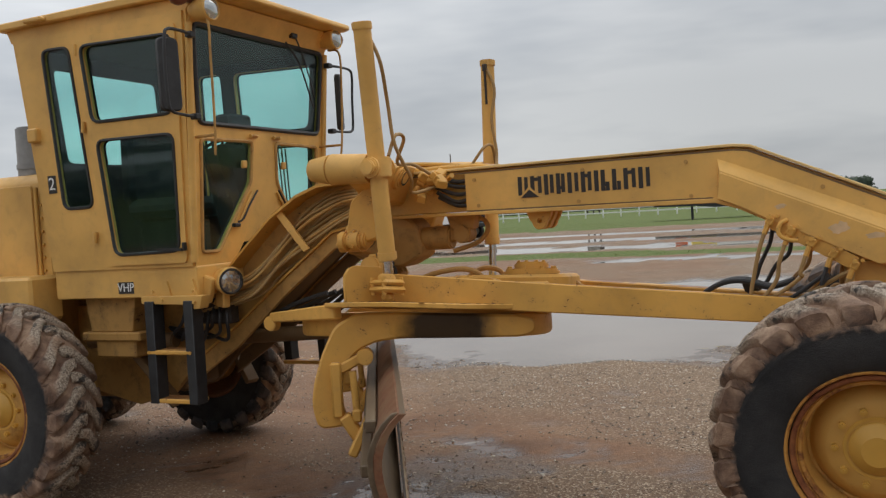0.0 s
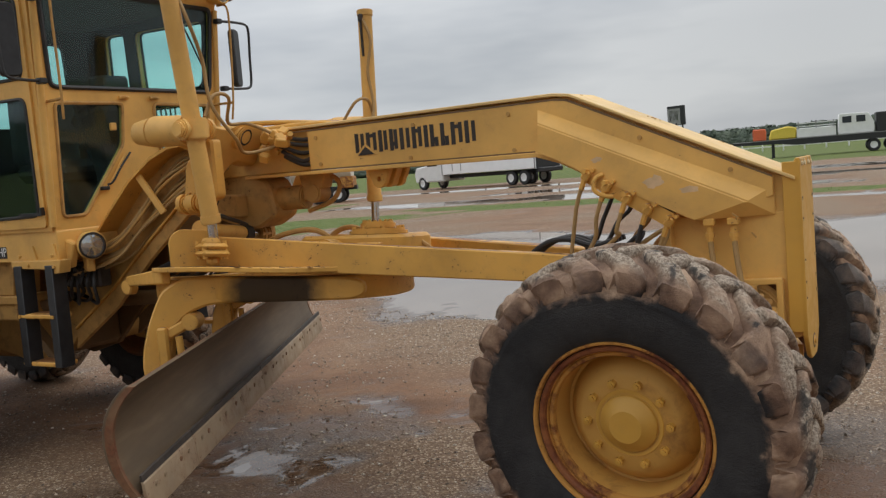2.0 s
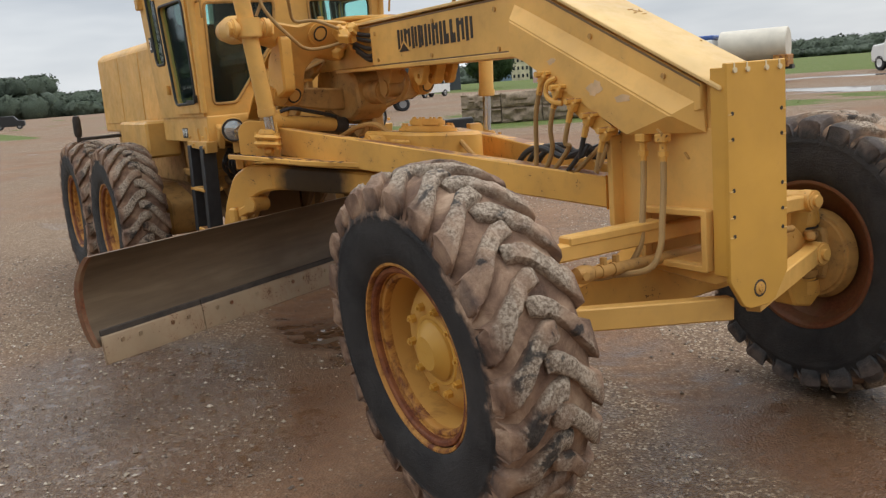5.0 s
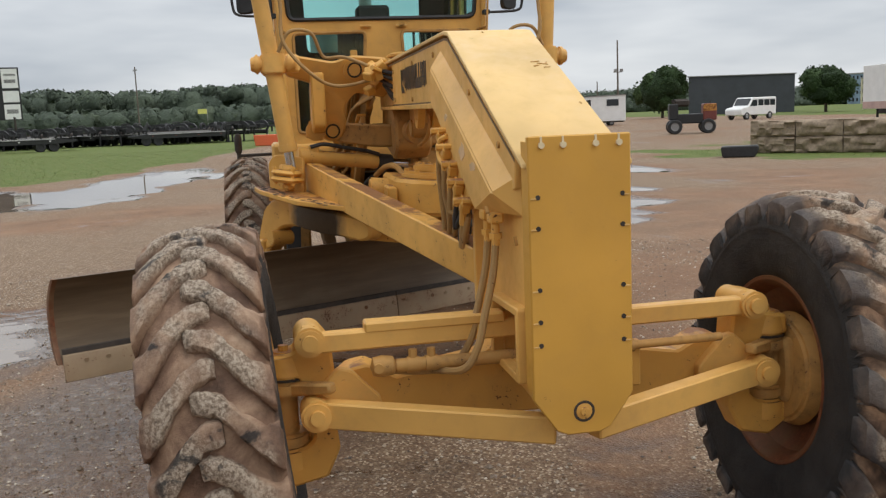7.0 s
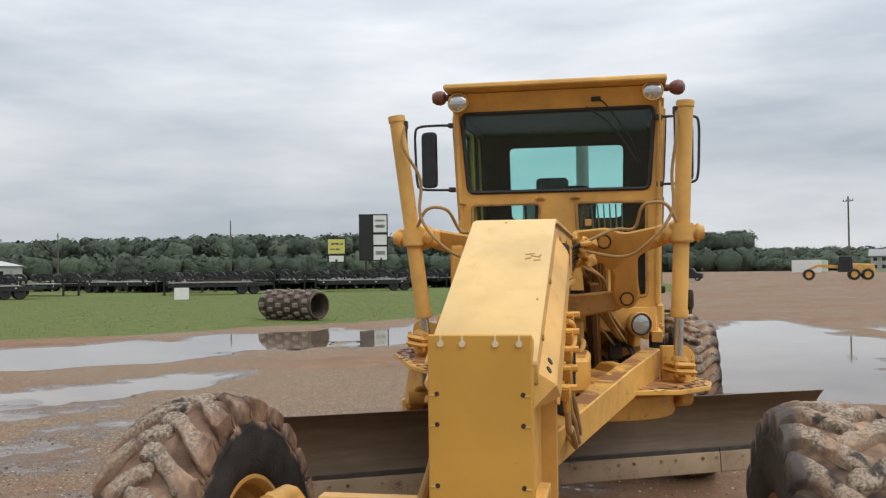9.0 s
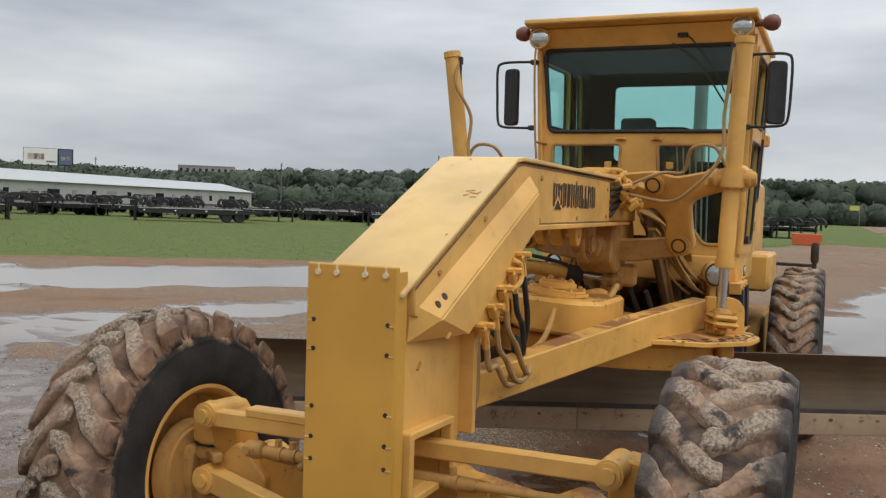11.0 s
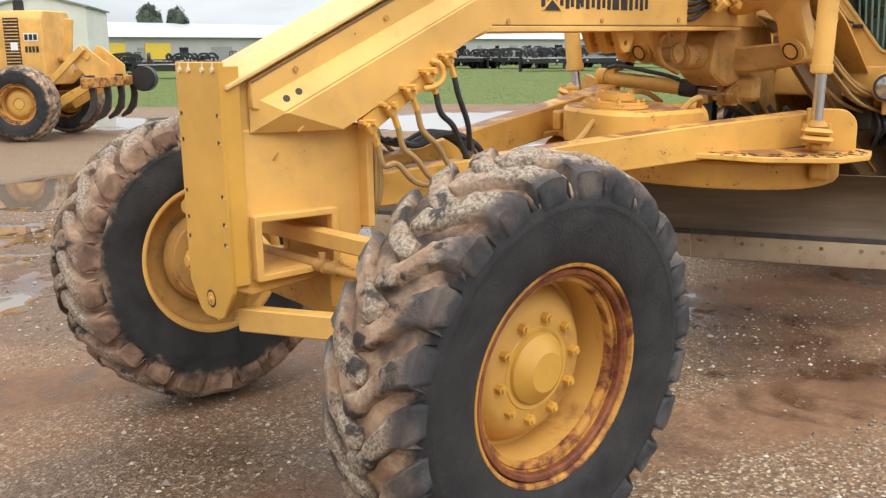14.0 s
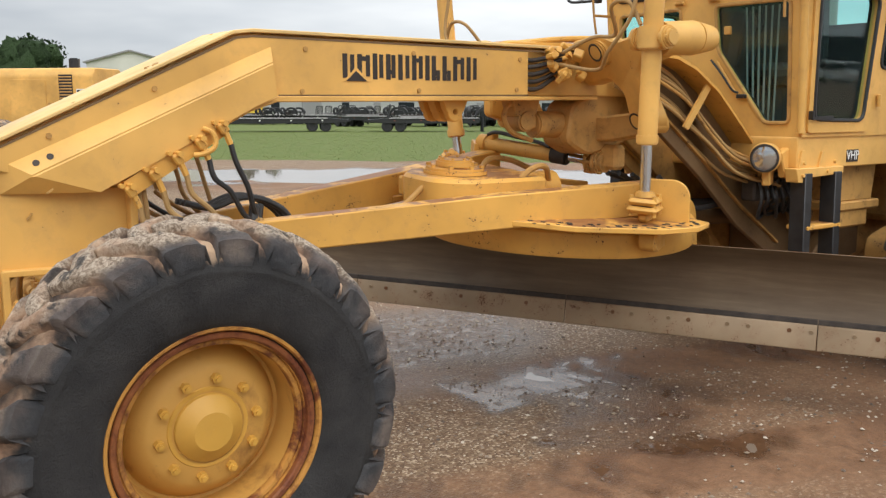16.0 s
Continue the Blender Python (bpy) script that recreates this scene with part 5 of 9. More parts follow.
for a, b in segs:
    bm = B()
    q = [(n0 + 0.008, z0 + 0.055), (n0 + 0.024, z0 + 0.045), (n0 + 0.036, z0 - 0.085), (n0 + 0.021, z0 - 0.09)]
    prism(bm, q, a, b, "yz", bevel=0.002)
    part("cutting_edge", bm, M_EDGE, moldboard, "pale chipped cutting edge")
    # the shadow line above the cutting edge, drawn as a dark strip
    bm = B()
    prism(bm, [(n0 + 0.006, z0 + 0.080), (n0 + 0.014, z0 + 0.076), (n0 + 0.018, z0 + 0.052), (n0 + 0.006, z0 + 0.052)], a, b, "yz")
    part("edge_shadow_strip", bm, M_SOOT, moldboard, "dark strip drawn as the shadow line over the edge")
for k in range(27):
    x = -2.2 + k * 4.17 / 26 + (0.02 if k % 2 else -0.03)
    bm = B()
    rod(bm, (x, n0 + 0.020, z0 + 0.012), (x, n0 + 0.0325, z0 + 0.010), 0.012, seg=8)
    part("edge_bolt", bm, M_EDGE if k % 3 else M_BLADEBACK, moldboard)
for e in (-2.26, 2.06):
    bm = B()
    prism(bm, [(n_ + 0.004, z) for n_, z in prof] + [(n_ - 0.028, z) for n_, z in prof[::-1]], e - 0.012, e + 0.012, "yz")
    part("blade_end", bm, M_BLADEBACK, moldboard)
bm = B()
prism(bm, [(n_ - 0.023, z) for n_, z in prof] + [(n_ - 0.031, z) for n_, z in prof[::-1]], -2.24, 2.04, "yz")
part("blade_back", bm, M_BLADEBACK, moldboard, "rust-stained yellow back of the blade")
for q in (8, 4):
    bm = B()
    beam(bm, (-1.9, prof[q][0] - 0.075, prof[q][1] - 0.04), (1.70, prof[q][0] - 0.075, prof[q][1] - 0.04), 0.05, 0.055, 0.006)
    part("slide_rail", bm, M_BLADE, moldboard)
for e in (-2.22, 2.02):
    bm = B()
    prism(bm, [(n_ - 0.026, z) for n_, z in prof[1:]] + [(n_ - 0.055, z - 0.005) for n_, z in prof[:1:-1]], e - 0.014, e + 0.014, "yz", bevel=0.003)
    part("end_gusset", bm, M_BLADE, moldboard)
# the two curved arms from the circle down behind the blade
for off in (0.66, -0.66):
    bm = B()
    prism(bm, rounded([(-0.47, 0.55), (-0.50, 0.68), (-0.485, 0.79), (-0.436, 0.944), (-0.357, 1.10), (-0.23, 1.165), (-0.05, 1.155), (0.66, 1.095), (0.735, 1.065), (0.735, 1.0), (0.66, 0.975), (0.27, 0.995), (0.0, 1.012),
                       (-0.128, 1.005), (-0.23, 0.965), (-0.295, 0.90), (-0.33, 0.80), (-0.34, 0.68), (-0.30, 0.56)], 0.05), off - 0.045, off + 0.045, "yz", bevel=0.012)
    bm.transform(blade_m(0.045))
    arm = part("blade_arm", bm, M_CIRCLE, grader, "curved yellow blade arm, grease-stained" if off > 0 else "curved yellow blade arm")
    bm = B()
    box(bm, (0.10, 0.16, 0.055), (off + 0.03, -0.10, 0.90), (25, 0, 0), bevel=0.01)
    box(bm, (0.09, 0.06, 0.30), (off + 0.06, -0.19, 0.76), bevel=0.012)
    rod(bm, (off + 0.12, -0.03, 0.93), (off - 0.02, -0.03, 0.93), 0.045, seg=16, bevel=0.006)
    beam(bm, (off + 0.07, -0.16, 0.62), (off + 0.07, -0.04, 0.42), 0.09, 0.07, 0.01)
    box(bm, (0.10, 0.05, 0.26), (off + 0.09, -0.07, 0.52), (-28, 0, 0), bevel=0.01)
    bm.transform(blade_m(0.045) @ Matrix.Translation((-0.02, -0.17, 0)))
    part("tip_bracket", bm, M_OCHRE, arm)
    bm = B()
    rod(bm, (off + 0.10, -0.10, 0.86), (off + 0.10, -0.09, 0.64), 0.02, seg=12)
    box(bm, (0.06, 0.05, 0.07), (off + 0.10, -0.09, 0.62), bevel=0.01)
    bm.transform(blade_m(0.045) @ Matrix.Translation((-0.02, -0.17, 0)))
    part("tip_cylinder", bm, M_OCHRE, arm)

# ---- lift arms, lift cylinders and saddle ----
# the two cylinders do not lean alike: the right one spreads more at the top
TOPY, MIDY, LOWY, FOOTY = {1: 0.822, -1: -0.908}, {1: 0.792, -1: -0.808}, {1: 0.768, -1: -0.752}, {1: 0.757, -1: -0.735}


def lean_back(bm):
    for v in bm.verts:
        v.co.x += 0.50 * (v.co.z - 1.99) - 0.02
    return bm


for sd in (1, -1):
    bm = B()
    o = [(0.14, 1.99), (0.36, 2.01), (0.46, 1.975), (0.70, 2.02), (0.745, 2.03), (0.745, 1.91), (0.60, 1.865), (0.54, 1.83), (0.545, 1.66), (0.56, 1.58), (0.50, 1.515), (0.42, 1.52),
         (0.385, 1.60), (0.40, 1.72), (0.33, 1.80), (0.14, 1.76)]
    prism(bm, rounded([(sd * y, z) for y, z in o], 0.035), -2.54, -2.42, "yz", bevel=0.012)
    for y, z in ((0.342, 1.922), (0.475, 1.572)):
        rod(bm, (-2.56, sd * y, z), (-2.385, sd * y, z), 0.062, seg=24, bevel=0.01)
        rod(bm, (-2.39, sd * y, z), (-2.37, sd * y, z), 0.038, seg=20)
    lean_back(bm)
    lift = part("lift_arm", bm, M_YELLOW, grader)
    bm = B()
    for y, z in ((0.342, 1.922), (0.475, 1.572)):
        spin(bm, [(0.034, -2.369), (0.041, -2.367), (0.044, -2.369)], (0, sd * y, z), "x", 24)
    pieces("pin_ring", lean_back(bm), M_SOOT, lift)
    if sd < 0:
        bm = B()
        rod(bm, (-2.74, -0.575, 1.578), (-2.565, -0.575, 1.578), 0.040, seg=20)
        for x0, x1, r in ((-2.745, -2.695, 0.056), (-2.675, -2.60, 0.060), (-2.59, -2.565, 0.052)):
            rod(bm, (x0, -0.575, 1.578), (x1, -0.575, 1.578), r, seg=24, bevel=0.010)
        prism(bm, rounded([(-2.70, 1.60), (-2.66, 1.80), (-2.50, 1.92), (-2.44, 1.92), (-2.44, 1.60), (-2.58, 1.56)], 0.03), -0.60, -0.52, bevel=0.012)
        for k in range(4):
            u = k * math.pi / 2 + 0.5
            bolt(bm, (-2.745, -0.575 + 0.036 * math.cos(u), 1.578 + 0.036 * math.sin(u)), (-1, 0, 0), 0.010, 0.012)
            bolt(bm, (-2.64, -0.575 + 0.058 * math.cos(u), 1.578 + 0.058 * math.sin(u)), (0, math.cos(u), math.sin(u)), 0.010, 0.012)
        pieces("pivot_clamp", bm, M_OCHRE, lift)
    # yoke round the cylinder, trunnions, and the tapered spring housing behind it
    c = Vector((-2.345, MIDY[sd], 1.965))
    bm = B()
    rod(bm, c + Vector((0, 0, -0.055)), c + Vector((0, 0, 0.055)), 0.072, seg=24, bevel=0.008)
    rod(bm, c + Vector((0, -0.125, 0)), c + Vector((0, 0.125, 0)), 0.04, seg=16, bevel=0.006)
    for k in (-1, 1):
        rod(bm, c + Vector((0, k * 0.075, 0)), c + Vector((0, k * 0.105, 0)), 0.055, seg=20, bevel=0.008)
        for j in range(3):
            a = j * 2.1
            bolt(bm, c + Vector((0.035 * math.cos(a), k * 0.105, 0.035 * math.sin(a))), (0, k, 0), 0.010, 0.012)
    rod(bm, c + Vector((-0.05, 0, 0)), c + Vector((-0.28, 0, 0.012)), 0.078, 0.083, seg=24)
    rod(bm, c + Vector((-0.28, 0, 0.012)), c + Vector((-0.42, 0, 0.015)), 0.083, 0.060, seg=24, bevel=0.01)
    box(bm, (0.10, 0.16, 0.10), c + Vector((-0.04, -sd * 0.07, 0)), bevel=0.015)
    part("cylinder_yoke", bm, M_YELLOW, lift)
    top, mid_, low, foot = Vector((-2.335, TOPY[sd], 2.73 if sd > 0 else 2.71)), Vector((-2.345, MIDY[sd], 1.965)), Vector((-2.355, LOWY[sd], 1.47)), Vector((-2.365, FOOTY[sd], 1.21 if sd > 0 else 1.30))
    bm = B()
    rod(bm, top, low, 0.047, seg=28)
    rod(bm, top + (top - mid_).normalized() * 0.006, top - (top - mid_).normalized() * 0.035, 0.053, seg=28, bevel=0.004)
    rod(bm, low, low + (mid_ - low).normalized() * 0.05, 0.053, seg=28, bevel=0.006)
    cyl = part("lift_cylinder", bm, M_YELLOW, grader)
    bm = B()
    rod(bm, low, foot, 0.027, seg=20)
    part("piston_rod", bm, M_CHROME, cyl)
    bm = B()
    s = Vector((0.07, -sd * 0.02, 0))
    hose(bm, [top + Vector((0.0, -sd * 0.05, -0.04)), top + s * 0.9 + Vector((0, -sd * 0.04, -0.2)), mid_ + Vector((0.05, -sd * 0.055, 0.35)), mid_ + Vector((0.075, -sd * 0.06, 0.12)), mid_ + Vector((0.09, -sd * 0.20, -0.06)),
              (-2.33, sd * 0.45, 1.83), (-2.27, sd * 0.2, 1.87)], 0.010)
    hose(bm, [mid_ + Vector((0.05, -sd * 0.03, 0.06)), mid_ + Vector((0.06, -sd * 0.10, 0.17)), mid_ + Vector((0.05, -sd * 0.22, 0.16)), (-2.38, sd * 0.52, 2.00), (-2.34, sd * 0.40, 1.99), (-2.28, sd * 0.22, 1.91)], 0.010)
    pieces("cylinder_hose", bm, M_HOSE, cyl)
    bm = B()
    box(bm, (0.03, 0.035, 0.05), top + Vector((0, -sd * 0.055, -0.05)), bevel=0.006)
    rod(bm, top + Vector((0, -sd * 0.06, -0.07)), top + Vector((0, -sd * 0.06, -0.30)), 0.009, seg=8)
    pieces("hose_fitting", bm, M_SOOT, cyl)
# fittings and short pipes behind the side panels
rnd = random.Random(5)
bm = B()
for sd in (1, -1):
    for k in range(5):
        z = 1.74 + 0.036 * k
        hose(bm, [(-2.12, sd * 0.145, z), (-2.20, sd * 0.155, z + rnd.uniform(-0.01, 0.01)), (-2.30, sd * (0.17 + 0.02 * k), 1.80 + 0.03 * k)], 0.012, n=4)
pieces("boom_pipe", bm, M_SOOT, grader)
bm = B()
for sd in (1, -1):
    for k in range(14):
        box(bm, (rnd.uniform(0.03, 0.07),) * 2 + (rnd.uniform(0.03, 0.06),), (-2.32 + rnd.uniform(-0.09, 0.09), sd * rnd.uniform(0.15, 0.28), rnd.uniform(1.80, 1.96)), (rnd.uniform(0, 60), rnd.uniform(0, 60), rnd.uniform(0, 60)), bevel=0.006)
    for k in range(6):
        p = Vector((-2.36 + 0.03 * k, sd * (0.17 + 0.01 * k), 1.90))
        rod(bm, p, p + Vector((rnd.uniform(-0.03, 0.05), sd * 0.05, rnd.uniform(0.0, 0.05))), 0.016, seg=6)
pieces("hose_fitting", bm, M_OCHRE, grader)
bm = B()
prism(bm, rounded([(-3.05, 1.94), (-2.85, 2.03), (-2.65, 1.985), (-2.30, 1.99), (-2.05, 1.985), (-1.95, 1.955), (-1.95, 1.94)], 0.02), -0.10, 0.10, bevel=0.01)
for k in range(4):
    hose(bm, [(-2.95, -0.09 + 0.06 * k, 2.0), (-2.7, -0.08 + 0.05 * k, 2.02), (-2.35, -0.06 + 0.05 * k, 2.0), (-2.1, -0.05 + 0.04 * k, 1.965)], 0.014)
pieces("boom_top_pipe", bm, M_OCHRE, grader)
# saddle casting under the boom and the centre-shift cylinder
bm = B()
prism(bm, rounded([(-0.50, 1.60), (-0.44, 1.50), (-0.20, 1.46), (0.20, 1.46), (0.44, 1.50), (0.50, 1.60), (0.40, 1.62), (0.16, 1.60), (-0.16, 1.60), (-0.40, 1.62)], 0.03), -2.80, -2.68, "yz", bevel=0.012)
prism(bm, rounded([(-3.05, 1.72), (-2.62, 1.72), (-2.50, 1.66), (-2.46, 1.46), (-2.62, 1.38), (-2.90, 1.44), (-3.1, 1.58)], 0.05), -0.11, 0.11, bevel=0.015)
part("saddle", bm, M_GRIMY, grader, "grimy saddle casting under the boom")
bm = B()
rod(bm, (-3.0, 0.0, 1.55), (-2.30, 0.0, 1.555), 0.072, seg=24, bevel=0.01)
rod(bm, (-2.22, -0.06, 1.575), (-2.22, 0.06, 1.575), 0.058, seg=24, bevel=0.01)
box(bm, (0.10, 0.07, 0.08), (-2.27, 0, 1.57), bevel=0.01)
prism(bm, [(-2.29, 1.60), (-2.15, 1.60), (-2.12, 1.70), (-2.32, 1.70)], -0.05, 0.05, bevel=0.006)
part("lock_bar_housing", bm, M_GRIMY, grader)
bm = B()
rod(bm, (-2.505, -0.66, 1.43), (-2.665, -0.19, 1.372), 0.044, seg=24, bevel=0.006)
rod(bm, (-2.50, -0.70, 1.435), (-2.515, -0.63, 1.427), 0.055, seg=18, bevel=0.008)
box(bm, (0.05, 0.06, 0.05), (-2.52, -0.60, 1.475), bevel=0.008)
shift = part("centre_shift_cylinder", bm, M_OCHRE, grader)
bm = B()
rod(bm, (-2.655, -0.22, 1.376), (-2.69, -0.12, 1.363), 0.050, seg=24, bevel=0.006)
part("gland", bm, M_SOOT, shift)
bm = B()
rod(bm, (-2.69, -0.12, 1.363), (-2.73, 0.02, 1.347), 0.026, seg=16)
part("piston_rod", bm, M_CHROME, shift)
bm = B()
hose(bm, [(-2.50, -0.62, 1.485), (-2.50, -0.54, 1.50), (-2.55, -0.42, 1.475), (-2.60, -0.28, 1.445), (-2.62, -0.20, 1.42)], 0.012)
part("cylinder_hose", bm, M_RUBBERHOSE, shift, "black rubber hose along the cylinder")
bm = B()
rod(bm, (-2.74, 0.0, 1.345), (-2.755, 0.12, 1.337), 0.055, seg=20)
box(bm, (0.10, 0.16, 0.14), (-2.78, 0.12, 1.37), (0, 0, 8), bevel=0.02)
clevis = part("shift_clevis", bm, M_GRIMY, grader, "grimy bolted clevis of the shift cylinder")
for y in (0.0, 0.055):
    bm = B()
    rod(bm, (-2.74, y, 1.345), (-2.745, y + 0.04, 1.342), 0.072, seg=20, bevel=0.010)
    part("flange", bm, M_GRIMY, clevis)
for k in range(5):
    bm = B()
    u = k * 1.257
    rod(bm, (-2.735 + 0.06 * math.cos(u), -0.012, 1.345 + 0.06 * math.sin(u)), (-2.745 + 0.06 * math.cos(u), 0.11, 1.341 + 0.06 * math.sin(u)), 0.010, seg=6)
    part("bolt", bm, M_GRIMY, clevis)
bm = B()
for lo, hi in ((-0.03, 0.03), (0.07, 0.11), (-0.11, -0.07)):
    prism(bm, [(-1.79, 1.70), (-1.62, 1.70), (-1.65, 1.63)] + arc(-1.705, 1.622, 0.045, 0, -180, 8) + [(-1.76, 1.63)], lo, hi, bevel=0.004, holes=[arc(-1.705, 1.625, 0.014, 0, 340, 10)])
part("stow_lug", bm, M_OCHRE, grader)

# ---- articulated main frame behind the boom ----
for sd in (1, -1):
    bm = B()
    prism(bm, [(-2.80, 1.925), (-3.00, 1.915), (-3.16, 1.86), (-3.36, 1.74), (-3.58, 1.55), (-3.85, 1.30), (-4.30, 1.20), (-5.2, 1.20), (-5.2, 0.62), (-4.66, 0.50), (-4.36, 0.58), (-4.10, 0.83),
               (-3.74, 1.07), (-3.38, 1.35), (-2.98, 1.64), (-2.80, 1.70)], sd * 0.20, sd * 0.245, bevel=0.006)
    # the left rail takes the paint with the under-cab shade in its colour
    part("frame_rail", bm, M_GRIMY if sd < 0 else M_SHADED_GRIME, grader, "grimy frame rail under the cab")
    bm = B()
    line = [(-2.83, 1.665), (-2.98, 1.632), (-3.38, 1.345), (-3.74, 1.065), (-4.16, 0.79)]
    prism(bm, [(x, z + 0.006) for x, z in line] + [(x, z - 0.010) for x, z in line[::-1]], sd * 0.245, sd * 0.30)
    part("lower_flange", bm, M_OCHRE if sd < 0 else M_GRIMY, grader, "scuffed yellow lip of the frame rail")
    bm = B()
    prism(bm, [(-2.83, 1.655), (-2.98, 1.622), (-3.38, 1.335), (-3.74, 1.055), (-4.16, 0.78), (-4.20, 0.64), (-3.74, 0.93), (-3.38, 1.235), (-2.98, 1.525), (-2.83, 1.56)], sd * 0.246, sd * 0.282, bevel=0.004)
    part("lower_rail", bm, M_GRIMY if sd < 0 else M_SHADED_GRIME, grader, "grimy brown-stained lower rail")
    bm = B()
    line = [(-2.82, 1.925), (-3.0, 1.915), (-3.16, 1.86), (-3.36, 1.74), (-3.58, 1.55), (-3.80, 1.35)]
    prism(bm, [(x, z + 0.008) for x, z in line] + [(x, z - 0.010) for x, z in line[::-1]], sd * 0.19, sd * 0.40)
    part("hose_shelf", bm, M_OCHRE, grader)
    rh = random.Random(60 + sd)
    for k in range(11):
        bm = B()
        y = 0.262 + 0.020 * (k % 5) + rh.uniform(-0.004, 0.004)
        z = 0.07 - 0.026 * k
        w = lambda: rh.uniform(-0.012, 0.012)
        hose(bm, [(-3.66 - 0.02 * k, sd * (y + 0.16), 1.34 - 0.018 * k), (-3.50, sd * (y + 0.10 + w()), 1.41 - 0.016 * k + w()), (-3.36, sd * (y + 0.02 + w()), 1.53 + z * 0.7 + w()), (-3.18, sd * y, 1.70 + z + w()), (-3.0, sd * y, 1.80 + z + w()),
                  (-2.86, sd * (y - 0.03), 1.84 + z * 0.8), (-2.72, sd * 0.2, 1.84 + z * 0.4)], 0.0095)
        pieces("frame_hose", bm, M_HOSE if k % 4 else M_GRIMY, grader)
    # valve bank and black lines hanging under the lamp bracket
    bm = B()
    box(bm, (0.34, 0.10, 0.16), (-3.84, sd * 0.40, 1.17), bevel=0.012)
    for q in range(5):
        rod(bm, (-3.72 - 0.06 * q, sd * 0.45, 1.20), (-3.72 - 0.06 * q, sd * 0.49, 1.20), 0.022, seg=8)
    part("valve_bank", bm, M_SOOT, grader, "black oily valve bank")
    for q in range(8):
        bm = B()
        hose(bm, [(-3.68 - 0.045 * q, sd * 0.47, 1.22), (-3.64 - 0.05 * q, sd * (0.52 + 0.01 * (q % 3)), 1.12 + w()), (-3.70 - 0.06 * q, sd * 0.46, 0.99 + 0.04 * (q % 3)), (-3.95 - 0.03 * q, sd * 0.36, 1.02 - 0.03 * (q % 2)), (-4.3, sd * 0.30, 1.05)], 0.011)
        part("valve_hose", bm, M_RUBBERHOSE, grader, "black rubber hose")
    bm = B()
    prism(bm, [(-3.33, 1.76), (-3.29, 1.78), (-3.10, 1.54), (-3.14, 1.52)], sd * 0.36, sd * 0.375)
    part("hose_clamp", bm, M_YELLOW, grader)
    bm = B()
    for k in range(4):
        hose(bm, [(-3.62, sd * 0.50, 1.36), (-3.7 - 0.03 * k, sd * 0.46, 1.25 - 0.02 * k), (-3.80, sd * 0.36, 1.22 - 0.03 * k), (-4.0, sd * 0.30, 1.16)], 0.013)
    pieces("frame_hose", bm, M_GRIMY, grader)
# hitch, struts and cylinders below the cab also use the shade-darkened paint
bm = B()
box(bm, (0.5, 0.40, 0.5), (-4.55, 0, 0.85), bevel=0.03)
rod(bm, (-3.2, 0, 0.98), (-4.4, 0, 0.92), 0.05, seg=16)
for z in (0.62, 1.12):
    rod(bm, (-4.95, 0, z - 0.06), (-4.95, 0, z + 0.06), 0.16, seg=24, bevel=0.02)
part("articulation_hitch", bm, M_SHADED_GRIME, grader)
bm = B()
for k in range(5):
    hose(bm, [(-3.1, -0.2 + 0.1 * k, 1.25), (-3.35, -0.22 + 0.11 * k, 1.18 - 0.03 * k), (-3.7, -0.2 + 0.1 * k, 1.05), (-4.3, -0.15 + 0.08 * k, 1.02)], 0.016)
part("underframe_hose", bm, M_RUBBERHOSE, grader)
for sd in (1, -1):
    bm = B()
    prism(bm, [(-4.74, 1.30), (-4.30, 1.30), (-4.34, 1.06), (-4.70, 1.06)], sd * 0.40, sd * 0.60, bevel=0.006)
    box(bm, (0.50, 0.24, 0.06), (-4.52, sd * 0.50, 1.03), bevel=0.01)
    box(bm, (0.34, 0.20, 0.12), (-4.50, sd * 0.50, 0.95), bevel=0.012)
    part("cab_mount", bm, M_GRIMY, grader)
    bm = B()
    beam(bm, (-4.45, sd * 0.48, 0.92), (-4.18, sd * 0.40, 0.55), 0.10, 0.05)
    part("mount_strut", bm, M_SHADED_GRIME, grader)
    bm = B()
    rod(bm, (-4.9, sd * 0.42, 0.98), (-4.2, sd * 0.36, 0.97), 0.055, seg=18, bevel=0.008)
    part("articulation_cylinder", bm, M_SHADED_GRIME, grader)

# ---- cab ----
def lean_side(bm, sd):
    for v in bm.verts:
        v.co.y += sd * (0.690 + 0.042 * (v.co.z - 1.3))
    return bm


def lean_front(bm, x0=-3.72):
    for v in bm.verts:
        v.co.x += x0 + 0.075 * (v.co.z - 1.5)
    return bm


bm = B()
prism(bm, rounded([(-4.88, 1.29), (-3.70, 1.29), (-3.70, 1.48), (-4.88, 1.48)], 0.02), -0.70, 0.70, bevel=0.006)
cab = part("cab_base", bm, M_YELLOW, grader)
WIN_STRIP = rounded([(-4.765, 2.90), (-4.54, 2.895), (-4.465, 1.88), (-4.715, 1.88)], 0.055)
WIN_UP = rounded([(-4.425, 2.885), (-3.705, 2.865), (-3.745, 2.40), (-4.385, 2.405)], 0.06)
WIN_LOW = rounded([(-4.365, 2.29), (-3.755, 2.28), (-3.79, 1.575), (-4.305, 1.565)], 0.06)
SIDE = [(-4.875, 1.475), (-3.715, 1.475), (-3.615, 2.99), (-5.015, 2.99)]


def seal(outline, plane, at, r=0.011):
    bm = B()
    pts = [(p[0], at, p[1]) if plane == "xz" else (at, p[0], p[1]) for p in outline]
    hose(bm, [Vector(p) for p in pts + pts[:1]], r, 6, 1)
    return bm


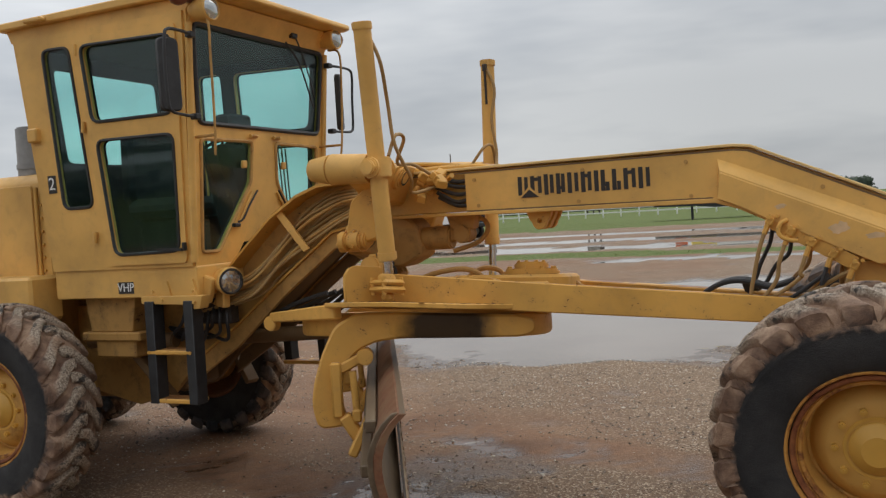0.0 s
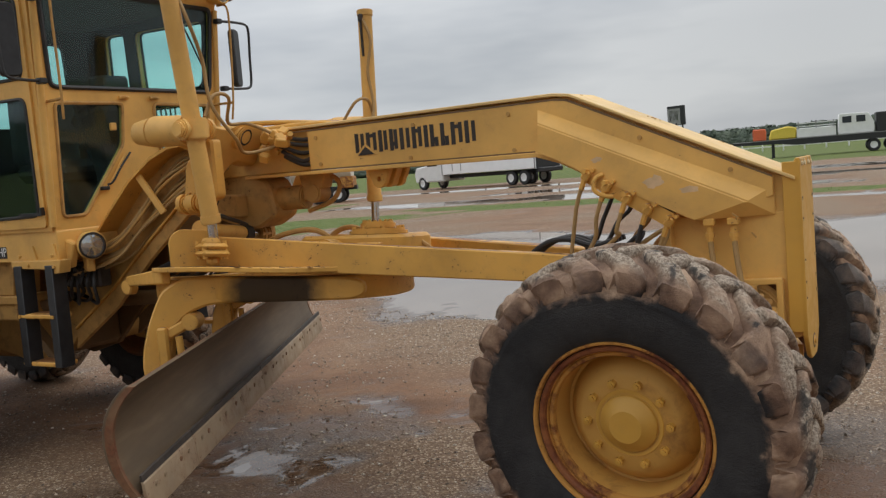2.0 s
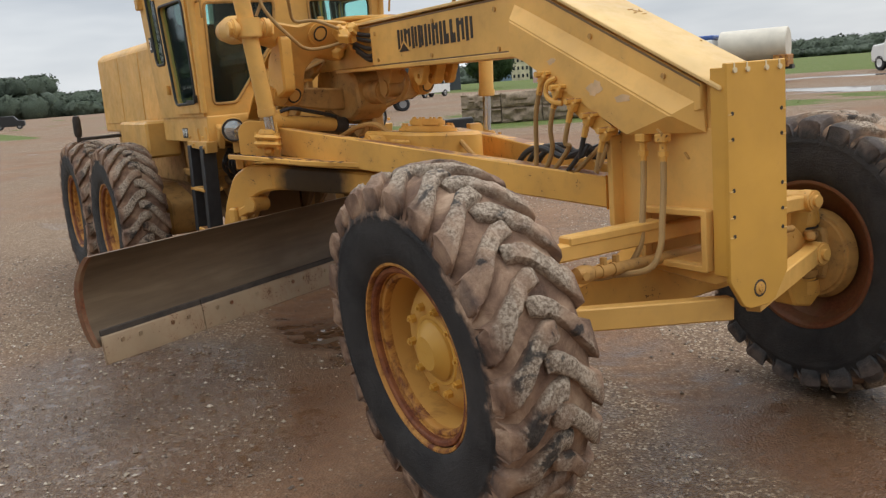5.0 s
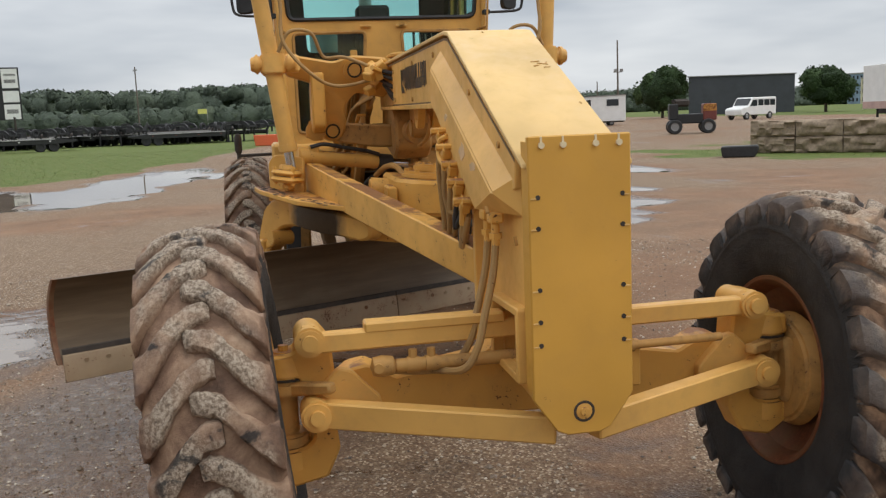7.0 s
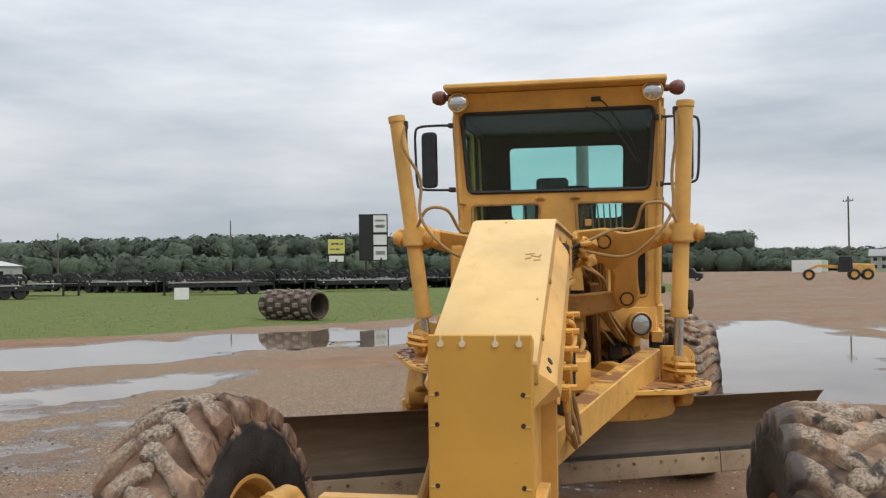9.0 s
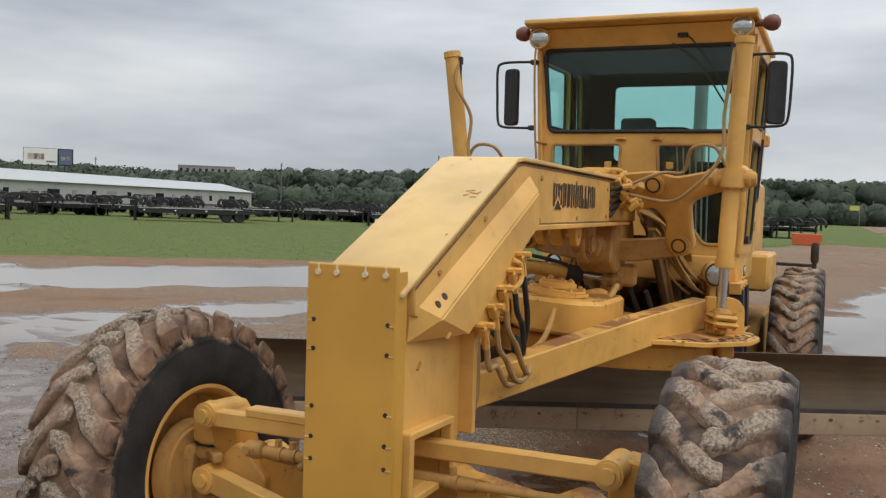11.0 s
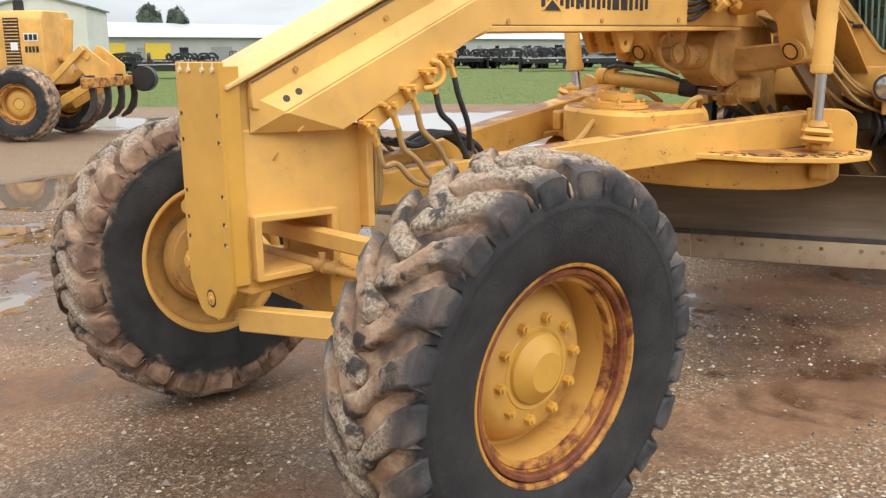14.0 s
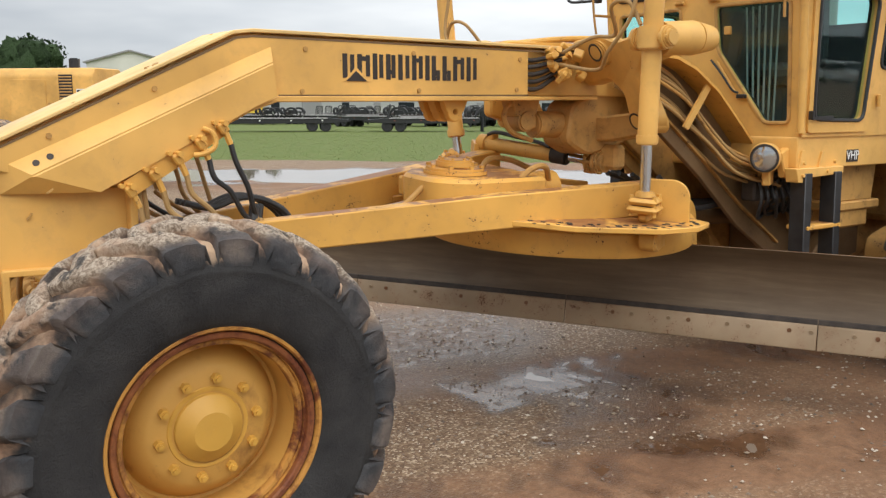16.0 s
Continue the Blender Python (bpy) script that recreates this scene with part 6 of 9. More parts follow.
for sd in (1, -1):
    bm = B()
    prism(bm, SIDE, -0.015, 0.015, holes=[WIN_STRIP, WIN_UP, WIN_LOW])
    wall = part("cab_side", lean_side(bm, sd), M_YELLOW, grader)
    bm = B()
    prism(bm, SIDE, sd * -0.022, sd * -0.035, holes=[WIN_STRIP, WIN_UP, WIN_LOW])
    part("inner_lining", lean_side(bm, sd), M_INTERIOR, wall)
    bm = B()
    prism(bm, rounded([(-4.47, 2.945), (-3.665, 2.925), (-3.745, 1.50), (-4.375, 1.50)], 0.03), sd * 0.013, sd * 0.030, holes=[WIN_UP, WIN_LOW], bevel=0.0)
    door = part("cab_door", lean_side(bm, sd), M_YELLOW, grader)
    for outline, owner in ((WIN_STRIP, wall), (WIN_UP, door), (WIN_LOW, door)):
        bm = B()
        prism(bm, outline, -0.004, 0.003)
        g = part("pane", lean_side(bm, sd), M_GLASS, owner, "green-tinted glass")
        g.visible_shadow = False
        part("window_seal", lean_side(seal(outline, "xz", sd * (0.016 if owner is wall else 0.031)), sd), M_BLACK, owner)
    bm = B()
    box(bm, (0.02, 0.03, 0.05), (-3.735, sd * 0.05, 1.60), bevel=0.004)
    box(bm, (0.20, 0.012, 0.018), (-3.86, sd * 0.045, 1.585), (0, 2, 0))
    part("door_latch", lean_side(bm, sd), M_BLACK, door)
    bm = B()
    for z in (2.83, 2.35, 1.65):
        rod(bm, (-4.47, sd * 0.03, z), (-4.46, sd * 0.03, z + 0.07), 0.014, seg=8)
    box(bm, (0.09, 0.05, 0.09), (-4.90, sd * 0.03, 2.37), bevel=0.01)
    pieces("hinge", lean_side(bm, sd), M_YELLOW, wall)
    # numeral on the rear post
    bm = B()
    box(bm, (0.07, 0.003, 0.115), (-4.80, sd * 0.0175, 2.045))
    pl_ = part("number_decal", lean_side(bm, sd), M_DECAL, wall, "small black decal with a white 2")
    words("numeral", "2", 0.115, pose(-4.80, sd * 0.7425, 2.045, 92.4, 0, 0 if sd < 0 else 180), M_WHITE, wall, "white numeral", 0.001)

bm = B()
front = [(-0.697, 1.475), (-0.32, 1.475), (-0.22, 1.60), (0.22, 1.60), (0.32, 1.475), (0.697, 1.475), (0.760, 2.99), (-0.760, 2.99)]
SCREEN = rounded([(-0.705, 2.925), (0.705, 2.925), (0.662, 2.340), (-0.662, 2.340)], 0.05)
LOWS = [rounded([(s * 0.640, 2.245), (s * 0.130, 2.25), (s * 0.145, 1.985), (s * 0.470, 1.555), (s * 0.635, 1.555)], 0.035) for s in (1, -1)]
prism(bm, front, -0.015, 0.015, "yz", holes=[SCREEN, *LOWS])
wall = part("cab_front", lean_front(bm), M_YELLOW, grader)
bm = B()
prism(bm, front, -0.035, -0.022, "yz", holes=[SCREEN, *LOWS])
part("inner_lining", lean_front(bm), M_INTERIOR, wall)
for outline, nm in ((SCREEN, "windscreen"), (LOWS[0], "pane"), (LOWS[1], "pane")):
    bm = B()
    prism(bm, outline, -0.004, 0.003, "yz")
    g = part(nm, lean_front(bm), M_GLASS, wall, "green-tinted glass")
    g.visible_shadow = False
    part("window_seal", lean_front(seal(outline, "yz", 0.017, 0.012 if nm == "pane" else 0.016)), M_BLACK if nm == "windscreen" else M_GRIMY, wall)
bm = B()
for sd in (1, -1):
    for y in (0.135, 0.12):
        rod(bm, (0.03, sd * y - 0.03, 2.285), (0.03, sd * y + 0.03, 2.285), 0.012, seg=8)
    rod(bm, (0.02, sd * 0.712, 1.50), (0.02, sd * 0.745, 2.92), 0.022, seg=12)
    box(bm, (0.02, 0.05, 0.05), (0.02, sd * 0.22, 2.10), bevel=0.006)
    rod(bm, (0.02, sd * 0.14, 1.92), (0.03, sd * 0.30, 1.70), 0.008, seg=8)
pieces("front_trim", lean_front(bm), M_YELLOW, wall)
bm = B()
for sd in (1, -1):
    hose(bm, [(0.03, sd * 0.30, 1.73), (0.05, sd * 0.27, 1.75), (0.05, sd * 0.20, 1.84), (0.05, sd * 0.12, 1.93)], 0.007)
    box(bm, (0.03, 0.06, 0.025), (0.04, sd * 0.33, 1.71), bevel=0.005)
pieces("lower_wiper", lean_front(bm), M_BLACK, wall)
bm = B()
hose(bm, [(0.06, 0.30, 2.985), (0.05, 0.36, 2.95), (0.045, 0.52, 2.72), (0.04, 0.58, 2.60)], 0.005)
hose(bm, [(0.045, 0.22, 2.94), (0.04, 0.40, 2.80), (0.035, 0.585, 2.52)], 0.006)
box(bm, (0.04, 0.07, 0.03), (0.055, 0.29, 2.99), bevel=0.006)
part("wiper", lean_front(bm), M_BLACK, wall)
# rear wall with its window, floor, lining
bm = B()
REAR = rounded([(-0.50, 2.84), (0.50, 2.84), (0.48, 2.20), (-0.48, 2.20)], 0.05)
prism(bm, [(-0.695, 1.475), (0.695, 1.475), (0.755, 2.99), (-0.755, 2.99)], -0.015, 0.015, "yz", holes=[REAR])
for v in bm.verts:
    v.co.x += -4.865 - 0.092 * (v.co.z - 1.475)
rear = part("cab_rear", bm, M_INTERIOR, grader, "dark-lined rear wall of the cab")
bm = B()
prism(bm, REAR, -0.003, 0.003, "yz")
for v in bm.verts:
    v.co.x += -4.865 - 0.092 * (v.co.z - 1.475)
g = part("pane", bm, M_GLASS, rear, "green-tinted glass")
g.visible_shadow = False
bm = B()
box(bm, (1.14, 1.30, 0.02), (-4.29, 0, 1.49))
part("cab_floor", bm, M_INTERIOR, grader)
bm = B()
prism(bm, [(-5.17, 3.075), (-5.16, 3.108), (-5.08, 3.114), (-3.43, 3.126), (-3.385, 3.116), (-3.380, 3.082), (-3.43, 3.072), (-5.10, 3.066)], -0.805, 0.785, bevel=0.008)
roof = part("cab_roof", bm, M_YELLOW, grader)
bm = B()
prism(bm, [(-5.06, 2.985), (-3.605, 2.985), (-3.520, 3.072), (-5.10, 3.072)], -0.755, 0.755, bevel=0.006)
part("roof_skirt", bm, M_YELLOW, roof)
bm = B()
prism(bm, [(-3.610, 2.93), (-3.595, 2.93), (-3.510, 3.062), (-3.525, 3.070)], -0.745, 0.745)
part("roof_visor", bm, M_YELLOW, roof)
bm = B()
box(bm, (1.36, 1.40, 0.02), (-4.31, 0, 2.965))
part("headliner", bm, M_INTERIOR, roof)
bm = B()
box(bm, (0.16, 0.05, 0.03), (-4.75, -0.83, 3.085), bevel=0.008)
part("roof_bracket", bm, M_YELLOW, roof)
for sd, y, z in ((-1, -0.708, 2.990), (1, 0.690, 3.015)):
    bm = B()
    spin(bm, [(0.0, -3.60), (0.045, -3.59), (0.066, -3.54), (0.073, -3.47), (0.076, -3.45), (0.070, -3.44), (0.064, -3.446)], (0, y, z), "x", 28)
    lamp = part("work_lamp", bm, M_YELLOW, roof, "round work lamp under the roof edge")
    bm = B()
    spin(bm, [(0.066, -3.447), (0.05, -3.436), (0.025, -3.430), (0.0, -3.428)], (0, y, z), "x", 28)
    part("lens", bm, M_LENS, lamp, "clear ribbed lens")
    bm = B()
    spin(bm, [(0.0, -0.055), (0.035, -0.05), (0.052, -0.02), (0.056, 0.01), (0.046, 0.038), (0.022, 0.054), (0.0, 0.057)], (-3.56, sd * 0.865, 3.05), "y", 20)
    rod(bm, (-3.56, sd * 0.75, 3.05), (-3.56, sd * 0.83, 3.05), 0.025, seg=12)
    part("marker_lamp", bm, M_RED, roof, "dull red marker lamp")
for sd, y, z in ((-1, -0.535, 1.372), (1, 0.557, 1.362)):
    # turned outwards on its bracket
    turn = Matrix.Translation((-3.62, y, z)) @ pose(0, 0, 0, 0, 4, sd * 24) @ Matrix.Translation((3.62, -y, -z))
    bm = B()
    spin(bm, [(0.0, -3.70), (0.05, -3.69), (0.078, -3.64), (0.086, -3.57), (0.089, -3.555), (0.083, -3.545), (0.078, -3.551)], (0, y, z), "x", 32)
    box(bm, (0.10, 0.05, 0.14), (-3.66, y, z - 0.10), bevel=0.008)
    bm.transform(turn)
    lamp = part("headlamp", bm, M_YELLOW, grader, "round yellow headlamp")
    bm = B()
    spin(bm, [(0.070, -3.547), (0.05, -3.542), (0.03, -3.538), (0.0, -3.536)], (0, y, z), "x", 32)
    bm.transform(turn)
    part("lens", bm, M_LENS, lamp, "clear ribbed lens")
    bm = B()
    spin(bm, [(0.082, -3.549), (0.080, -3.540), (0.070, -3.538), (0.068, -3.546)], (0, y, z), "x", 32)
    bm.transform(turn)
    part("lens_ring", bm, M_SOOT, lamp, "dark lens ring")
    # mirrors on tubular arms
    bm = B()
    hose(bm, [(-3.46, sd * 0.74, 2.84), (-3.44, sd * 0.86, 2.84), (-3.43, sd * 0.97, 2.83), (-3.43, sd * 1.0, 2.78), (-3.44, sd * 1.0, 2.60), (-3.44, sd * 0.99, 2.42), (-3.44, sd * 0.96, 2.37), (-3.45, sd * 0.86, 2.36), (-3.47, sd * 0.73, 2.36)], 0.0095)
    for z_ in (2.36, 2.84):
        box(bm, (0.05, 0.05, 0.035), (-3.47, sd * 0.73, z_), bevel=0.006)
    bm.transform(Matrix.Translation((-0.09, sd * 0.025 - 0.02, 0)))
    mir = part("mirror_arm", bm, M_BLACK, grader, "black tubular mirror arm")
    bm = B()
    prism(bm, rounded([(sd * 0.835, 2.38), (sd * 0.96, 2.38), (sd * 0.965, 2.80), (sd * 0.84, 2.80)], 0.04), -3.52, -3.475, "yz", bevel=0.008)
    bm.transform(Matrix.Translation((-3.59, sd * 0.93 - 0.02, 0)) @ Matrix.Rotation(radians(sd * 24), 4, "Z") @ Matrix.Translation((3.5, -sd * 0.9, 0)))
    part("mirror_head", bm, M_BLACK, mir, "black mirror shell")
    bm = B()
    hose(bm, [(-3.55, sd * 0.735, 2.95), (-3.46, sd * 0.735, 2.92), (-3.455, sd * 0.735, 2.7), (-3.47, sd * 0.72, 2.30), (-3.49, sd * 0.71, 2.13)], 0.008)
    rod(bm, (-3.66, sd * 0.69, 2.25), (-3.475, sd * 0.715, 2.25), 0.009, seg=8)
    part("grab_rail", bm, M_GRIMY, grader)
# seat, console and levers
bm = B()
box(bm, (0.50, 0.52, 0.14), (-4.42, 0, 1.86), bevel=0.05)
prism(bm, rounded([(-0.26, 1.88), (0.26, 1.88), (0.24, 2.46), (-0.24, 2.46)], 0.1), -4.70, -4.58, "yz", bevel=0.03)
box(bm, (0.36, 0.36, 0.32), (-4.45, 0, 1.64), bevel=0.03)
part("driver_seat", bm, M_SEAT, grader, "dark padded driver's seat")
bm = B()
box(bm, (0.22, 0.30, 0.75), (-3.90, 0, 1.88), (0, -12, 0), bevel=0.04)
console = part("control_console", bm, M_INTERIOR, grader)
for k in range(6):
    bm = B()
    rod(bm, (-3.86, -0.25 + 0.1 * k, 1.9), (-3.96, -0.27 + 0.108 * k, 2.32), 0.010, seg=8)
    part("control_lever", bm, M_INTERIOR, console)
bm = B()
box(bm, (0.14, 0.24, 0.10), (-3.85, -0.05, 2.40), bevel=0.02)
part("gauge_panel", bm, M_INTERIOR, console)
bm = B()
spin(bm, [(0.17, -0.012), (0.185, 0.0), (0.17, 0.012), (0.158, 0.0), (0.17, -0.012)], (0, 0, 0), "z", 28)
for a in (0, 120, 240):
    rod(bm, (0, 0, 0), (0.17 * math.cos(radians(a)), 0.17 * math.sin(radians(a)), 0), 0.010, seg=8)
bm.transform(pose(-4.05, 0, 2.22, 0, -28, 0))
part("steering_wheel", bm, M_INTERIOR, grader)
for k in range(6):
    bm = B()
    rod(bm, (-3.78, 0.30 + 0.035 * k, 1.55), (-3.80, 0.24 + 0.045 * k, 2.24), 0.006, seg=6)
    part("lever_rod", bm, M_GREYPAINT, grader)

# ---- ladders and front step brackets ----
for sd in (1, -1):
    bm = B()
    prism(bm, [(-4.12, 1.30), (-3.64, 1.30), (-3.66, 1.22), (-3.74, 1.215), (-3.80, 1.245), (-4.12, 1.255)], sd * 0.66, sd * 0.74, bevel=0.004)
    box(bm, (0.10, 0.05, 0.16), (-3.70, sd * 0.62, 1.33), (0, 20, 0), bevel=0.008)
    for x, z in ((-3.95, 1.275), (-3.70, 1.26), (-3.71, 1.33), (-4.02, 1.33)):
        bolt(bm, (x, sd * 0.74, z), (0, sd, 0), 0.011, 0.012)
    prism(bm, [(-3.98, 1.29), (-3.90, 1.29), (-3.93, 1.39), (-3.96, 1.39)], sd * 0.698, sd * 0.712)
    prism(bm, [(-3.80, 1.29), (-3.70, 1.29), (-3.73, 1.40), (-3.76, 1.40)], sd * 0.698, sd * 0.712)
    lad = part("ladder", bm, M_YELLOW, grader, "hanging ladder with black rubber straps")
    for x in (-4.05, -3.745):
        bm = B()
        prism(bm, [(x - 0.035, 1.27), (x + 0.035, 1.27), (x + 0.045, 0.64), (x - 0.02, 0.64)], sd * 0.655, sd * 0.755, bevel=0.004)
        for v in bm.verts:
            v.co.y += sd * 0.03 * (1.27 - v.co.z)
        part("strap", bm, M_BLACK, lad, "black rubber strap")
    for z in (0.955, 0.655):
        bm = B()
        box(bm, (0.34, 0.13, 0.028), (-3.895, sd * 0.70, z), bevel=0.006)
        for x in (-4.06, -3.74):
            bolt(bm, (x, sd * 0.76, z), (0, sd, 0), 0.012, 0.012)
        part("step", bm, M_OCHRE, lad, "worn yellow step")
    bm = B()
    box(bm, (0.125, 0.004, 0.074), (-4.27, sd * 0.702, 1.355))
    sign = part("nameplate", bm, M_DECAL, grader, "black plate lettered VHP in white")
    words("lettering", "VHP", 0.078, pose(-4.27, sd * 0.705, 1.355, 90, 0, 0 if sd < 0 else 180), M_WHITE, sign, "white letters VHP", 0.001, 0.95)

# ---- engine hood, decks and tandems ----
bm = B()
prism(bm, rounded([(-0.55, 1.33), (0.55, 1.33), (0.55, 2.09), (0.48, 2.15), (-0.48, 2.15), (-0.55, 2.09)], 0.03), -7.9, -5.06, "yz", bevel=0.012)
hood = part("engine_hood", bm, M_YELLOW, grader)
for sd in (1, -1):
    for x0 in (-5.20, -6.05, -6.90):
        bm = B()
        prism(bm, rounded([(x0 - 0.82, 1.42), (x0, 1.42), (x0, 2.07), (x0 - 0.82, 2.07)], 0.03), sd * 0.55, sd * 0.563, bevel=0.004)
        part("hood_door", bm, M_YELLOW, hood)
    bm = B()
    rod(bm, (-5.155, sd * 0.565, 1.45), (-5.155, sd * 0.565, 2.05), 0.012, seg=8)
    for k in range(7):
        bolt(bm, (-5.125, sd * 0.553, 1.48 + 0.09 * k), (0, sd, 0), 0.010, 0.010)
    part("hood_hinge", bm, M_OCHRE, hood)
    bm = B()
    box(bm, (0.95, 0.27, 0.30), (-5.45, sd * 0.69, 1.30), bevel=0.02)
    part("side_deck", bm, M_YELLOW, grader)
    bm = B()
    prism(bm, rounded([(-6.75, 0.52), (-4.75, 0.52), (-4.72, 0.80), (-5.2, 0.92), (-6.3, 0.92), (-6.78, 0.80)], 0.08), sd * 0.55, sd * 0.78, bevel=0.02)
    part("tandem_case", bm, M_GRIMY, grader)
    bm = B()
    rod(bm, (-6.20, sd * 1.14, 1.30), (-6.20, sd * 1.14, 1.36), 0.02, seg=10)
    spin(bm, [(0.0, 1.34), (0.028, 1.35), (0.036, 1.38), (0.036, 1.50), (0.026, 1.535), (0.0, 1.54)], (-6.20, sd * 1.14, 0), "z", 16)
    beam(bm, (-6.20, sd * 0.62, 1.33), (-6.20, sd * 1.15, 1.325), 0.04, 0.03)
    part("tail_lamp", bm, M_SOOT, grader)
bm = B()
rod(bm, (-5.42, -0.30, 2.13), (-5.42, -0.30, 2.50), 0.13, seg=28, bevel=0.01)
rod(bm, (-5.42, -0.30, 2.20), (-5.42, -0.30, 2.235), 0.137, seg=28)
part("air_cleaner", bm, M_GREYPAINT, hood, "grey ribbed air cleaner drum")
bm = B()
rod(bm, (-5.75, 0.12, 2.13), (-5.75, 0.12, 2.95), 0.06, seg=20)
part("exhaust_stack", bm, M_GREYPAINT, hood, "dull grey exhaust stack")
bm = B()
rod(bm, (-6.5, 0, 0.70), (-5.0, 0, 0.72), 0.22, seg=20)
box(bm, (2.6, 0.9, 0.5), (-6.55, 0, 1.10), bevel=0.05)
part("powertrain", bm, M_GRIMY, grader)

# ---- hoses between the boom head and the drawbar ----
# how each hose of the left side hangs below its fitting: two black ones drop straight, three sag in loops
HANG = [[(-0.55, 0.225, 1.32), (-0.58, 0.205, 1.23), (-0.62, 0.165, 1.16)], [(-0.47, 0.23, 1.31), (-0.53, 0.22, 1.21), (-0.60, 0.19, 1.16)],
        [(-0.38, 0.24, 1.24), (-0.43, 0.25, 1.16), (-0.50, 0.25, 1.115), (-0.58, 0.23, 1.13), (-0.62, 0.19, 1.18)],
        [(-0.27, 0.24, 1.20), (-0.34, 0.25, 1.12), (-0.45, 0.25, 1.10), (-0.54, 0.24, 1.13), (-0.60, 0.19, 1.19)],
        [(-0.18, 0.235, 1.19), (-0.25, 0.245, 1.12), (-0.34, 0.24, 1.10), (-0.45, 0.20, 1.13)]]
rnd = random.Random(11)
for sd in (1, -1):
    bm = B()
    prism(bm, [(-0.47, 1.585), (-0.44, 1.60), (-0.05, 1.365), (-0.06, 1.33), (-0.10, 1.315), (-0.47, 1.535)], sd * 0.165, sd * 0.205)
    for k in range(5):
        t = k / 4
        x, z = -0.45 + 0.38 * t, 1.575 - 0.235 * t
        box(bm, (0.038, 0.036, 0.045), (x, sd * 0.222, z - 0.01), (0, 32, 0), bevel=0.006)
        rod(bm, (x, sd * 0.225, z), (x - 0.03, sd * 0.225, z - 0.075), 0.0135, seg=6)
        rod(bm, (x, sd * 0.20, z + 0.01), (x, sd * 0.262, z + 0.01), 0.013, seg=6)
        rod(bm, (x + 0.035, sd * 0.205, z + 0.012), (x + 0.035, sd * 0.238, z + 0.012), 0.010, seg=6)
    part("hose_block", bm, M_OCHRE, grader)
    for k in range(5):
        t = k / 4
        x, z = -0.45 + 0.38 * t, 1.575 - 0.235 * t
        bm = B()
        dark = k in (0, 1) if sd > 0 else k == 3
        if sd > 0:
            end = HANG[k]
            hose(bm, [(x - 0.03, 0.225, z - 0.07), (x - 0.05, 0.23, z - 0.15)] + end, 0.0115)
        else:
            hose(bm, [(x - 0.03, -0.225, z - 0.07), (x - 0.06, -0.225, z - 0.16), (x - 0.10 + 0.02 * k, -0.205, 1.25 + 0.012 * k), (-0.58 + 0.06 * k, -0.195 + 0.008 * k, 1.155 + 0.010 * (k % 3)),
                      (-0.70 + 0.03 * k, -0.15 + 0.02 * k, 1.115), (-0.82, -0.08 + 0.02 * k, 1.06)], 0.0105)
        part("drawbar_hose", bm, M_RUBBERHOSE if dark else M_HOSE, grader)
for sd in (1, -1):
    bm = B()
    hose(bm, [(-0.37, sd * 0.215, 1.565), (-0.40, sd * 0.235, 1.55), (-0.412, sd * 0.24, 1.515), (-0.40, sd * 0.24, 1.485), (-0.36, sd * 0.235, 1.465), (-0.325, sd * 0.225, 1.46)], 0.011)
    part("hose_elbow", bm, M_OCHRE, grader)
bm = B()
hose(bm, [(-0.62, 0.17, 1.16), (-0.78, 0.13, 1.13), (-0.98, 0.09, 1.12), (-1.22, 0.07, 1.125), (-1.42, 0.05, 1.17), (-1.56, 0.04, 1.26)], 0.014)
hose(bm, [(-2.02, 0.18, 1.24), (-2.10, 0.22, 1.33), (-2.22, 0.20, 1.34), (-2.32, 0.12, 1.26)], 0.016)
hose(bm, [(-2.0, -0.10, 1.24), (-2.12, -0.16, 1.36), (-2.3, -0.2, 1.36), (-2.5, -0.24, 1.30)], 0.016)
hose(bm, [(-2.20, 0.02, 1.62), (-2.12, 0.03, 1.66), (-2.08, 0.03, 1.60), (-2.14, 0.02, 1.52), (-2.3, 0.0, 1.47)], 0.014)
pieces("drawbar_hose", bm, M_GRIMY, grader)
bm = B()
for k in range(3):
    hose(bm, [(-0.36, -0.10 + 0.05 * k, 1.25), (-0.48, -0.11 + 0.05 * k, 1.22), (-0.60, -0.12 + 0.06 * k, 1.255), (-0.70, -0.12 + 0.06 * k, 1.25), (-0.80, -0.11 + 0.06 * k, 1.20), (-0.86, -0.09 + 0.05 * k, 1.13)], 0.014)
for k in range(2):
    rod(bm, (-0.57 - 0.03 * k, 0.205 - 0.03 * k, 1.13), (-0.60 - 0.03 * k, 0.17 - 0.02 * k, 1.24), 0.022, seg=10, bevel=0.003)
pieces("black_hose", bm, M_RUBBERHOSE, grader)
bm = B()
for k in range(2):
    x = 0.10 + 0.105 * k
    hose(bm, [(x, -0.185, 1.24), (x + 0.012, -0.20, 1.14), (x + 0.035, -0.235, 1.02), (x + 0.05, -0.265, 0.92), (x + 0.03, -0.31, 0.845), (0.13, -0.40, 0.822), (0.14, -0.50, 0.832), (0.16, -0.58, 0.85)], 0.0125)
pieces("axle_hose", bm, M_HOSE, grader)
bm = B()
for k in range(2):
    hose(bm, [(-0.115 - 0.02 * k, 0.17, 1.33), (-0.125 - 0.02 * k, 0.175, 1.2), (-0.12 - 0.02 * k, 0.17, 1.05), (-0.10 - 0.02 * k, 0.10, 0.95)], 0.011)
pieces("head_pipe", bm, M_HOSE, grader)

# ---- the yard and what stands round it ----
def heading(ob, x, y, deg, z=0.0):
    ob.matrix_world = pose(x, y, z, 0, 0, deg)
    return ob


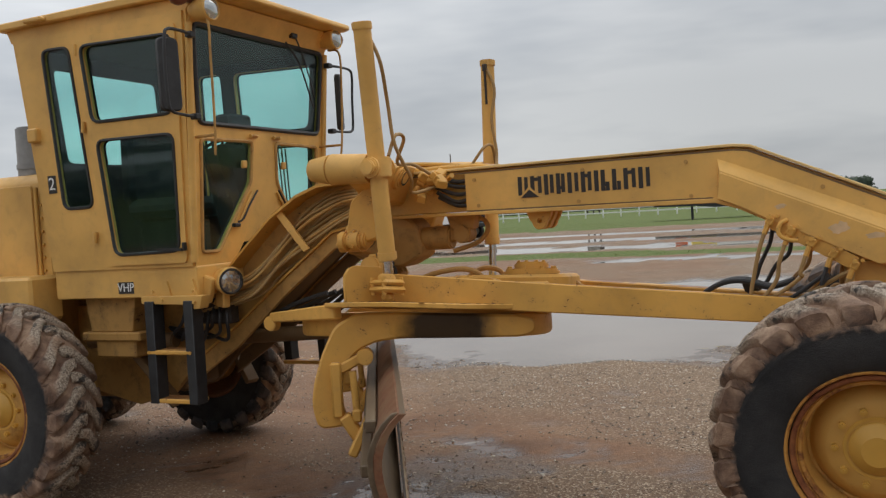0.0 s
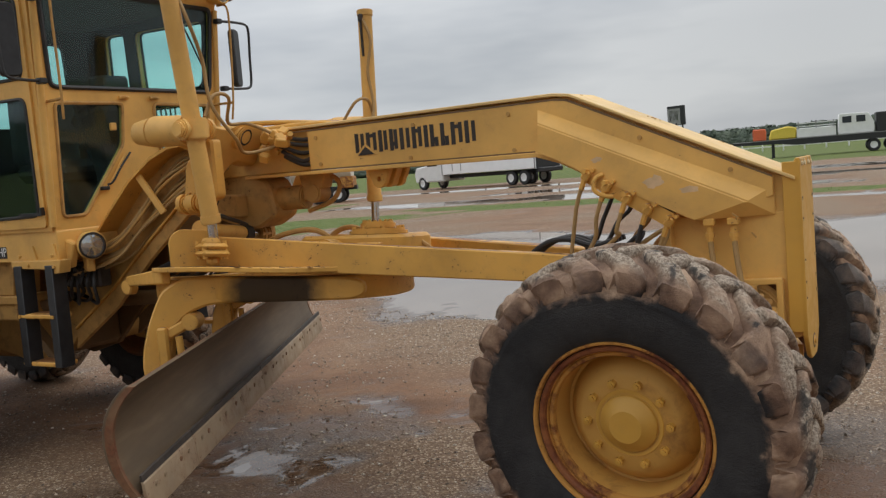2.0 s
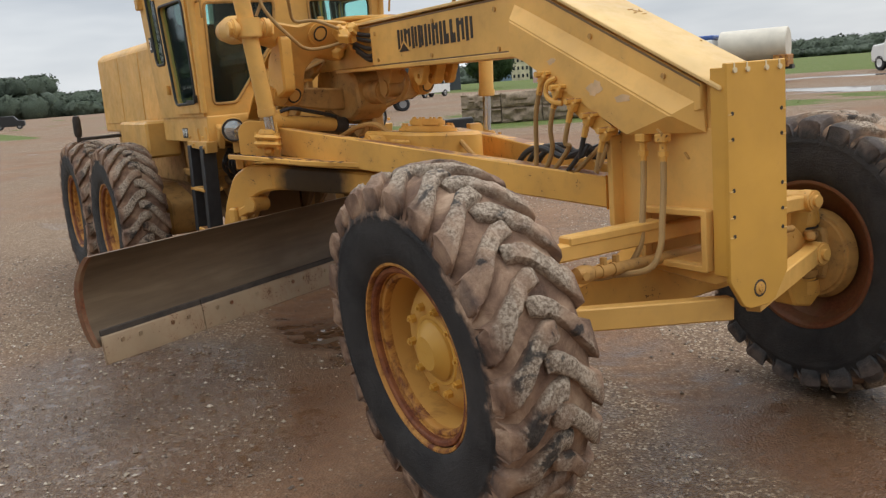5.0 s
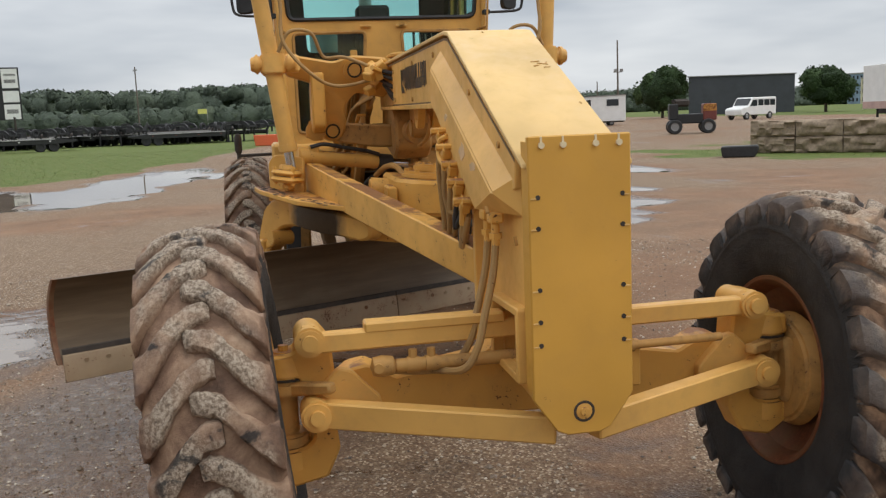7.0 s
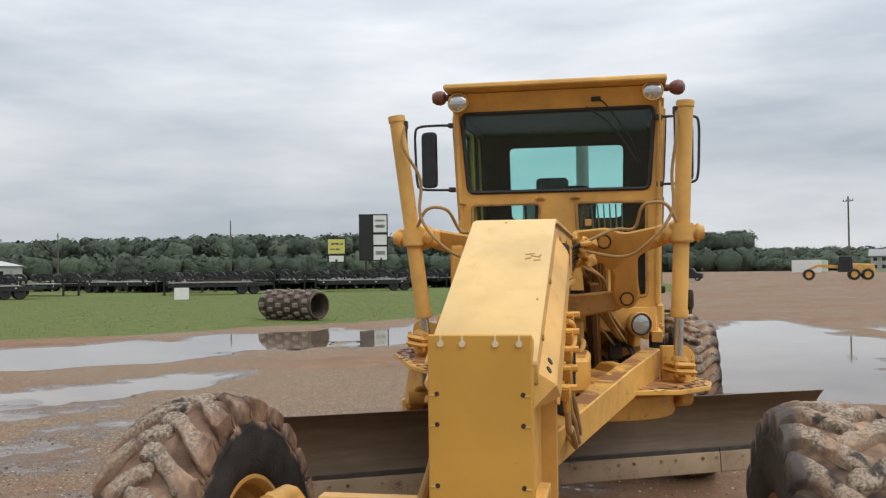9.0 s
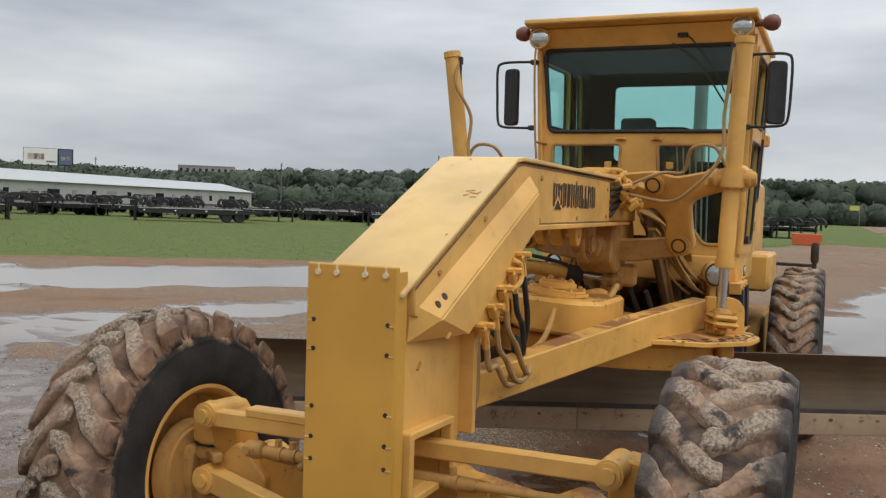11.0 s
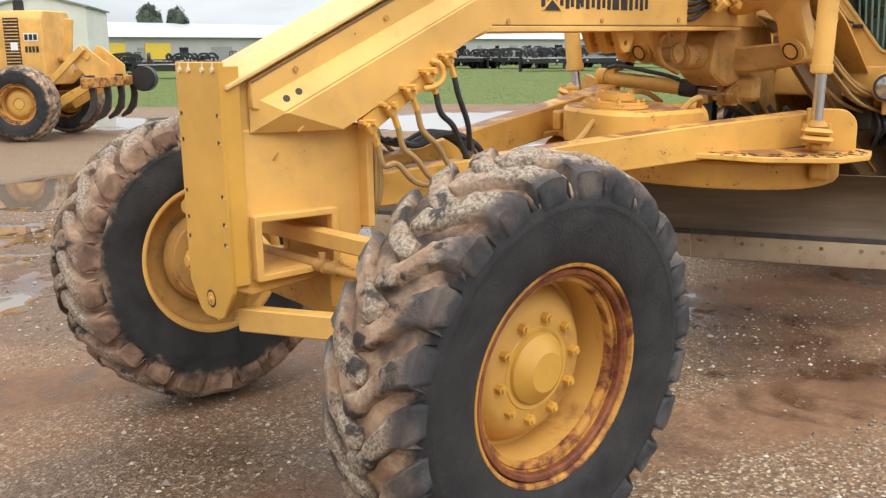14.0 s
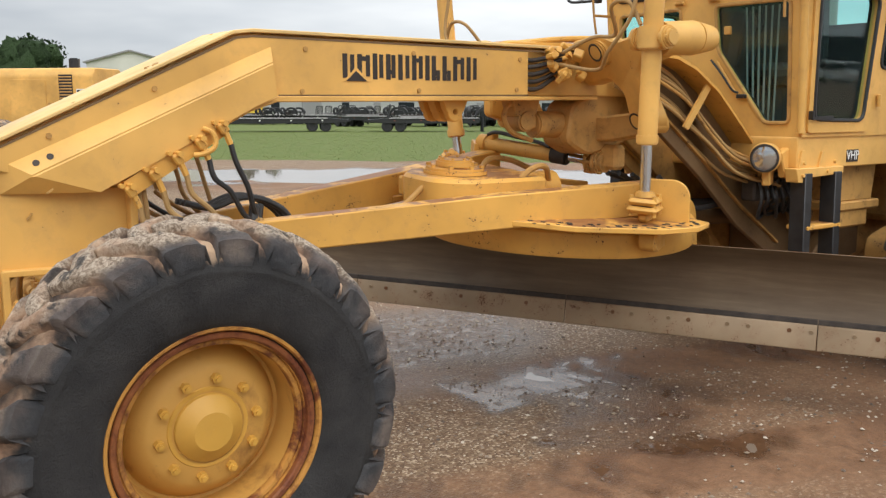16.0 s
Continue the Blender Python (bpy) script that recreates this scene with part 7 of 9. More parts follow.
def small_wheel(parent, x, y, r, w=0.25, rim=M_GREYPAINT, name="wheel"):
    bm = B()
    spin(bm, [(r * 0.55, -w / 2), (r * 0.9, -w / 2), (r, -w * 0.3), (r, w * 0.3), (r * 0.9, w / 2), (r * 0.55, w / 2)], (0, 0, 0), "y", 24)
    wh = part(name, bm, M_BLACK, parent)
    wh.matrix_local = pose(x, y, r - 0.012)
    bm = B()
    spin(bm, [(0.0, -w * 0.35), (r * 0.5, -w * 0.35), (r * 0.58, -w * 0.5), (r * 0.58, w * 0.5), (r * 0.5, w * 0.35), (0.0, w * 0.35)], (0, 0, 0), "y", 20)
    part("rim", bm, rim, wh)
    return wh


# second grader, seen from its ripper end
g2 = thing("motor_grader", "second yellow motor grader with a rear ripper, beside a puddle", "motor grader")
bm = B()
prism(bm, rounded([(-0.62, 1.05), (0.62, 1.05), (0.62, 2.32), (0.52, 2.48), (-0.52, 2.48), (-0.62, 2.32)], 0.05), -0.10, 2.9, "yz", bevel=0.02)
hood2 = part("engine_hood", bm, M_YELLOW, g2)
bm = B()
prism(bm, rounded([(0.95, 1.20), (1.75, 1.20), (1.75, 2.25), (0.95, 2.25)], 0.03), 0.62, 0.635, bevel=0.004)
part("hood_door", bm, M_YELLOW, hood2)
bm = B()
box(bm, (0.30, 0.012, 0.88), (0.50, 0.628, 1.90))
grille = part("grille", bm, M_SOOT, hood2, "dark louvred grille")
for k in range(14):
    bm = B()
    box(bm, (0.28, 0.012, 0.022), (0.50, 0.638, 1.50 + 0.061 * k), (25, 0, 0))
    part("louvre", bm, M_GRIMY, grille)
bm = B()
box(bm, (0.14, 0.006, 0.15), (0.46, 0.650, 1.80))
part("white_label", bm, M_WHITE, grille, "blank white label")
bm = B()
box(bm, (0.28, 0.006, 0.155), (0.13, 0.624, 1.97))
part("decal_block", bm, M_WHITE, hood2)
for x in (0.22, 0.13, 0.04):
    bm = B()
    box(bm, (0.07, 0.006, 0.11), (x, 0.628, 1.97))
    part("decal_block", bm, M_DECAL, hood2)
for x in (0.235, 0.165, 0.095, 0.02):
    bm = B()
    box(bm, (0.05, 0.006, 0.115), (x, 0.624, 1.74))
    part("decal_block", bm, M_DECAL, hood2)
for x, z in ((0.88, 1.72), (1.10, 1.66)):
    bm = B()
    rod(bm, (x, 0.618, z), (x, 0.632, z), 0.055, seg=18)
    part("hood_knob", bm, M_GRIMY, hood2)
bm = B()
rod(bm, (0.45, 0.35, 2.46), (0.45, 0.35, 2.68), 0.10, seg=18, bevel=0.02)
part("air_cleaner", bm, M_BLACK, hood2)
bm = B()
prism(bm, [(3.0, 1.3), (4.5, 1.3), (4.6, 3.2), (2.9, 3.2)], -0.75, 0.75, bevel=0.03)
part("cab", bm, M_YELLOW, g2)
for sd in (1, -1):
    for x in (0.25, 1.85):
        rim = part("rear_wheel", dished_rim(0.345, 0.23), M_DISH, g2)
        rim.matrix_local = pose(x, sd * 1.0, 0.72, 0, 0, 0 if sd > 0 else 180) @ Matrix.Scale(1.10, 4)
        add_tyre(rim, 0.672, 0.455, 0.345)
        part("rim_flange", rim_base(0.345, 0.2275), M_RUSTRING, rim)
        bm = B()
        spin(bm, [(0.0, 0.10), (0.09, 0.095), (0.10, 0.02)], (0, 0, 0), "y", 24)
        part("hub_cap", bm, M_YELLOW, rim)
        for k in range(10):
            bm = B()
            a = k * math.pi / 5
            rod(bm, (0.158 * math.cos(a), 0.02, 0.158 * math.sin(a)), (0.158 * math.cos(a), 0.055, 0.158 * math.sin(a)), 0.016, seg=6)
            part("wheel_nut", bm, M_YELLOW, rim)
    bm = B()
    prism(bm, rounded([(-0.05, 0.52), (2.1, 0.52), (2.1, 0.9), (-0.05, 0.9)], 0.12), sd * 0.55, sd * 0.75, bevel=0.02)
    part("tandem_case", bm, M_GRIMY, g2)
    bm = B()
    prism(bm, [(-0.80, 1.80), (-0.70, 1.80), (-0.55, 1.46), (-0.92, 1.08), (-1.27, 1.12), (-1.27, 1.42)], sd * 0.36, sd * 0.40, bevel=0.008)
    part("ripper_plate", bm, M_YELLOW, g2, "triangular yellow ripper side plate")
    bm = B()
    beam(bm, (-0.10, sd * 0.46, 1.12), (-0.80, sd * 0.46, 1.76), 0.06, 0.13, 0.01)
    part("ripper_link", bm, M_YELLOW, g2)
    bm = B()
    beam(bm, (-0.08, sd * 0.46, 0.62), (-0.98, sd * 0.44, 1.10), 0.07, 0.19, 0.01, taper=0.8)
    part("ripper_link", bm, M_OCHRE, g2)
    bm = B()
    rod(bm, (-0.84, sd * 0.34, 1.60), (-0.84, sd * 0.43, 1.60), 0.07, seg=16)
    rod(bm, (-0.98, sd * 0.34, 1.12), (-0.98, sd * 0.50, 1.12), 0.06, seg=16)
    part("pivot_pin", bm, M_OCHRE, g2)
bm = B()
beam(bm, (-1.12, -1.15, 1.10), (-1.12, 1.15, 1.10), 0.24, 0.20, 0.02)
part("ripper_beam", bm, M_RUSTRING, g2, "rust-brown ripper beam")
for y in (-1.0, -0.33, 0.33, 1.0):
    bm = B()
    prism(bm, [(-1.08, 1.24), (-1.22, 1.24), (-1.24, 0.80), (-1.20, 0.56), (-1.06, 0.40), (-0.88, 0.32), (-0.86, 0.37), (-1.00, 0.50), (-1.08, 0.64), (-1.12, 0.80)], y - 0.04, y + 0.04, bevel=0.008)
    part("ripper_shank", bm, M_SOOT, g2, "dark worn ripper tooth")
bm = B()
rod(bm, (-0.10, 0, 1.55), (-0.62, 0, 1.50), 0.07, seg=18)
part("ripper_cylinder", bm, M_GRIMY, g2)
bm = B()
rod(bm, (-0.62, 0, 1.50), (-0.98, 0, 1.30), 0.035, seg=12)
part("piston_rod", bm, M_CHROME, g2)
bm = B()
beam(bm, (-0.36, 0.20, 1.50), (-0.46, 0.20, 2.32), 0.10, 0.16, 0.012)
part("ripper_mast", bm, M_YELLOW, g2)
bm = B()
rod(bm, (-1.45, -1.05, 1.12), (-1.45, -0.80, 1.12), 0.26, seg=24, bevel=0.03)
part("counterweight", bm, M_BLACK, g2, "round black weight")
heading(g2, -4.70, -16.26, -45)

# padfoot drum on the grass
drum = thing("padfoot_drum", "rusty brown padfoot roller drum lying on the grass", "roller drum", at=(-31.6, -12.3, 0))
bm = B()
spin(bm, [(0.43, -1.4), (0.47, -1.4), (0.48, -1.38), (0.48, 1.38), (0.47, 1.4), (0.43, 1.4), (0.42, 1.36), (0.42, -1.36), (0.43, -1.4)], (0, 0, 0.54), "y", 40)
shell = part("drum_shell", bm, plain("rusty_drum", (0.085, 0.058, 0.045), 0.8, vary=0.5, scale=3), drum)
bm = B()
spin(bm, [(0.0, 0.70), (0.41, 0.72)], (0, 0, 0.54), "y", 32)
part("drum_web", bm, M_SOOT, drum, "dark inner web of the drum")
PAD = finish((lambda b: (box(b, (0.11, 0.25, 0.17), (0.51, 0, 0), bevel=0.03), b)[1])(B()), "drum_pad", plain("pad_mud", (0.22, 0.17, 0.14), 0.9, scale=5), 35)
for i in range(6):
    for k in range(10):
        ob = new("drum_pad", PAD)
        ob.parent = drum
        ob.matrix_local = pose(0, -1.15 + 0.46 * i, 0.54, 0, 360 * (k + 0.5 * (i % 2)) / 10, 0)
drum.matrix_world = pose(-28.6, -11.05, 0, 0, 0, -29)


# light grey that holds the sky's reflection on the trailer rails
M_SKY_RAIL = plain("sky_sheen_grey_steel", (0.42, 0.42, 0.41), 0.5, vary=0.4, scale=1.5)
M_DECKWOOD = plain("weathered_deck", (0.36, 0.345, 0.32), 0.75, vary=0.3, scale=2.0)


def flatbed_trailer(length, load=0, label="black flatbed trailer with a tall gooseneck"):
    """A black beam-framed deck on wheels, a tall gooseneck at its front (plus x) and a sloping tail."""
    t = thing("flatbed_trailer", label, "trailer", "trailers parked in rows")
    L = length
    for sd in (1, -1):
        bm = B()
        prism(bm, [(-L / 2, 0.72), (-L / 2 + 1.6, 0.60), (L / 2, 0.60), (L / 2, 0.98), (-L / 2 + 1.6, 0.98), (-L / 2, 0.80)], sd * 1.05, sd * 1.15)
        beam_ = part("side_beam", bm, M_BLACK, t)
        # the shine of the deck edge is put into this strip's pale colour
        bm = B()
        beam(bm, (-L / 2 + 1.6, sd * 1.18, 0.95), (L / 2, sd * 1.18, 0.95), 0.06, 0.035, 0)
        part("rub_rail", bm, M_SKY_RAIL, beam_, "rub rail, pale with painted sky sheen")
        bm = B()
        for k in range(4):
            box(bm, (0.12, 0.02, 0.09), (-L / 2 + 2.0 + k * (L - 2.4) / 3, sd * 1.165, 0.80))
        pieces("marker_reflector", bm, M_WHITE if L > 8.5 else M_RED, beam_)
        bm = B()
        arch = [(L / 2 - 0.35, 0.95), (L / 2 - 0.15, 1.45), (L / 2 + 0.25, 1.72), (L / 2 + 0.9, 1.80), (L / 2 + 1.5, 1.74), (L / 2 + 1.85, 1.50), (L / 2 + 1.95, 1.20)]
        prism(bm, arch + [(x - 0.16 if x > L / 2 + 1.2 else x + 0.02, z - 0.20) for x, z in arch[::-1]], sd * 0.42, sd * 0.54)
        part("gooseneck", bm, M_BLACK, t)
        for x in (-L * 0.20, -L * 0.20 - 0.95):
            small_wheel(t, x, sd * 0.86, 0.40, 0.5, M_BLACK)
        bm = B()
        rod(bm, (L / 2 + 0.25, sd * 0.75, 0), (L / 2 + 0.25, sd * 0.75, 1.1), 0.08, seg=8)
        box(bm, (0.3, 0.3, 0.03), (L / 2 + 0.25, sd * 0.75, 0.015))
        part("landing_leg", bm, M_BLACK, t)
    bm = B()
    for k in range(int(L / 0.8) + 1):
        x = -L / 2 + 0.1 + k * 0.8
        beam(bm, (x, -1.1, 0.82), (x, 1.1, 0.82), 0.07, 0.12, 0)
    part("cross_beams", bm, M_BLACK, t)
    bm = B()
    box(bm, (L - 1.7, 2.06, 0.05), (0.8, 0, 0.965))
    part("deck", bm, M_DECKWOOD, t)
    bm = B()
    prism(bm, [(-L / 2, 0.81), (-L / 2 + 1.62, 0.945), (-L / 2 + 1.62, 0.985), (-L / 2, 0.85)], -1.03, 1.03)
    part("dovetail", bm, M_BLACK, t)
    bm = B()
    rod(bm, (L / 2 + 1.8, 0, 0.75), (L / 2 + 1.8, 0, 1.3), 0.09, seg=10)
    box(bm, (0.3, 1.1, 0.16), (L / 2 + 1.85, 0, 1.30))
    part("coupler", bm, M_BLACK, t)
    bm = B()
    box(bm, (0.55, 0.72, 0.42), (L / 2 + 0.35, 0, 1.30), bevel=0.03)
    part("tool_box", bm, M_BLACK, t)
    # spare wheel and winch behind the gooseneck
    bm = B()
    spin(bm, [(0.20, -0.12), (0.36, -0.12), (0.40, -0.06), (0.40, 0.06), (0.36, 0.12), (0.20, 0.12), (0.20, -0.12)], (L / 2 - 0.75, -0.4, 1.40), "x", 18)
    part("spare_wheel", bm, M_BLACK, t)
    bm = B()
    rod(bm, (L / 2 - 0.9, 0.15, 1.16), (L / 2 - 0.9, 0.75, 1.16), 0.17, seg=12)
    part("winch", bm, M_SOOT, t)
    if load:
        # two hooped folding ramps standing at the tail
        for q in (-0.62, 0.62):
            x = -L / 2 + 1.5
            bm = B()
            hose(bm, [(x, q - 0.42, 0.98), (x + 0.12, q - 0.42, 1.75), (x + 0.15, q - 0.30, 1.90), (x + 0.15, q + 0.30, 1.90), (x + 0.12, q + 0.42, 1.75), (x, q + 0.42, 0.98)], 0.045, 6, 3)
            ramp = part("ramp", bm, M_BLACK, t)
            for k in range(4):
                bm = B()
                rod(bm, (x + 0.02, q - 0.25 + 0.17 * k, 0.98), (x + 0.14, q - 0.25 + 0.17 * k, 1.88), 0.03, seg=6)
                part("rung", bm, M_BLACK, ramp)
        for q in range(4):
            bm = B()
            beam(bm, (-L / 2 + 2.4, -0.75 + 0.5 * q, 1.06 + 0.05 * (q % 2)), (L / 2 - 1.4, -0.75 + 0.5 * q, 1.06 + 0.05 * (q % 2)), 0.14, 0.14, 0)
            part("stacked_beam", bm, M_SOOT if q % 2 else M_GREYPAINT, t)
    return t


long_t = flatbed_trailer(9.0)
rack_t = flatbed_trailer(8.0, 1, "black flatbed trailer loaded with upright steel ramps")
rt = random.Random(3)


def park(ob, az, d, turn):
    """A place by its bearing and distance from the yard's middle."""
    return pose(2.5 + d * math.cos(radians(az)), 1.0 + d * math.sin(radians(az)), 0, 0, 0, turn)


long_t.matrix_world = park(long_t, -141.7, 71, -50)
rack_t.matrix_world = park(rack_t, -127.2, 65, 145)
# front row, lying along the grass
for k, (az, d, flip) in enumerate(((-118.6, 66, 0), (-155.2, 74, 0), (-164.5, 78, 0), (-173.5, 82, 1), (-106, 74, 0))):
    copy_thing((long_t, rack_t)[k % 2], park(long_t, az, d, az + 92 + 180 * flip))
# rows behind, standing side by side with their goosenecks to the yard
for k in range(44):
    az = -112 - 1.5 * k
    far = az > -149
    if far and k % 3 == 1:
        continue
    copy_thing((rack_t, long_t)[k % 2], park(long_t, az, (100 if far else 88) + rt.uniform(-3, 4), az + 180 + 42 + rt.uniform(-6, 6)))
for k in range(9):
    az = -123 - 2.7 * k
    copy_thing((rack_t, long_t)[k % 3 == 2], park(long_t, az, 84 + rt.uniform(-3, 3), az + 180 + 40 + rt.uniform(-9, 9)))
for k in range(10):
    az = -148 - 3.0 * k
    copy_thing(rack_t, park(long_t, az, 108 + rt.uniform(-4, 4), az + 90 + rt.uniform(-8, 8)))


def block_wall():
    """Two courses of large cast stone blocks."""
    w = thing("block_wall", "tan rock-faced concrete block wall at the grass edge", "wall")
    mat = plain("cast_stone", (0.29, 0.222, 0.155), 0.9, vary=0.28, scale=9.0, bump=0.9)
    rb = random.Random(2)
    shapes = []
    for v in range(3):
        bm = B()
        bmesh.ops.create_grid(bm, x_segments=18, y_segments=9, size=0.5)
        for q in bm.verts:
            u, h = q.co.x, q.co.y
            edge = min(0.5 - abs(u), 0.5 - abs(h))
            d = 0.07 * min(1, edge * 6) + ((0.10 * noise.noise(Vector((u * 4 + v * 7, h * 3, 1.0))) + 0.09 * noise.cell(Vector((u * 6 + v * 3, h * 3.2, 2.0)))) if edge > 0.02 else 0)
            q.co = Vector((u * 1.40, -0.35 - d, h * 0.50))
        ext = bmesh.ops.extrude_edge_only(bm, edges=[e for e in bm.edges if e.is_boundary])["geom"]
        for q in [g for g in ext if isinstance(g, bmesh.types.BMVert)]:
            q.co.y = 0.35
        bmesh.ops.holes_fill(bm, edges=[e for e in bm.edges if e.is_boundary])
        shapes.append(finish(bm, "stone_block", mat, 50))
    for c in range(2):
        for k in range(4):
            ob = new("stone_block", rb.choice(shapes))
            ob.parent = w
            ob.matrix_local = pose(0.72 + 1.43 * k, -0.25 if k == 3 else 0, 0.26 + 0.52 * c, 0, 0, rb.uniform(-1, 1))
    return w


bw = block_wall()
heading(bw, -24.75, 14.85, 42)
bm = B()
prism(bm, rounded([(-0.50, 0.0), (0.44, 0.0), (0.56, 0.24), (0.53, 0.36), (-0.56, 0.34)], 0.08), -0.3, 0.3, bevel=0.03)
trough = tagged(part("feed_trough", bm, M_BLACK), "black rubber trough lying in the grass", "trough")
heading(trough, -22.8, 13.3, 60)
copy_thing(trough, pose(-20.3, 18.1, 0, 0, 0, 48))


def van():
    t = thing("van", "white passenger van with dark side windows", "van")
    bm = B()
    prism(bm, [(-2.6, 0.42), (2.55, 0.42), (2.62, 0.95), (2.35, 1.12), (1.55, 1.22), (0.95, 2.02), (0.75, 2.10), (-2.45, 2.12), (-2.6, 2.0)], -0.98, 0.98, bevel=0.06)
    part("body", bm, M_WHITE, t)
    for sd in (1, -1):
        for x0, x1 in ((-2.4, -1.65), (-1.55, -0.75), (-0.65, 0.1)):
            bm = B()
            prism(bm, rounded([(x0, 1.30), (x1, 1.30), (x1, 1.88), (x0, 1.88)], 0.06), sd * 0.975, sd * 0.99)
            part("side_window", bm, M_DARKGLASS, t)
        bm = B()
        prism(bm, [(0.25, 1.28), (1.30, 1.26), (0.90, 1.84), (0.25, 1.88)], sd * 0.975, sd * 0.99)
        part("side_window", bm, M_DARKGLASS, t)
        for x in (1.75, -1.65):
            small_wheel(t, x, sd * 0.88, 0.37)
    bm = B()
    prism(bm, [(1.40, 1.32), (1.46, 1.34), (1.0, 2.0), (0.94, 1.98)], -0.85, 0.85)
    part("windscreen", bm, M_DARKGLASS, t)
    bm = B()
    box(bm, (0.02, 1.3, 0.5), (-2.61, 0, 1.6))
    part("rear_window", bm, M_DARKGLASS, t)
    for y in (-0.85, 0.85):
        bm = B()
        box(bm, (0.03, 0.16, 0.3), (-2.61, y, 1.15))
        part("tail_lamp", bm, M_RED, t)
    return t


heading(van(), -79.9, 45.8, 292)


def office_trailer():
    t = thing("site_office_trailer", "white site office trailer on wheels", "office trailer")
    bm = B()
    prism(bm, [(-2.2, 0.42), (2.2, 0.42), (2.2, 2.78), (-2.2, 2.68)], -1.2, 1.2, bevel=0.03)
    part("body", bm, M_WHITE, t)
    for x, w in ((1.0, 1.1), (-1.2, 0.4)):
        bm = B()
        box(bm, (w, 0.04, 0.60), (x, -1.21, 2.12))
        part("window", bm, M_DARKGLASS, t)
    bm = B()
    box(bm, (4.5, 2.5, 0.06), (0, 0, 2.75), (0, -1.32, 0))
    part("roof_edge", bm, M_GREYPAINT, t)
    bm = B()
    beam(bm, (-2.9, 0, 0.36), (2.1, 0, 0.36), 0.9, 0.14, 0)
    part("chassis", bm, M_BLACK, t)
    for x in (-0.5, 0.9):
        for sd in (1, -1):
            small_wheel(t, x, sd * 0.9, 0.27)
    return t


heading(office_trailer(), -79.5, 30.2, 76)


def loader(label, tint):
    """A small wheeled yard machine with a dark open frame and a pale rear."""
    t = thing("yard_tractor", label, "tractor")
    bm = B()
    box(bm, (1.9, 0.9, 0.55), (0, 0, 0.85), bevel=0.05)
    box(bm, (0.5, 1.0, 0.9), (-0.95, 0, 1.25), bevel=0.05)
    part("chassis", bm, M_BLACK, t)
    bm = B()
    box(bm, (0.75, 1.05, 0.95), (1.05, 0, 1.2), bevel=0.06)
    part("engine_cover", bm, tint, t)
    bm = B()
    box(bm, (0.72, 1.07, 0.4), (1.05, 0, 1.45), bevel=0.02)
    part("dark_band", bm, M_RUSTRING, t)
    bm = B()
    for y in (-0.4, 0.4):
        rod(bm, (-0.9, y, 1.3), (-0.95, y, 1.95), 0.06, seg=8)
    box(bm, (0.9, 0.9, 0.45), (-0.5, 0, 1.75), bevel=0.12)
    rod(bm, (1.1, -0.2, 1.6), (1.1, -0.2, 1.8), 0.05, seg=8)
    part("mast", bm, M_SOOT, t)
    for x in (-0.9, 0.95):
        for sd in (1, -1):
            small_wheel(t, x, sd * 0.6, 0.42, 0.3)
    return t


heading(loader("small black yard tractor with a dull red engine cover", plain("dull_red_paint", (0.16, 0.04, 0.03), 0.5)), -46.5, 23.2, 70)


def far_grader(x, y, a, label):
    t = thing("wheel_tractor", label, "tractor")
    bm = B()
    prism(bm, [(-3.0, 0.7), (-0.6, 0.7), (-0.6, 1.9), (-2.9, 1.8)], -0.6, 0.6, bevel=0.08)
    part("hood", bm, M_YELLOW, t)
    bm = B()
    prism(bm, [(-0.7, 0.9), (0.9, 0.9), (0.8, 2.7), (-0.6, 2.7)], -0.7, 0.7, bevel=0.05)
    part("cab", bm, M_BLACK, t)
    bm = B()
    prism(bm, [(0.9, 1.3), (3.0, 1.5), (4.2, 0.9), (4.3, 1.2), (3.1, 1.8), (0.9, 1.7)], -0.2, 0.2, bevel=0.02)
    part("boom", bm, M_OCHRE, t)
    for xx in (-2.2, -0.8, 4.0):
        for sd in (1, -1):
            small_wheel(t, xx, sd * 0.95, 0.65, 0.4, M_YELLOW)
    heading(t, x, y, a)


far_grader(-108.6, 26.8, -100, "yellow wheeled earthmover with a black cab across the yard")
far_grader(-107, 36.5, 100, "yellow and red wheeled earthmover by the far fence")


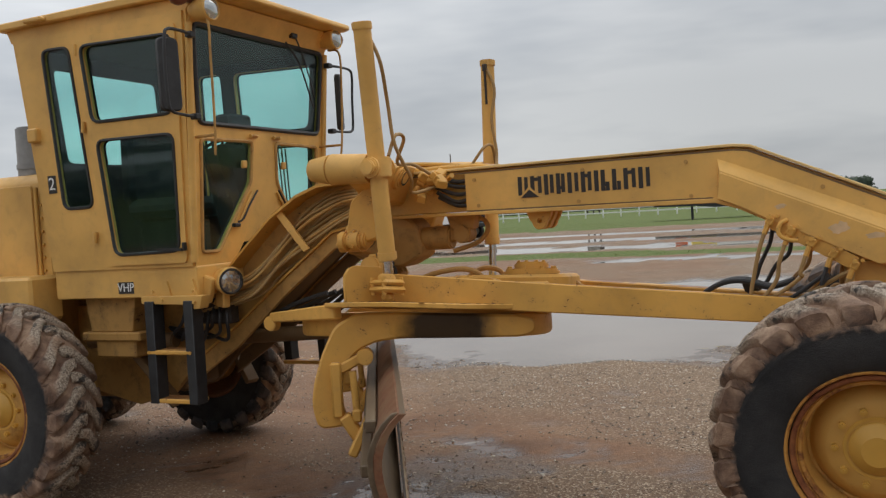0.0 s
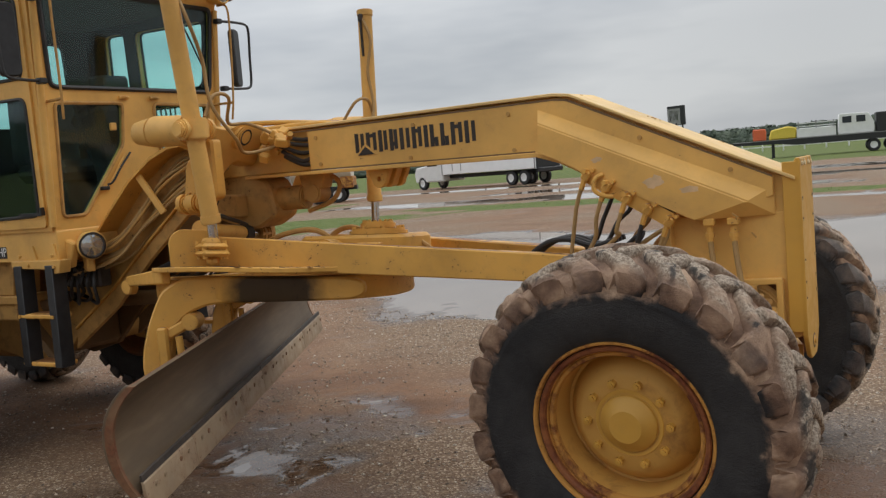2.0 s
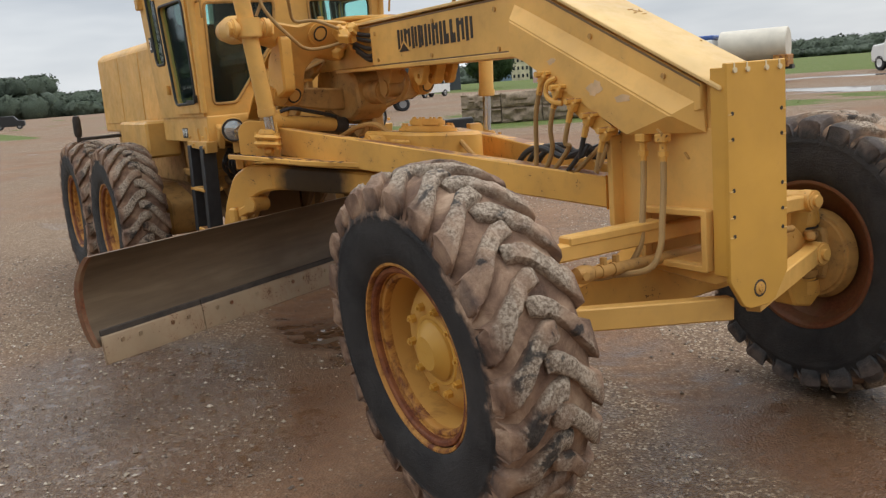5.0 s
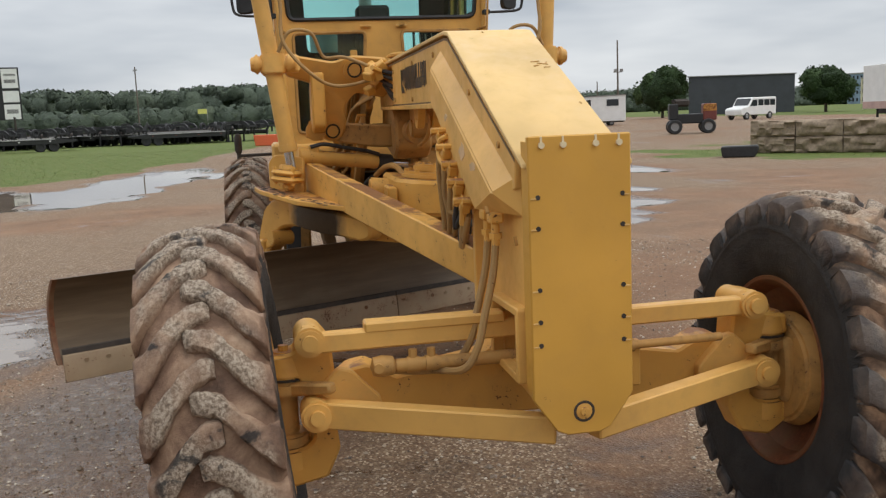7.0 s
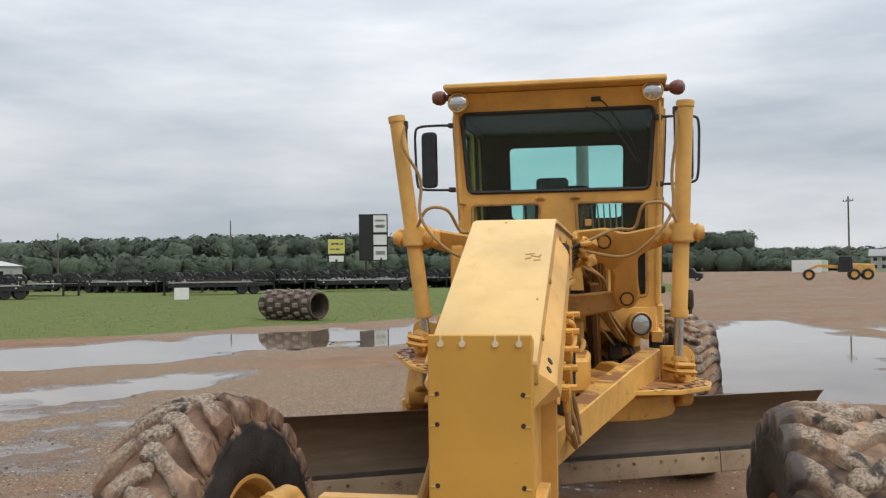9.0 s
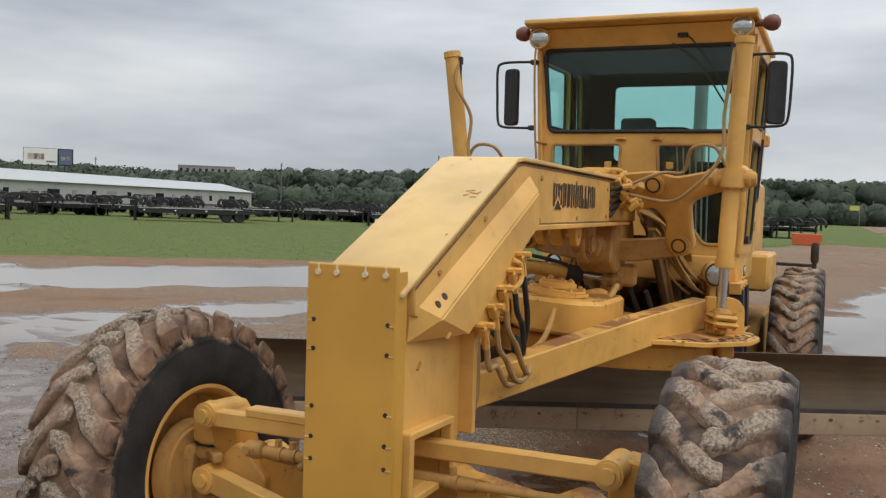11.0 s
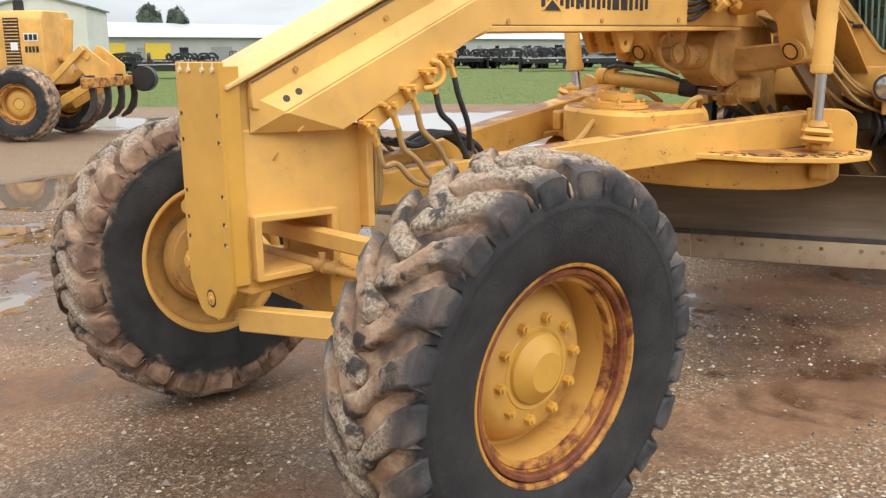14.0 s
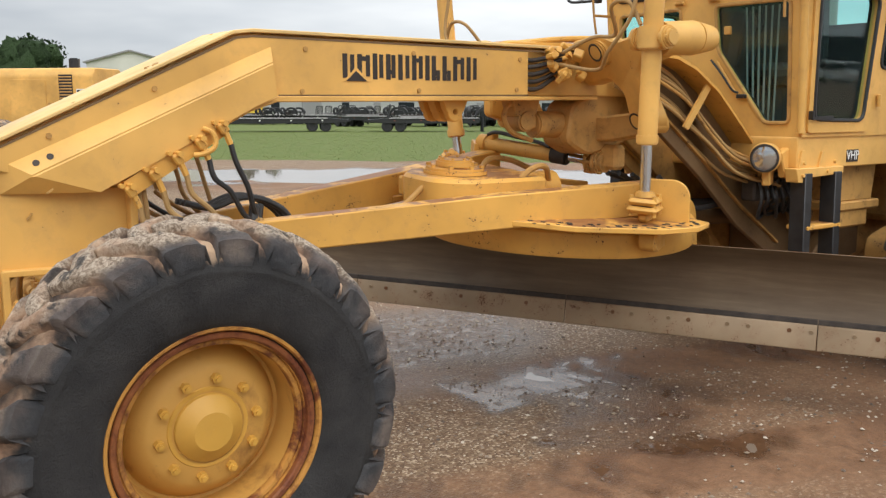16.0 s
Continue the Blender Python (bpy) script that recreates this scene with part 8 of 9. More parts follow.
def truck(label, cab_mat, load, length, load_mat, blue=False):
    """A road truck, cab to plus x."""
    t = thing("truck", label, "truck")
    L = length
    bm = B()
    prism(bm, [(L / 2 - 1.9, 0.55), (L / 2 + 1.3, 0.55), (L / 2 + 1.4, 1.2), (L / 2 + 1.2, 1.65), (L / 2 + 0.1, 1.75), (L / 2 - 0.35, 2.65), (L / 2 - 1.8, 2.7)], -1.1, 1.1, bevel=0.08)
    part("cab", bm, cab_mat, t)
    for sd in (1, -1):
        bm = B()
        prism(bm, [(L / 2 - 1.3, 1.7), (L / 2 - 0.2, 1.7), (L / 2 - 0.5, 2.4), (L / 2 - 1.3, 2.4)], sd * 1.10, sd * 1.12)
        part("side_window", bm, M_DARKGLASS, t)
    bm = B()
    box(bm, (L + 0.5, 0.9, 0.25), (-0.6, 0, 0.85))
    part("chassis", bm, M_BLACK, t)
    bm = B()
    if load == "tank":
        pts = [(1.05 * math.cos(a) * 1.1, 2.15 + 0.95 * math.sin(a)) for a in [2 * math.pi * i / 20 for i in range(20)]]
        prism(bm, pts, -L / 2 - 0.6, L / 2 - 2.1, "yz", bevel=0.04)
        part("tank", bm, load_mat, t)
        bm = B()
        box(bm, (0.8, 2.2, 0.7), (-L / 2 - 0.3, 0, 1.2), bevel=0.05)
        part("rear_bumper", bm, M_RUSTRING, t)
    else:
        prism(bm, [(-L / 2 - 0.9, 1.02), (L / 2 - 2.0, 1.02), (L / 2 - 2.0, 3.55), (-L / 2 - 0.9, 3.60)], -1.25, 1.25, bevel=0.03)
        part("cargo_box", bm, load_mat, t)
        bm = B()
        box(bm, (0.05, 2.2, 1.25), (-L / 2 - 0.93, 0, 1.66))
        part("rear_door", bm, M_BLACK, t)
        bm = B()
        box(bm, (0.30, 2.3, 0.30), (-L / 2 - 1.05, 0, 0.90), bevel=0.05)
        part("tail_lift", bm, M_BLACK, t)
        for sd in (1, -1):
            for x in (-L / 2 - 0.9, L / 2 - 2.0):
                bm = B()
                box(bm, (0.09, 0.03, 2.56), (x, sd * 1.25, 2.30))
                part("corner_trim", bm, M_GREYPAINT, t)
            bm = B()
            box(bm, (L - 1.1, 0.03, 0.09), (-1.45, sd * 1.25, 3.55))
            part("top_trim", bm, M_GREYPAINT, t)
        for x, z, w, hh in ((L / 2 - 3.6, 3.28, 0.95, 0.05), (L / 2 - 4.05, 2.25, 0.05, 2.0), (L / 2 - 3.15, 2.25, 0.05, 2.0)):
            bm = B()
            box(bm, (w, 0.02, hh), (x, 1.262, z))
            part("door_trim", bm, M_GREYPAINT, t)
    for x in (L / 2 + 0.5, -L / 2 + 0.3, -L / 2 + 1.5):
        for sd in (1, -1):
            small_wheel(t, x, sd * 0.95, 0.5, 0.3, M_WHITE)
    if blue:
        bm = B()
        box(bm, (1.5, 2.0, 0.25), (L / 2 - 1.1, 0, 2.82), bevel=0.06)
        part("roof_fairing", bm, plain("blue_paint", (0.06, 0.12, 0.36), 0.4), t)
    return t


heading(truck("white box truck parked beyond the puddles", M_WHITE, "box", 10.3, plain("bright_white_paint", (0.88, 0.88, 0.87), 0.5, vary=0.04, scale=2.0, bump=0.03)), -29.0, 52.9, 161)
heading(truck("white tank truck with a cream tank and rusty bumper", M_WHITE, "tank", 5.2, plain("cream_tank", (0.62, 0.57, 0.47), 0.5, vary=0.12, scale=1.0), True), -35.1, 40.15, 210)


def box_trailer():
    t = thing("box_trailer", "white box trailer with a rust-stained lower edge and black running gear", "trailer")
    bm = B()
    prism(bm, [(-4.1, 0.98), (4.1, 0.98), (4.1, 3.50), (-4.1, 3.50)], -1.25, 1.25, bevel=0.03)
    body = part("cargo_box", bm, M_WHITE, t)
    for sd in (1, -1):
        bm = B()
        box(bm, (8.1, 0.02, 0.40), (0, sd * 1.256, 1.20))
        part("stained_skirt", bm, plain("rust_stained_white", (0.48, 0.33, 0.29), 0.7, vary=0.15, scale=1.5), body)
        bm = B()
        rod(bm, (3.0, sd * 0.9, 0), (3.0, sd * 0.9, 0.98), 0.07, seg=8)
        part("landing_leg", bm, M_BLACK, t)
        for x in (-4.8, -3.5):
            small_wheel(t, x, sd * 0.95, 0.5, 0.45)
    bm = B()
    box(bm, (8.0, 0.9, 0.28), (0, 0, 0.82))
    part("chassis", bm, M_BLACK, t)
    bm = B()
    box(bm, (0.06, 2.2, 1.35), (-4.13, 0, 1.70))
    part("rear_door", bm, M_BLACK, t)
    bm = B()
    box(bm, (1.7, 2.4, 1.55), (-4.98, 0, 1.30), bevel=0.05)
    part("tail_lift", bm, M_BLACK, t)
    bm = B()
    prism(bm, [(-5.75, 2.10), (-4.14, 2.10), (-4.14, 3.42), (-5.75, 3.36)], -1.2, 1.2, bevel=0.05)
    part("tail_hood", bm, M_WHITE, t)
    return t


heading(box_trailer(), -42.0, 34.7, 171.5)


def semi_trailer():
    t = thing("semi_trailer", "long black flatbed semi-trailer on its landing legs", "trailer")
    bm = B()
    prism(bm, [(-6.5, 1.2), (-3.0, 1.12), (-1.6, 0.95), (6.5, 0.95), (6.5, 1.42), (-6.5, 1.42)], -1.2, 1.2)
    part("deck_frame", bm, M_BLACK, t)
    bm = B()
    box(bm, (12.9, 2.44, 0.05), (0, 0, 1.45))
    part("deck", bm, M_GREYPAINT, t)
    for sd in (1, -1):
        bm = B()
        rod(bm, (-3.4, sd * 0.9, 0), (-3.4, sd * 0.9, 1.2), 0.1, seg=8)
        part("landing_leg", bm, M_BLACK, t)
        for x in (4.0, 5.3):
            small_wheel(t, x, sd * 0.9, 0.5, 0.5, M_WHITE)
    return t


SEMI = pose(-10.2, 74.8, 0, 0, 0, 9)
semi_trailer().matrix_world = SEMI
bm = B()
box(bm, (1.0, 1.4, 0.95), (-4.4, 0, 1.955), bevel=0.08)
tagged(part("red_machine_box", bm, M_ORANGE), "dull red machine housing on the semi-trailer", "machine").matrix_world = SEMI
bm = B()
prism(bm, [(-3.7, 1.475), (-1.6, 1.475), (-1.5, 2.3), (-2.2, 2.5), (-3.5, 2.25)], -0.9, 0.9, bevel=0.1)
tagged(part("yellow_hood", bm, plain("bright_yellow_paint", (0.66, 0.50, 0.06), 0.5, vary=0.1)), "bright yellow machine hood on the semi-trailer", "machine").matrix_world = SEMI
bed = thing("service_body", "white steel service body with side rails on the semi-trailer", "truck body")
bm = B()
box(bm, (2.9, 2.0, 0.75), (-0.1, 0, 1.85), bevel=0.05)
part("body", bm, M_WHITE, bed)
for z in (2.35, 2.6):
    bm = B()
    box(bm, (2.9, 0.06, 0.08), (-0.1, -1.0, z))
    part("rail", bm, M_WHITE, bed)
for x in (-1.4, -0.1, 1.2):
    bm = B()
    box(bm, (0.08, 0.08, 0.6), (x, -1.0, 2.45))
    part("post", bm, M_GREYPAINT, bed)
bed.matrix_world = SEMI
crew = thing("truck_cab", "white crew cab body with two side windows on the semi-trailer", "truck cab")
bm = B()
prism(bm, rounded([(1.5, 1.475), (4.1, 1.475), (4.1, 2.3), (3.7, 3.05), (1.6, 3.1)], 0.15), -1.0, 1.0, bevel=0.05)
part("body", bm, M_WHITE, crew)
for x in (1.85, 2.85):
    bm = B()
    box(bm, (0.65, 0.03, 0.5), (x + 0.3, -1.01, 2.6))
    part("window", bm, M_DARKGLASS, crew)
crew.matrix_world = SEMI
bm = B()
box(bm, (2.2, 2.2, 1.5), (5.35, 0, 2.225), bevel=0.05)
tagged(part("black_crate", bm, M_BLACK), "black covered crate on the semi-trailer", "crate").matrix_world = SEMI

# white rail fence
fence = thing("rail_fence", "long white two-rail fence across the field", "fence")
POST = finish((lambda b: (box(b, (0.14, 0.14, 1.35), (0, 0, 0.675), bevel=0.01), b)[1])(B()), "post", M_WHITE, 0)
RAIL = finish((lambda b: (box(b, (2.5, 0.05, 0.15), (1.25, 0, 0)), b)[1])(B()), "rail", M_WHITE, 0)
for k in range(44):
    ob = new("post", POST)
    ob.parent, ob.matrix_local = fence, pose(2.5 * k, 0, 0)
    for z in (0.6, 1.15):
        ob = new("rail", RAIL)
        ob.parent, ob.matrix_local = fence, pose(2.5 * k, -0.09, z)
heading(fence, -62, 118, -6)

# orange bin, white board, flags
bm = B()
prism(bm, [(-0.85, 0.0), (0.85, 0.0), (0.95, 0.75), (-0.95, 0.75)], -0.5, 0.5, "yz", bevel=0.03)
heading(tagged(part("waste_bin", bm, M_ORANGE), "orange steel bin on the far grass", "bin"), -62, -0.7, 0)
bm = B()
box(bm, (0.9, 0.06, 0.75), (0, 0, 0.42))
heading(tagged(part("blank_board", bm, M_WHITE), "blank white board propped on the grass", "board"), -50.9, -26.5, -62)


def pole(x, y, h, label="weathered wooden utility pole", arms=True, r=0.14):
    t = thing("utility_pole", label, "utility pole", "utility poles", at=(x, y, 0))
    bm = B()
    rod(bm, (0, 0, -0.3), (0, 0, h), r, r * 0.65, seg=10)
    part("shaft", bm, plain("pole_wood", (0.13, 0.105, 0.085), 0.85), t)
    if arms:
        bm = B()
        beam(bm, (-0.9, -0.4, h - 0.6), (0.9, 0.4, h - 0.6), 0.1, 0.12, 0)
        for s in (-0.8, -0.3, 0.3, 0.8):
            rod(bm, (s, s * 0.44, h - 0.55), (s, s * 0.44, h - 0.35), 0.05, seg=6)
        part("crossarm", bm, M_GREYPAINT, t)
    return t


for x, y, h, a in ((-106.7, 42.8, 9.9, 0), (-118.3, 29.5, 10.3, 1), (-134.7, -59.7, 10.0, 1), (-160.5, -21.6, 11.6, 1), (-145, -97, 9.0, 1), (-160, -158, 10.6, 1), (-62.2, 133, 11.6, 0), (-46.5, 106.5, 6.9, 0), (-75, 140, 8, 0), (-160, 60, 6.5, 0), (-34, -130, 8.5, 0), (-90, -110, 7.5, 0)):
    pole(x, y, h, arms=bool(a))
bm = B()
for z in (4.6,):
    box(bm, (0.5, 0.25, 0.35), (-106.45, 42.4, 6.2))
    box(bm, (0.5, 0.25, 0.35), (-106.45, 43.2, 6.2))
    box(bm, (0.12, 1.1, 0.1), (-106.6, 42.8, 6.0))
tagged(part("flood_lamp", bm, M_GREYPAINT), "pair of grey flood lamps on the pole", "lamp")
for x, y in ((-138, -9), (-144, 3.7)):
    t = thing("flag_pole", "thin pole with a small yellow flag", "flag", at=(x, y, 0))
    bm = B()
    rod(bm, (0, 0, 0), (0, 0, 3.9), 0.04, seg=6)
    part("shaft", bm, M_GREYPAINT, t)
    bm = B()
    box(bm, (0.1, 1.3, 0.7), (0, -0.7, 3.5))
    part("flag_cloth", bm, plain("yellow_cloth", (0.62, 0.60, 0.16), 0.8), t)


def board_sign(name, label, x, y, z0, z1, w, turn, panels, posts):
    t = thing(name, label, "sign", at=(x, y, 0), rz=turn)
    for px in posts:
        bm = B()
        rod(bm, (px, 0, 0), (px, 0, z0 + 0.3), 0.16, seg=10)
        part("post", bm, M_SOOT, t)
    bm = B()
    box(bm, (w + 0.2, 0.3, z1 - z0 + 0.2), (0, 0.2, (z0 + z1) / 2))
    part("backing", bm, M_BLACK, t)
    for x0, x1, a, b, mat in panels:
        bm = B()
        box(bm, (x1 - x0, 0.06, b - a), ((x0 + x1) / 2, 0.02, (a + b) / 2))
        part("panel", bm, mat, t)
    return t


RED_BAR = plain("red_print", (0.5, 0.08, 0.06), 0.6)
board_sign("billboard", "wide billboard with a white picture panel and a dark strip", -178, -192, 9.3, 13.6, 12.0, 136, [(-6, 2.2, 9.3, 13.6, M_WHITE), (-5, -1.0, 10.6, 12.2, RED_BAR), (-0.6, 1.8, 9.9, 10.4, M_GREYPAINT), (2.6, 5.8, 9.5, 13.4, plain("blue_print", (0.10, 0.13, 0.22), 0.6)), (3.0, 5.4, 10.6, 11.6, M_WHITE)], (-4, 0, 4))
board_sign("pylon_sign", "tall roadside sign of stacked black and white panels", -138.2, -37, 3.4, 10.6, 4.4, 104, [(-2.1, -0.1, 7.2, 10.5, M_BLACK), (0.0, 2.1, 7.8, 10.5, M_WHITE), (-2.1, -0.1, 3.5, 6.9, M_BLACK), (0.0, 2.1, 5.8, 7.4, M_WHITE), (0.0, 2.1, 3.4, 5.5, M_WHITE),
            (0.3, 1.8, 9.5, 9.8, M_GREYPAINT), (0.3, 1.8, 8.5, 9.0, M_GREYPAINT), (0.3, 1.8, 4.2, 4.8, M_GREYPAINT)], (-1.2, 1.2))
board_sign("yellow_sign", "yellow and white roadside sign", -118.5, -37.1, 3.0, 6.2, 2.3, 106, [(-1.15, 1.15, 4.1, 6.1, plain("sign_yellow", (0.62, 0.58, 0.16), 0.6)), (-0.7, 0.9, 5.3, 5.6, M_DECAL), (-0.9, 0.5, 4.6, 4.8, M_DECAL), (-1.0, 1.0, 3.0, 3.8, M_WHITE)], (0,))
board_sign("pylon_sign", "tall grey sign on slim posts by the road", -47.8, 166.3, 5.6, 9.0, 3.4, -15, [(-1.7, 0.9, 5.6, 8.6, M_GREYPAINT), (-1.4, 0.5, 6.4, 8.2, M_WHITE)], (-1.3, 0, 1.3))


def warehouse():
    """A very long low building: roof, wall and its row of doors."""
    t = thing("warehouse", "long low white warehouse with a pale metal roof", "warehouse")
    L = 176.0
    bm = B()
    prism(bm, [(-9, 0), (9, 0), (9, 3.9), (-9, 3.9)], 0, L, "yz")
    part("wall", bm, plain("dull_white_wall", (0.38, 0.38, 0.365), 0.7, vary=0.08, scale=0.4), t)
    bm = B()
    prism(bm, [(-9.6, 3.85), (9.6, 3.85), (0, 6.0)], -0.5, L + 0.5, "yz")
    part("roof", bm, plain("pale_metal_roof", (0.43, 0.445, 0.445), 0.5, vary=0.05, scale=0.3), t)
    for k in range(26):
        bm = B()
        w = 3.6 if k % 3 == 0 else 1.4
        box(bm, (w, 0.1, 2.6 if k % 3 == 0 else 1.3), (4 + 6.6 * k, -9.04, 1.3 if k % 3 == 0 else 1.9))
        part("door" if k % 3 == 0 else "window", bm, M_GREYPAINT if k % 2 else M_DARKGLASS, t)
    for k in range(2):
        bm = B()
        box(bm, (4.0, 0.1, 3.0), (6 + 7 * k, -9.10, 1.6))
        part("yellow_door", bm, plain("door_yellow", (0.66, 0.46, 0.05), 0.6), t)
    return t


wh = warehouse()
wh.matrix_world = pose(-36, -117, 0, 0, 0, 193.5)
bm = B()
prism(bm, [(-2.5, 0), (2.5, 0), (2.5, 4.35), (0, 5.0), (-2.5, 4.35)], -4, 4, "yz", bevel=0.0)
barn = thing("metal_barn", "pale cream metal barn with a dark roof trim", "barn")
part("wall", bm, plain("cream_siding", (0.60, 0.59, 0.52), 0.6, vary=0.08, scale=0.6), barn)
for sd in (1, -1):
    bm = B()
    prism(bm, [(sd * 2.65, 4.31), (0, 5.0), (0, 5.10), (sd * 2.68, 4.40)], -4.15, 4.15, "yz")
    part("roof", bm, M_GREYPAINT, barn)
heading(barn, -18.4, -55.2, 60)


def block_house(name, label, x, y, w, d, h, turn, wall_mat, floors, bays, roof_h=0.0):
    t = thing(name, label, "building", at=(x, y, 0), rz=turn)
    bm = B()
    box(bm, (w, d, h), (0, 0, h / 2))
    part("wall", bm, wall_mat, t)
    if roof_h:
        bm = B()
        prism(bm, [(-d / 2 - 0.6, h - 0.05), (d / 2 + 0.6, h - 0.05), (d * 0.2, h + roof_h), (-d * 0.2, h + roof_h)], -w / 2 - 0.6, w / 2 + 0.6, "yz")
        part("roof", bm, M_GREYPAINT, t)
    else:
        bm = B()
        box(bm, (w + 0.3, d + 0.3, 0.4), (0, 0, h + 0.15))
        part("parapet", bm, M_GREYPAINT, t)
    for f in range(floors):
        for b in range(bays):
            bm = B()
            box(bm, (w / bays * 0.45, 0.1, h / floors * 0.45), (-w / 2 + w / bays * (b + 0.5), -d / 2 - 0.04, h / floors * (f + 0.55)))
            part("window", bm, M_DARKGLASS, t)
    return t


block_house("motel", "white two-storey motel with a grey roof and cupola", -260, 79, 19, 10, 4.0, 72, plain("dull_motel_wall", (0.42, 0.40, 0.37), 0.8, scale=0.5), 2, 9, 1.8)
bm = B()
box(bm, (1.8, 1.8, 1.6), (-260, 76, 6.0), bevel=0.1)
prism(bm, [(-261.2, 6.7), (-258.8, 6.7), (-260, 7.7)], 74.8, 77.2)
tagged(part("cupola", bm, M_GREYPAINT), "small grey roof cupola", "cupola")
block_house("hotel", "far pale flat-roofed hotel above the trees", -300, -236, 22, 14, 14.5, 128, plain("hotel_wall", (0.30, 0.285, 0.26), 0.8, scale=0.5), 4, 9)
block_house("office_block", "pale yellow office block far behind the trees", -216.2, 157.2, 5, 5, 6.6, 56, plain("cream_wall", (0.58, 0.52, 0.36), 0.8, scale=0.5), 3, 4)
block_house("office_block", "blue glass office block far behind the trees", -234.8, 165.5, 4, 5, 8.3, 56, plain("blue_wall", (0.20, 0.28, 0.38), 0.4, scale=0.5), 4, 4)
gb = thing("dark_shed", "large windowless charcoal-grey metal shed", "shed", at=(-130.8, 72.9, 0), rz=-119)
bm = B()
prism(bm, [(-7.4, 0), (7.6, 0), (7.6, 5.7), (-7.4, 5.5)], -8, 8, bevel=0.05)
part("wall", bm, plain("charcoal_siding", (0.055, 0.06, 0.07), 0.6, vary=0.12, scale=0.8), gb)
bm = B()
prism(bm, [(-7.6, 5.5), (7.8, 5.72), (7.8, 5.85), (-7.6, 5.63)], -8.2, 8.2)
part("roof", bm, M_GREYPAINT, gb)
for i, (x, y) in enumerate(((-197, 41.5), (-183, 37.2))):
    bm = B()
    box(bm, (2.4, 5.2, 2.4), (0, 0, 1.5), bevel=0.05)
    heading(tagged(part("storage_box", bm, plain("pale_green_box", (0.55, 0.60, 0.52), 0.6) if i == 0 else M_WHITE), "pale storage container at the field's end", "container"), x, y, -14)
cart = thing("utility_cart", "small dark utility cart on the far grass", "cart")
bm = B()
prism(bm, [(-1.6, 0.3), (1.6, 0.3), (1.6, 0.9), (0.9, 1.0), (0.5, 1.5), (-1.5, 1.5), (-1.6, 0.9)], -0.8, 0.8, bevel=0.06)
part("body", bm, M_BLACK, cart)
for sd in (1, -1):
    for x in (-1.0, 1.0):
        small_wheel(cart, x, sd * 0.7, 0.3)
heading(cart, -112, 9.6, 80)

# ---- trees ----
def leaf_material(name, a, b, c):
    m, n, l, p = nodes_of(name)
    g = n.new("ShaderNodeNewGeometry")
    co_ = n.new("ShaderNodeTexCoord").outputs["Object"]
    r = ramp_node(n, l, g.outputs["Random Per Island"], [(0.0, a), (0.6, b), (1.0, c)])
    t = noise_node(n, l, 2.2, 5, 0.7, co_)
    v = ramp_node(n, l, t.outputs["Fac"], [(0.3, (0.72,) * 3), (0.7, (1.2,) * 3)])
    l.new(mix_node(n, l, 1.0, r.outputs["Color"], v.outputs["Color"], "MULTIPLY"), p.inputs["Base Color"])
    p.inputs["Roughness"].default_value = 0.8
    p.inputs["Specular IOR Level"].default_value = 0.2
    bump_node(n, l, p, t.outputs["Fac"], 1.0, 0.6)
    return m


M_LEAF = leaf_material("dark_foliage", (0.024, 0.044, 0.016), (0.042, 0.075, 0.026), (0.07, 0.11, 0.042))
# far crowns are paler and greyer: distance haze is put into the leaf colour
M_HAZY_WOODS = leaf_material("hazed_far_foliage", (0.076, 0.098, 0.073), (0.093, 0.119, 0.084), (0.115, 0.143, 0.097))
M_BARK = plain("bark", (0.09, 0.07, 0.05), 0.9)
_b = B()
bmesh.ops.create_icosphere(_b, subdivisions=2, radius=1.0)
LUMP_V = [v.co.copy() for v in _b.verts]
LUMP_F = [tuple(v.index for v in f.verts) for f in _b.faces]
_b.free()


def leaf_spray(V, F, p, out, s, rg):
    """A small tilted spray of leaves lying on the outside of a far crown."""
    u = (out + Vector((rg.gauss(0, 0.45), rg.gauss(0, 0.45), rg.gauss(0, 0.45)))).orthogonal().normalized()
    w = out.cross(u).normalized()
    o = len(V)
    V.extend((p + q * s)[:] for q in (u, w * rg.uniform(0.5, 0.9), -u * rg.uniform(0.6, 1.0), -w * rg.uniform(0.5, 0.9)))
    F.append((o, o + 1, o + 2, o + 3))


def leaf_lump(V, F, c, r, rz, rg):
    """A knobbly mass of leaves."""
    o, s = len(V), rg.uniform(0, 50)
    for v in LUMP_V:
        k = 0.86 + 0.42 * noise.noise(v * 1.7 + Vector((s, 0, s))) + 0.34 * noise.noise(v * 4.3 + Vector((0, s, 0)))
        V.append((c[0] + v.x * r * k, c[1] + v.y * r * k, c[2] + v.z * rz * k))
    F.extend((a + o, b + o, d + o) for a, b, d in LUMP_F)


def leaf_card(V, F, p, s, rg):
    u = Vector((rg.uniform(-1, 1), rg.uniform(-1, 1), rg.uniform(-1, 1))).normalized()
    w = u.orthogonal().normalized() * 0.65
    o = len(V)
    V.extend((p + q * s)[:] for q in (u, w, -u, -w))
    F.append((o, o + 1, o + 2, o + 3))


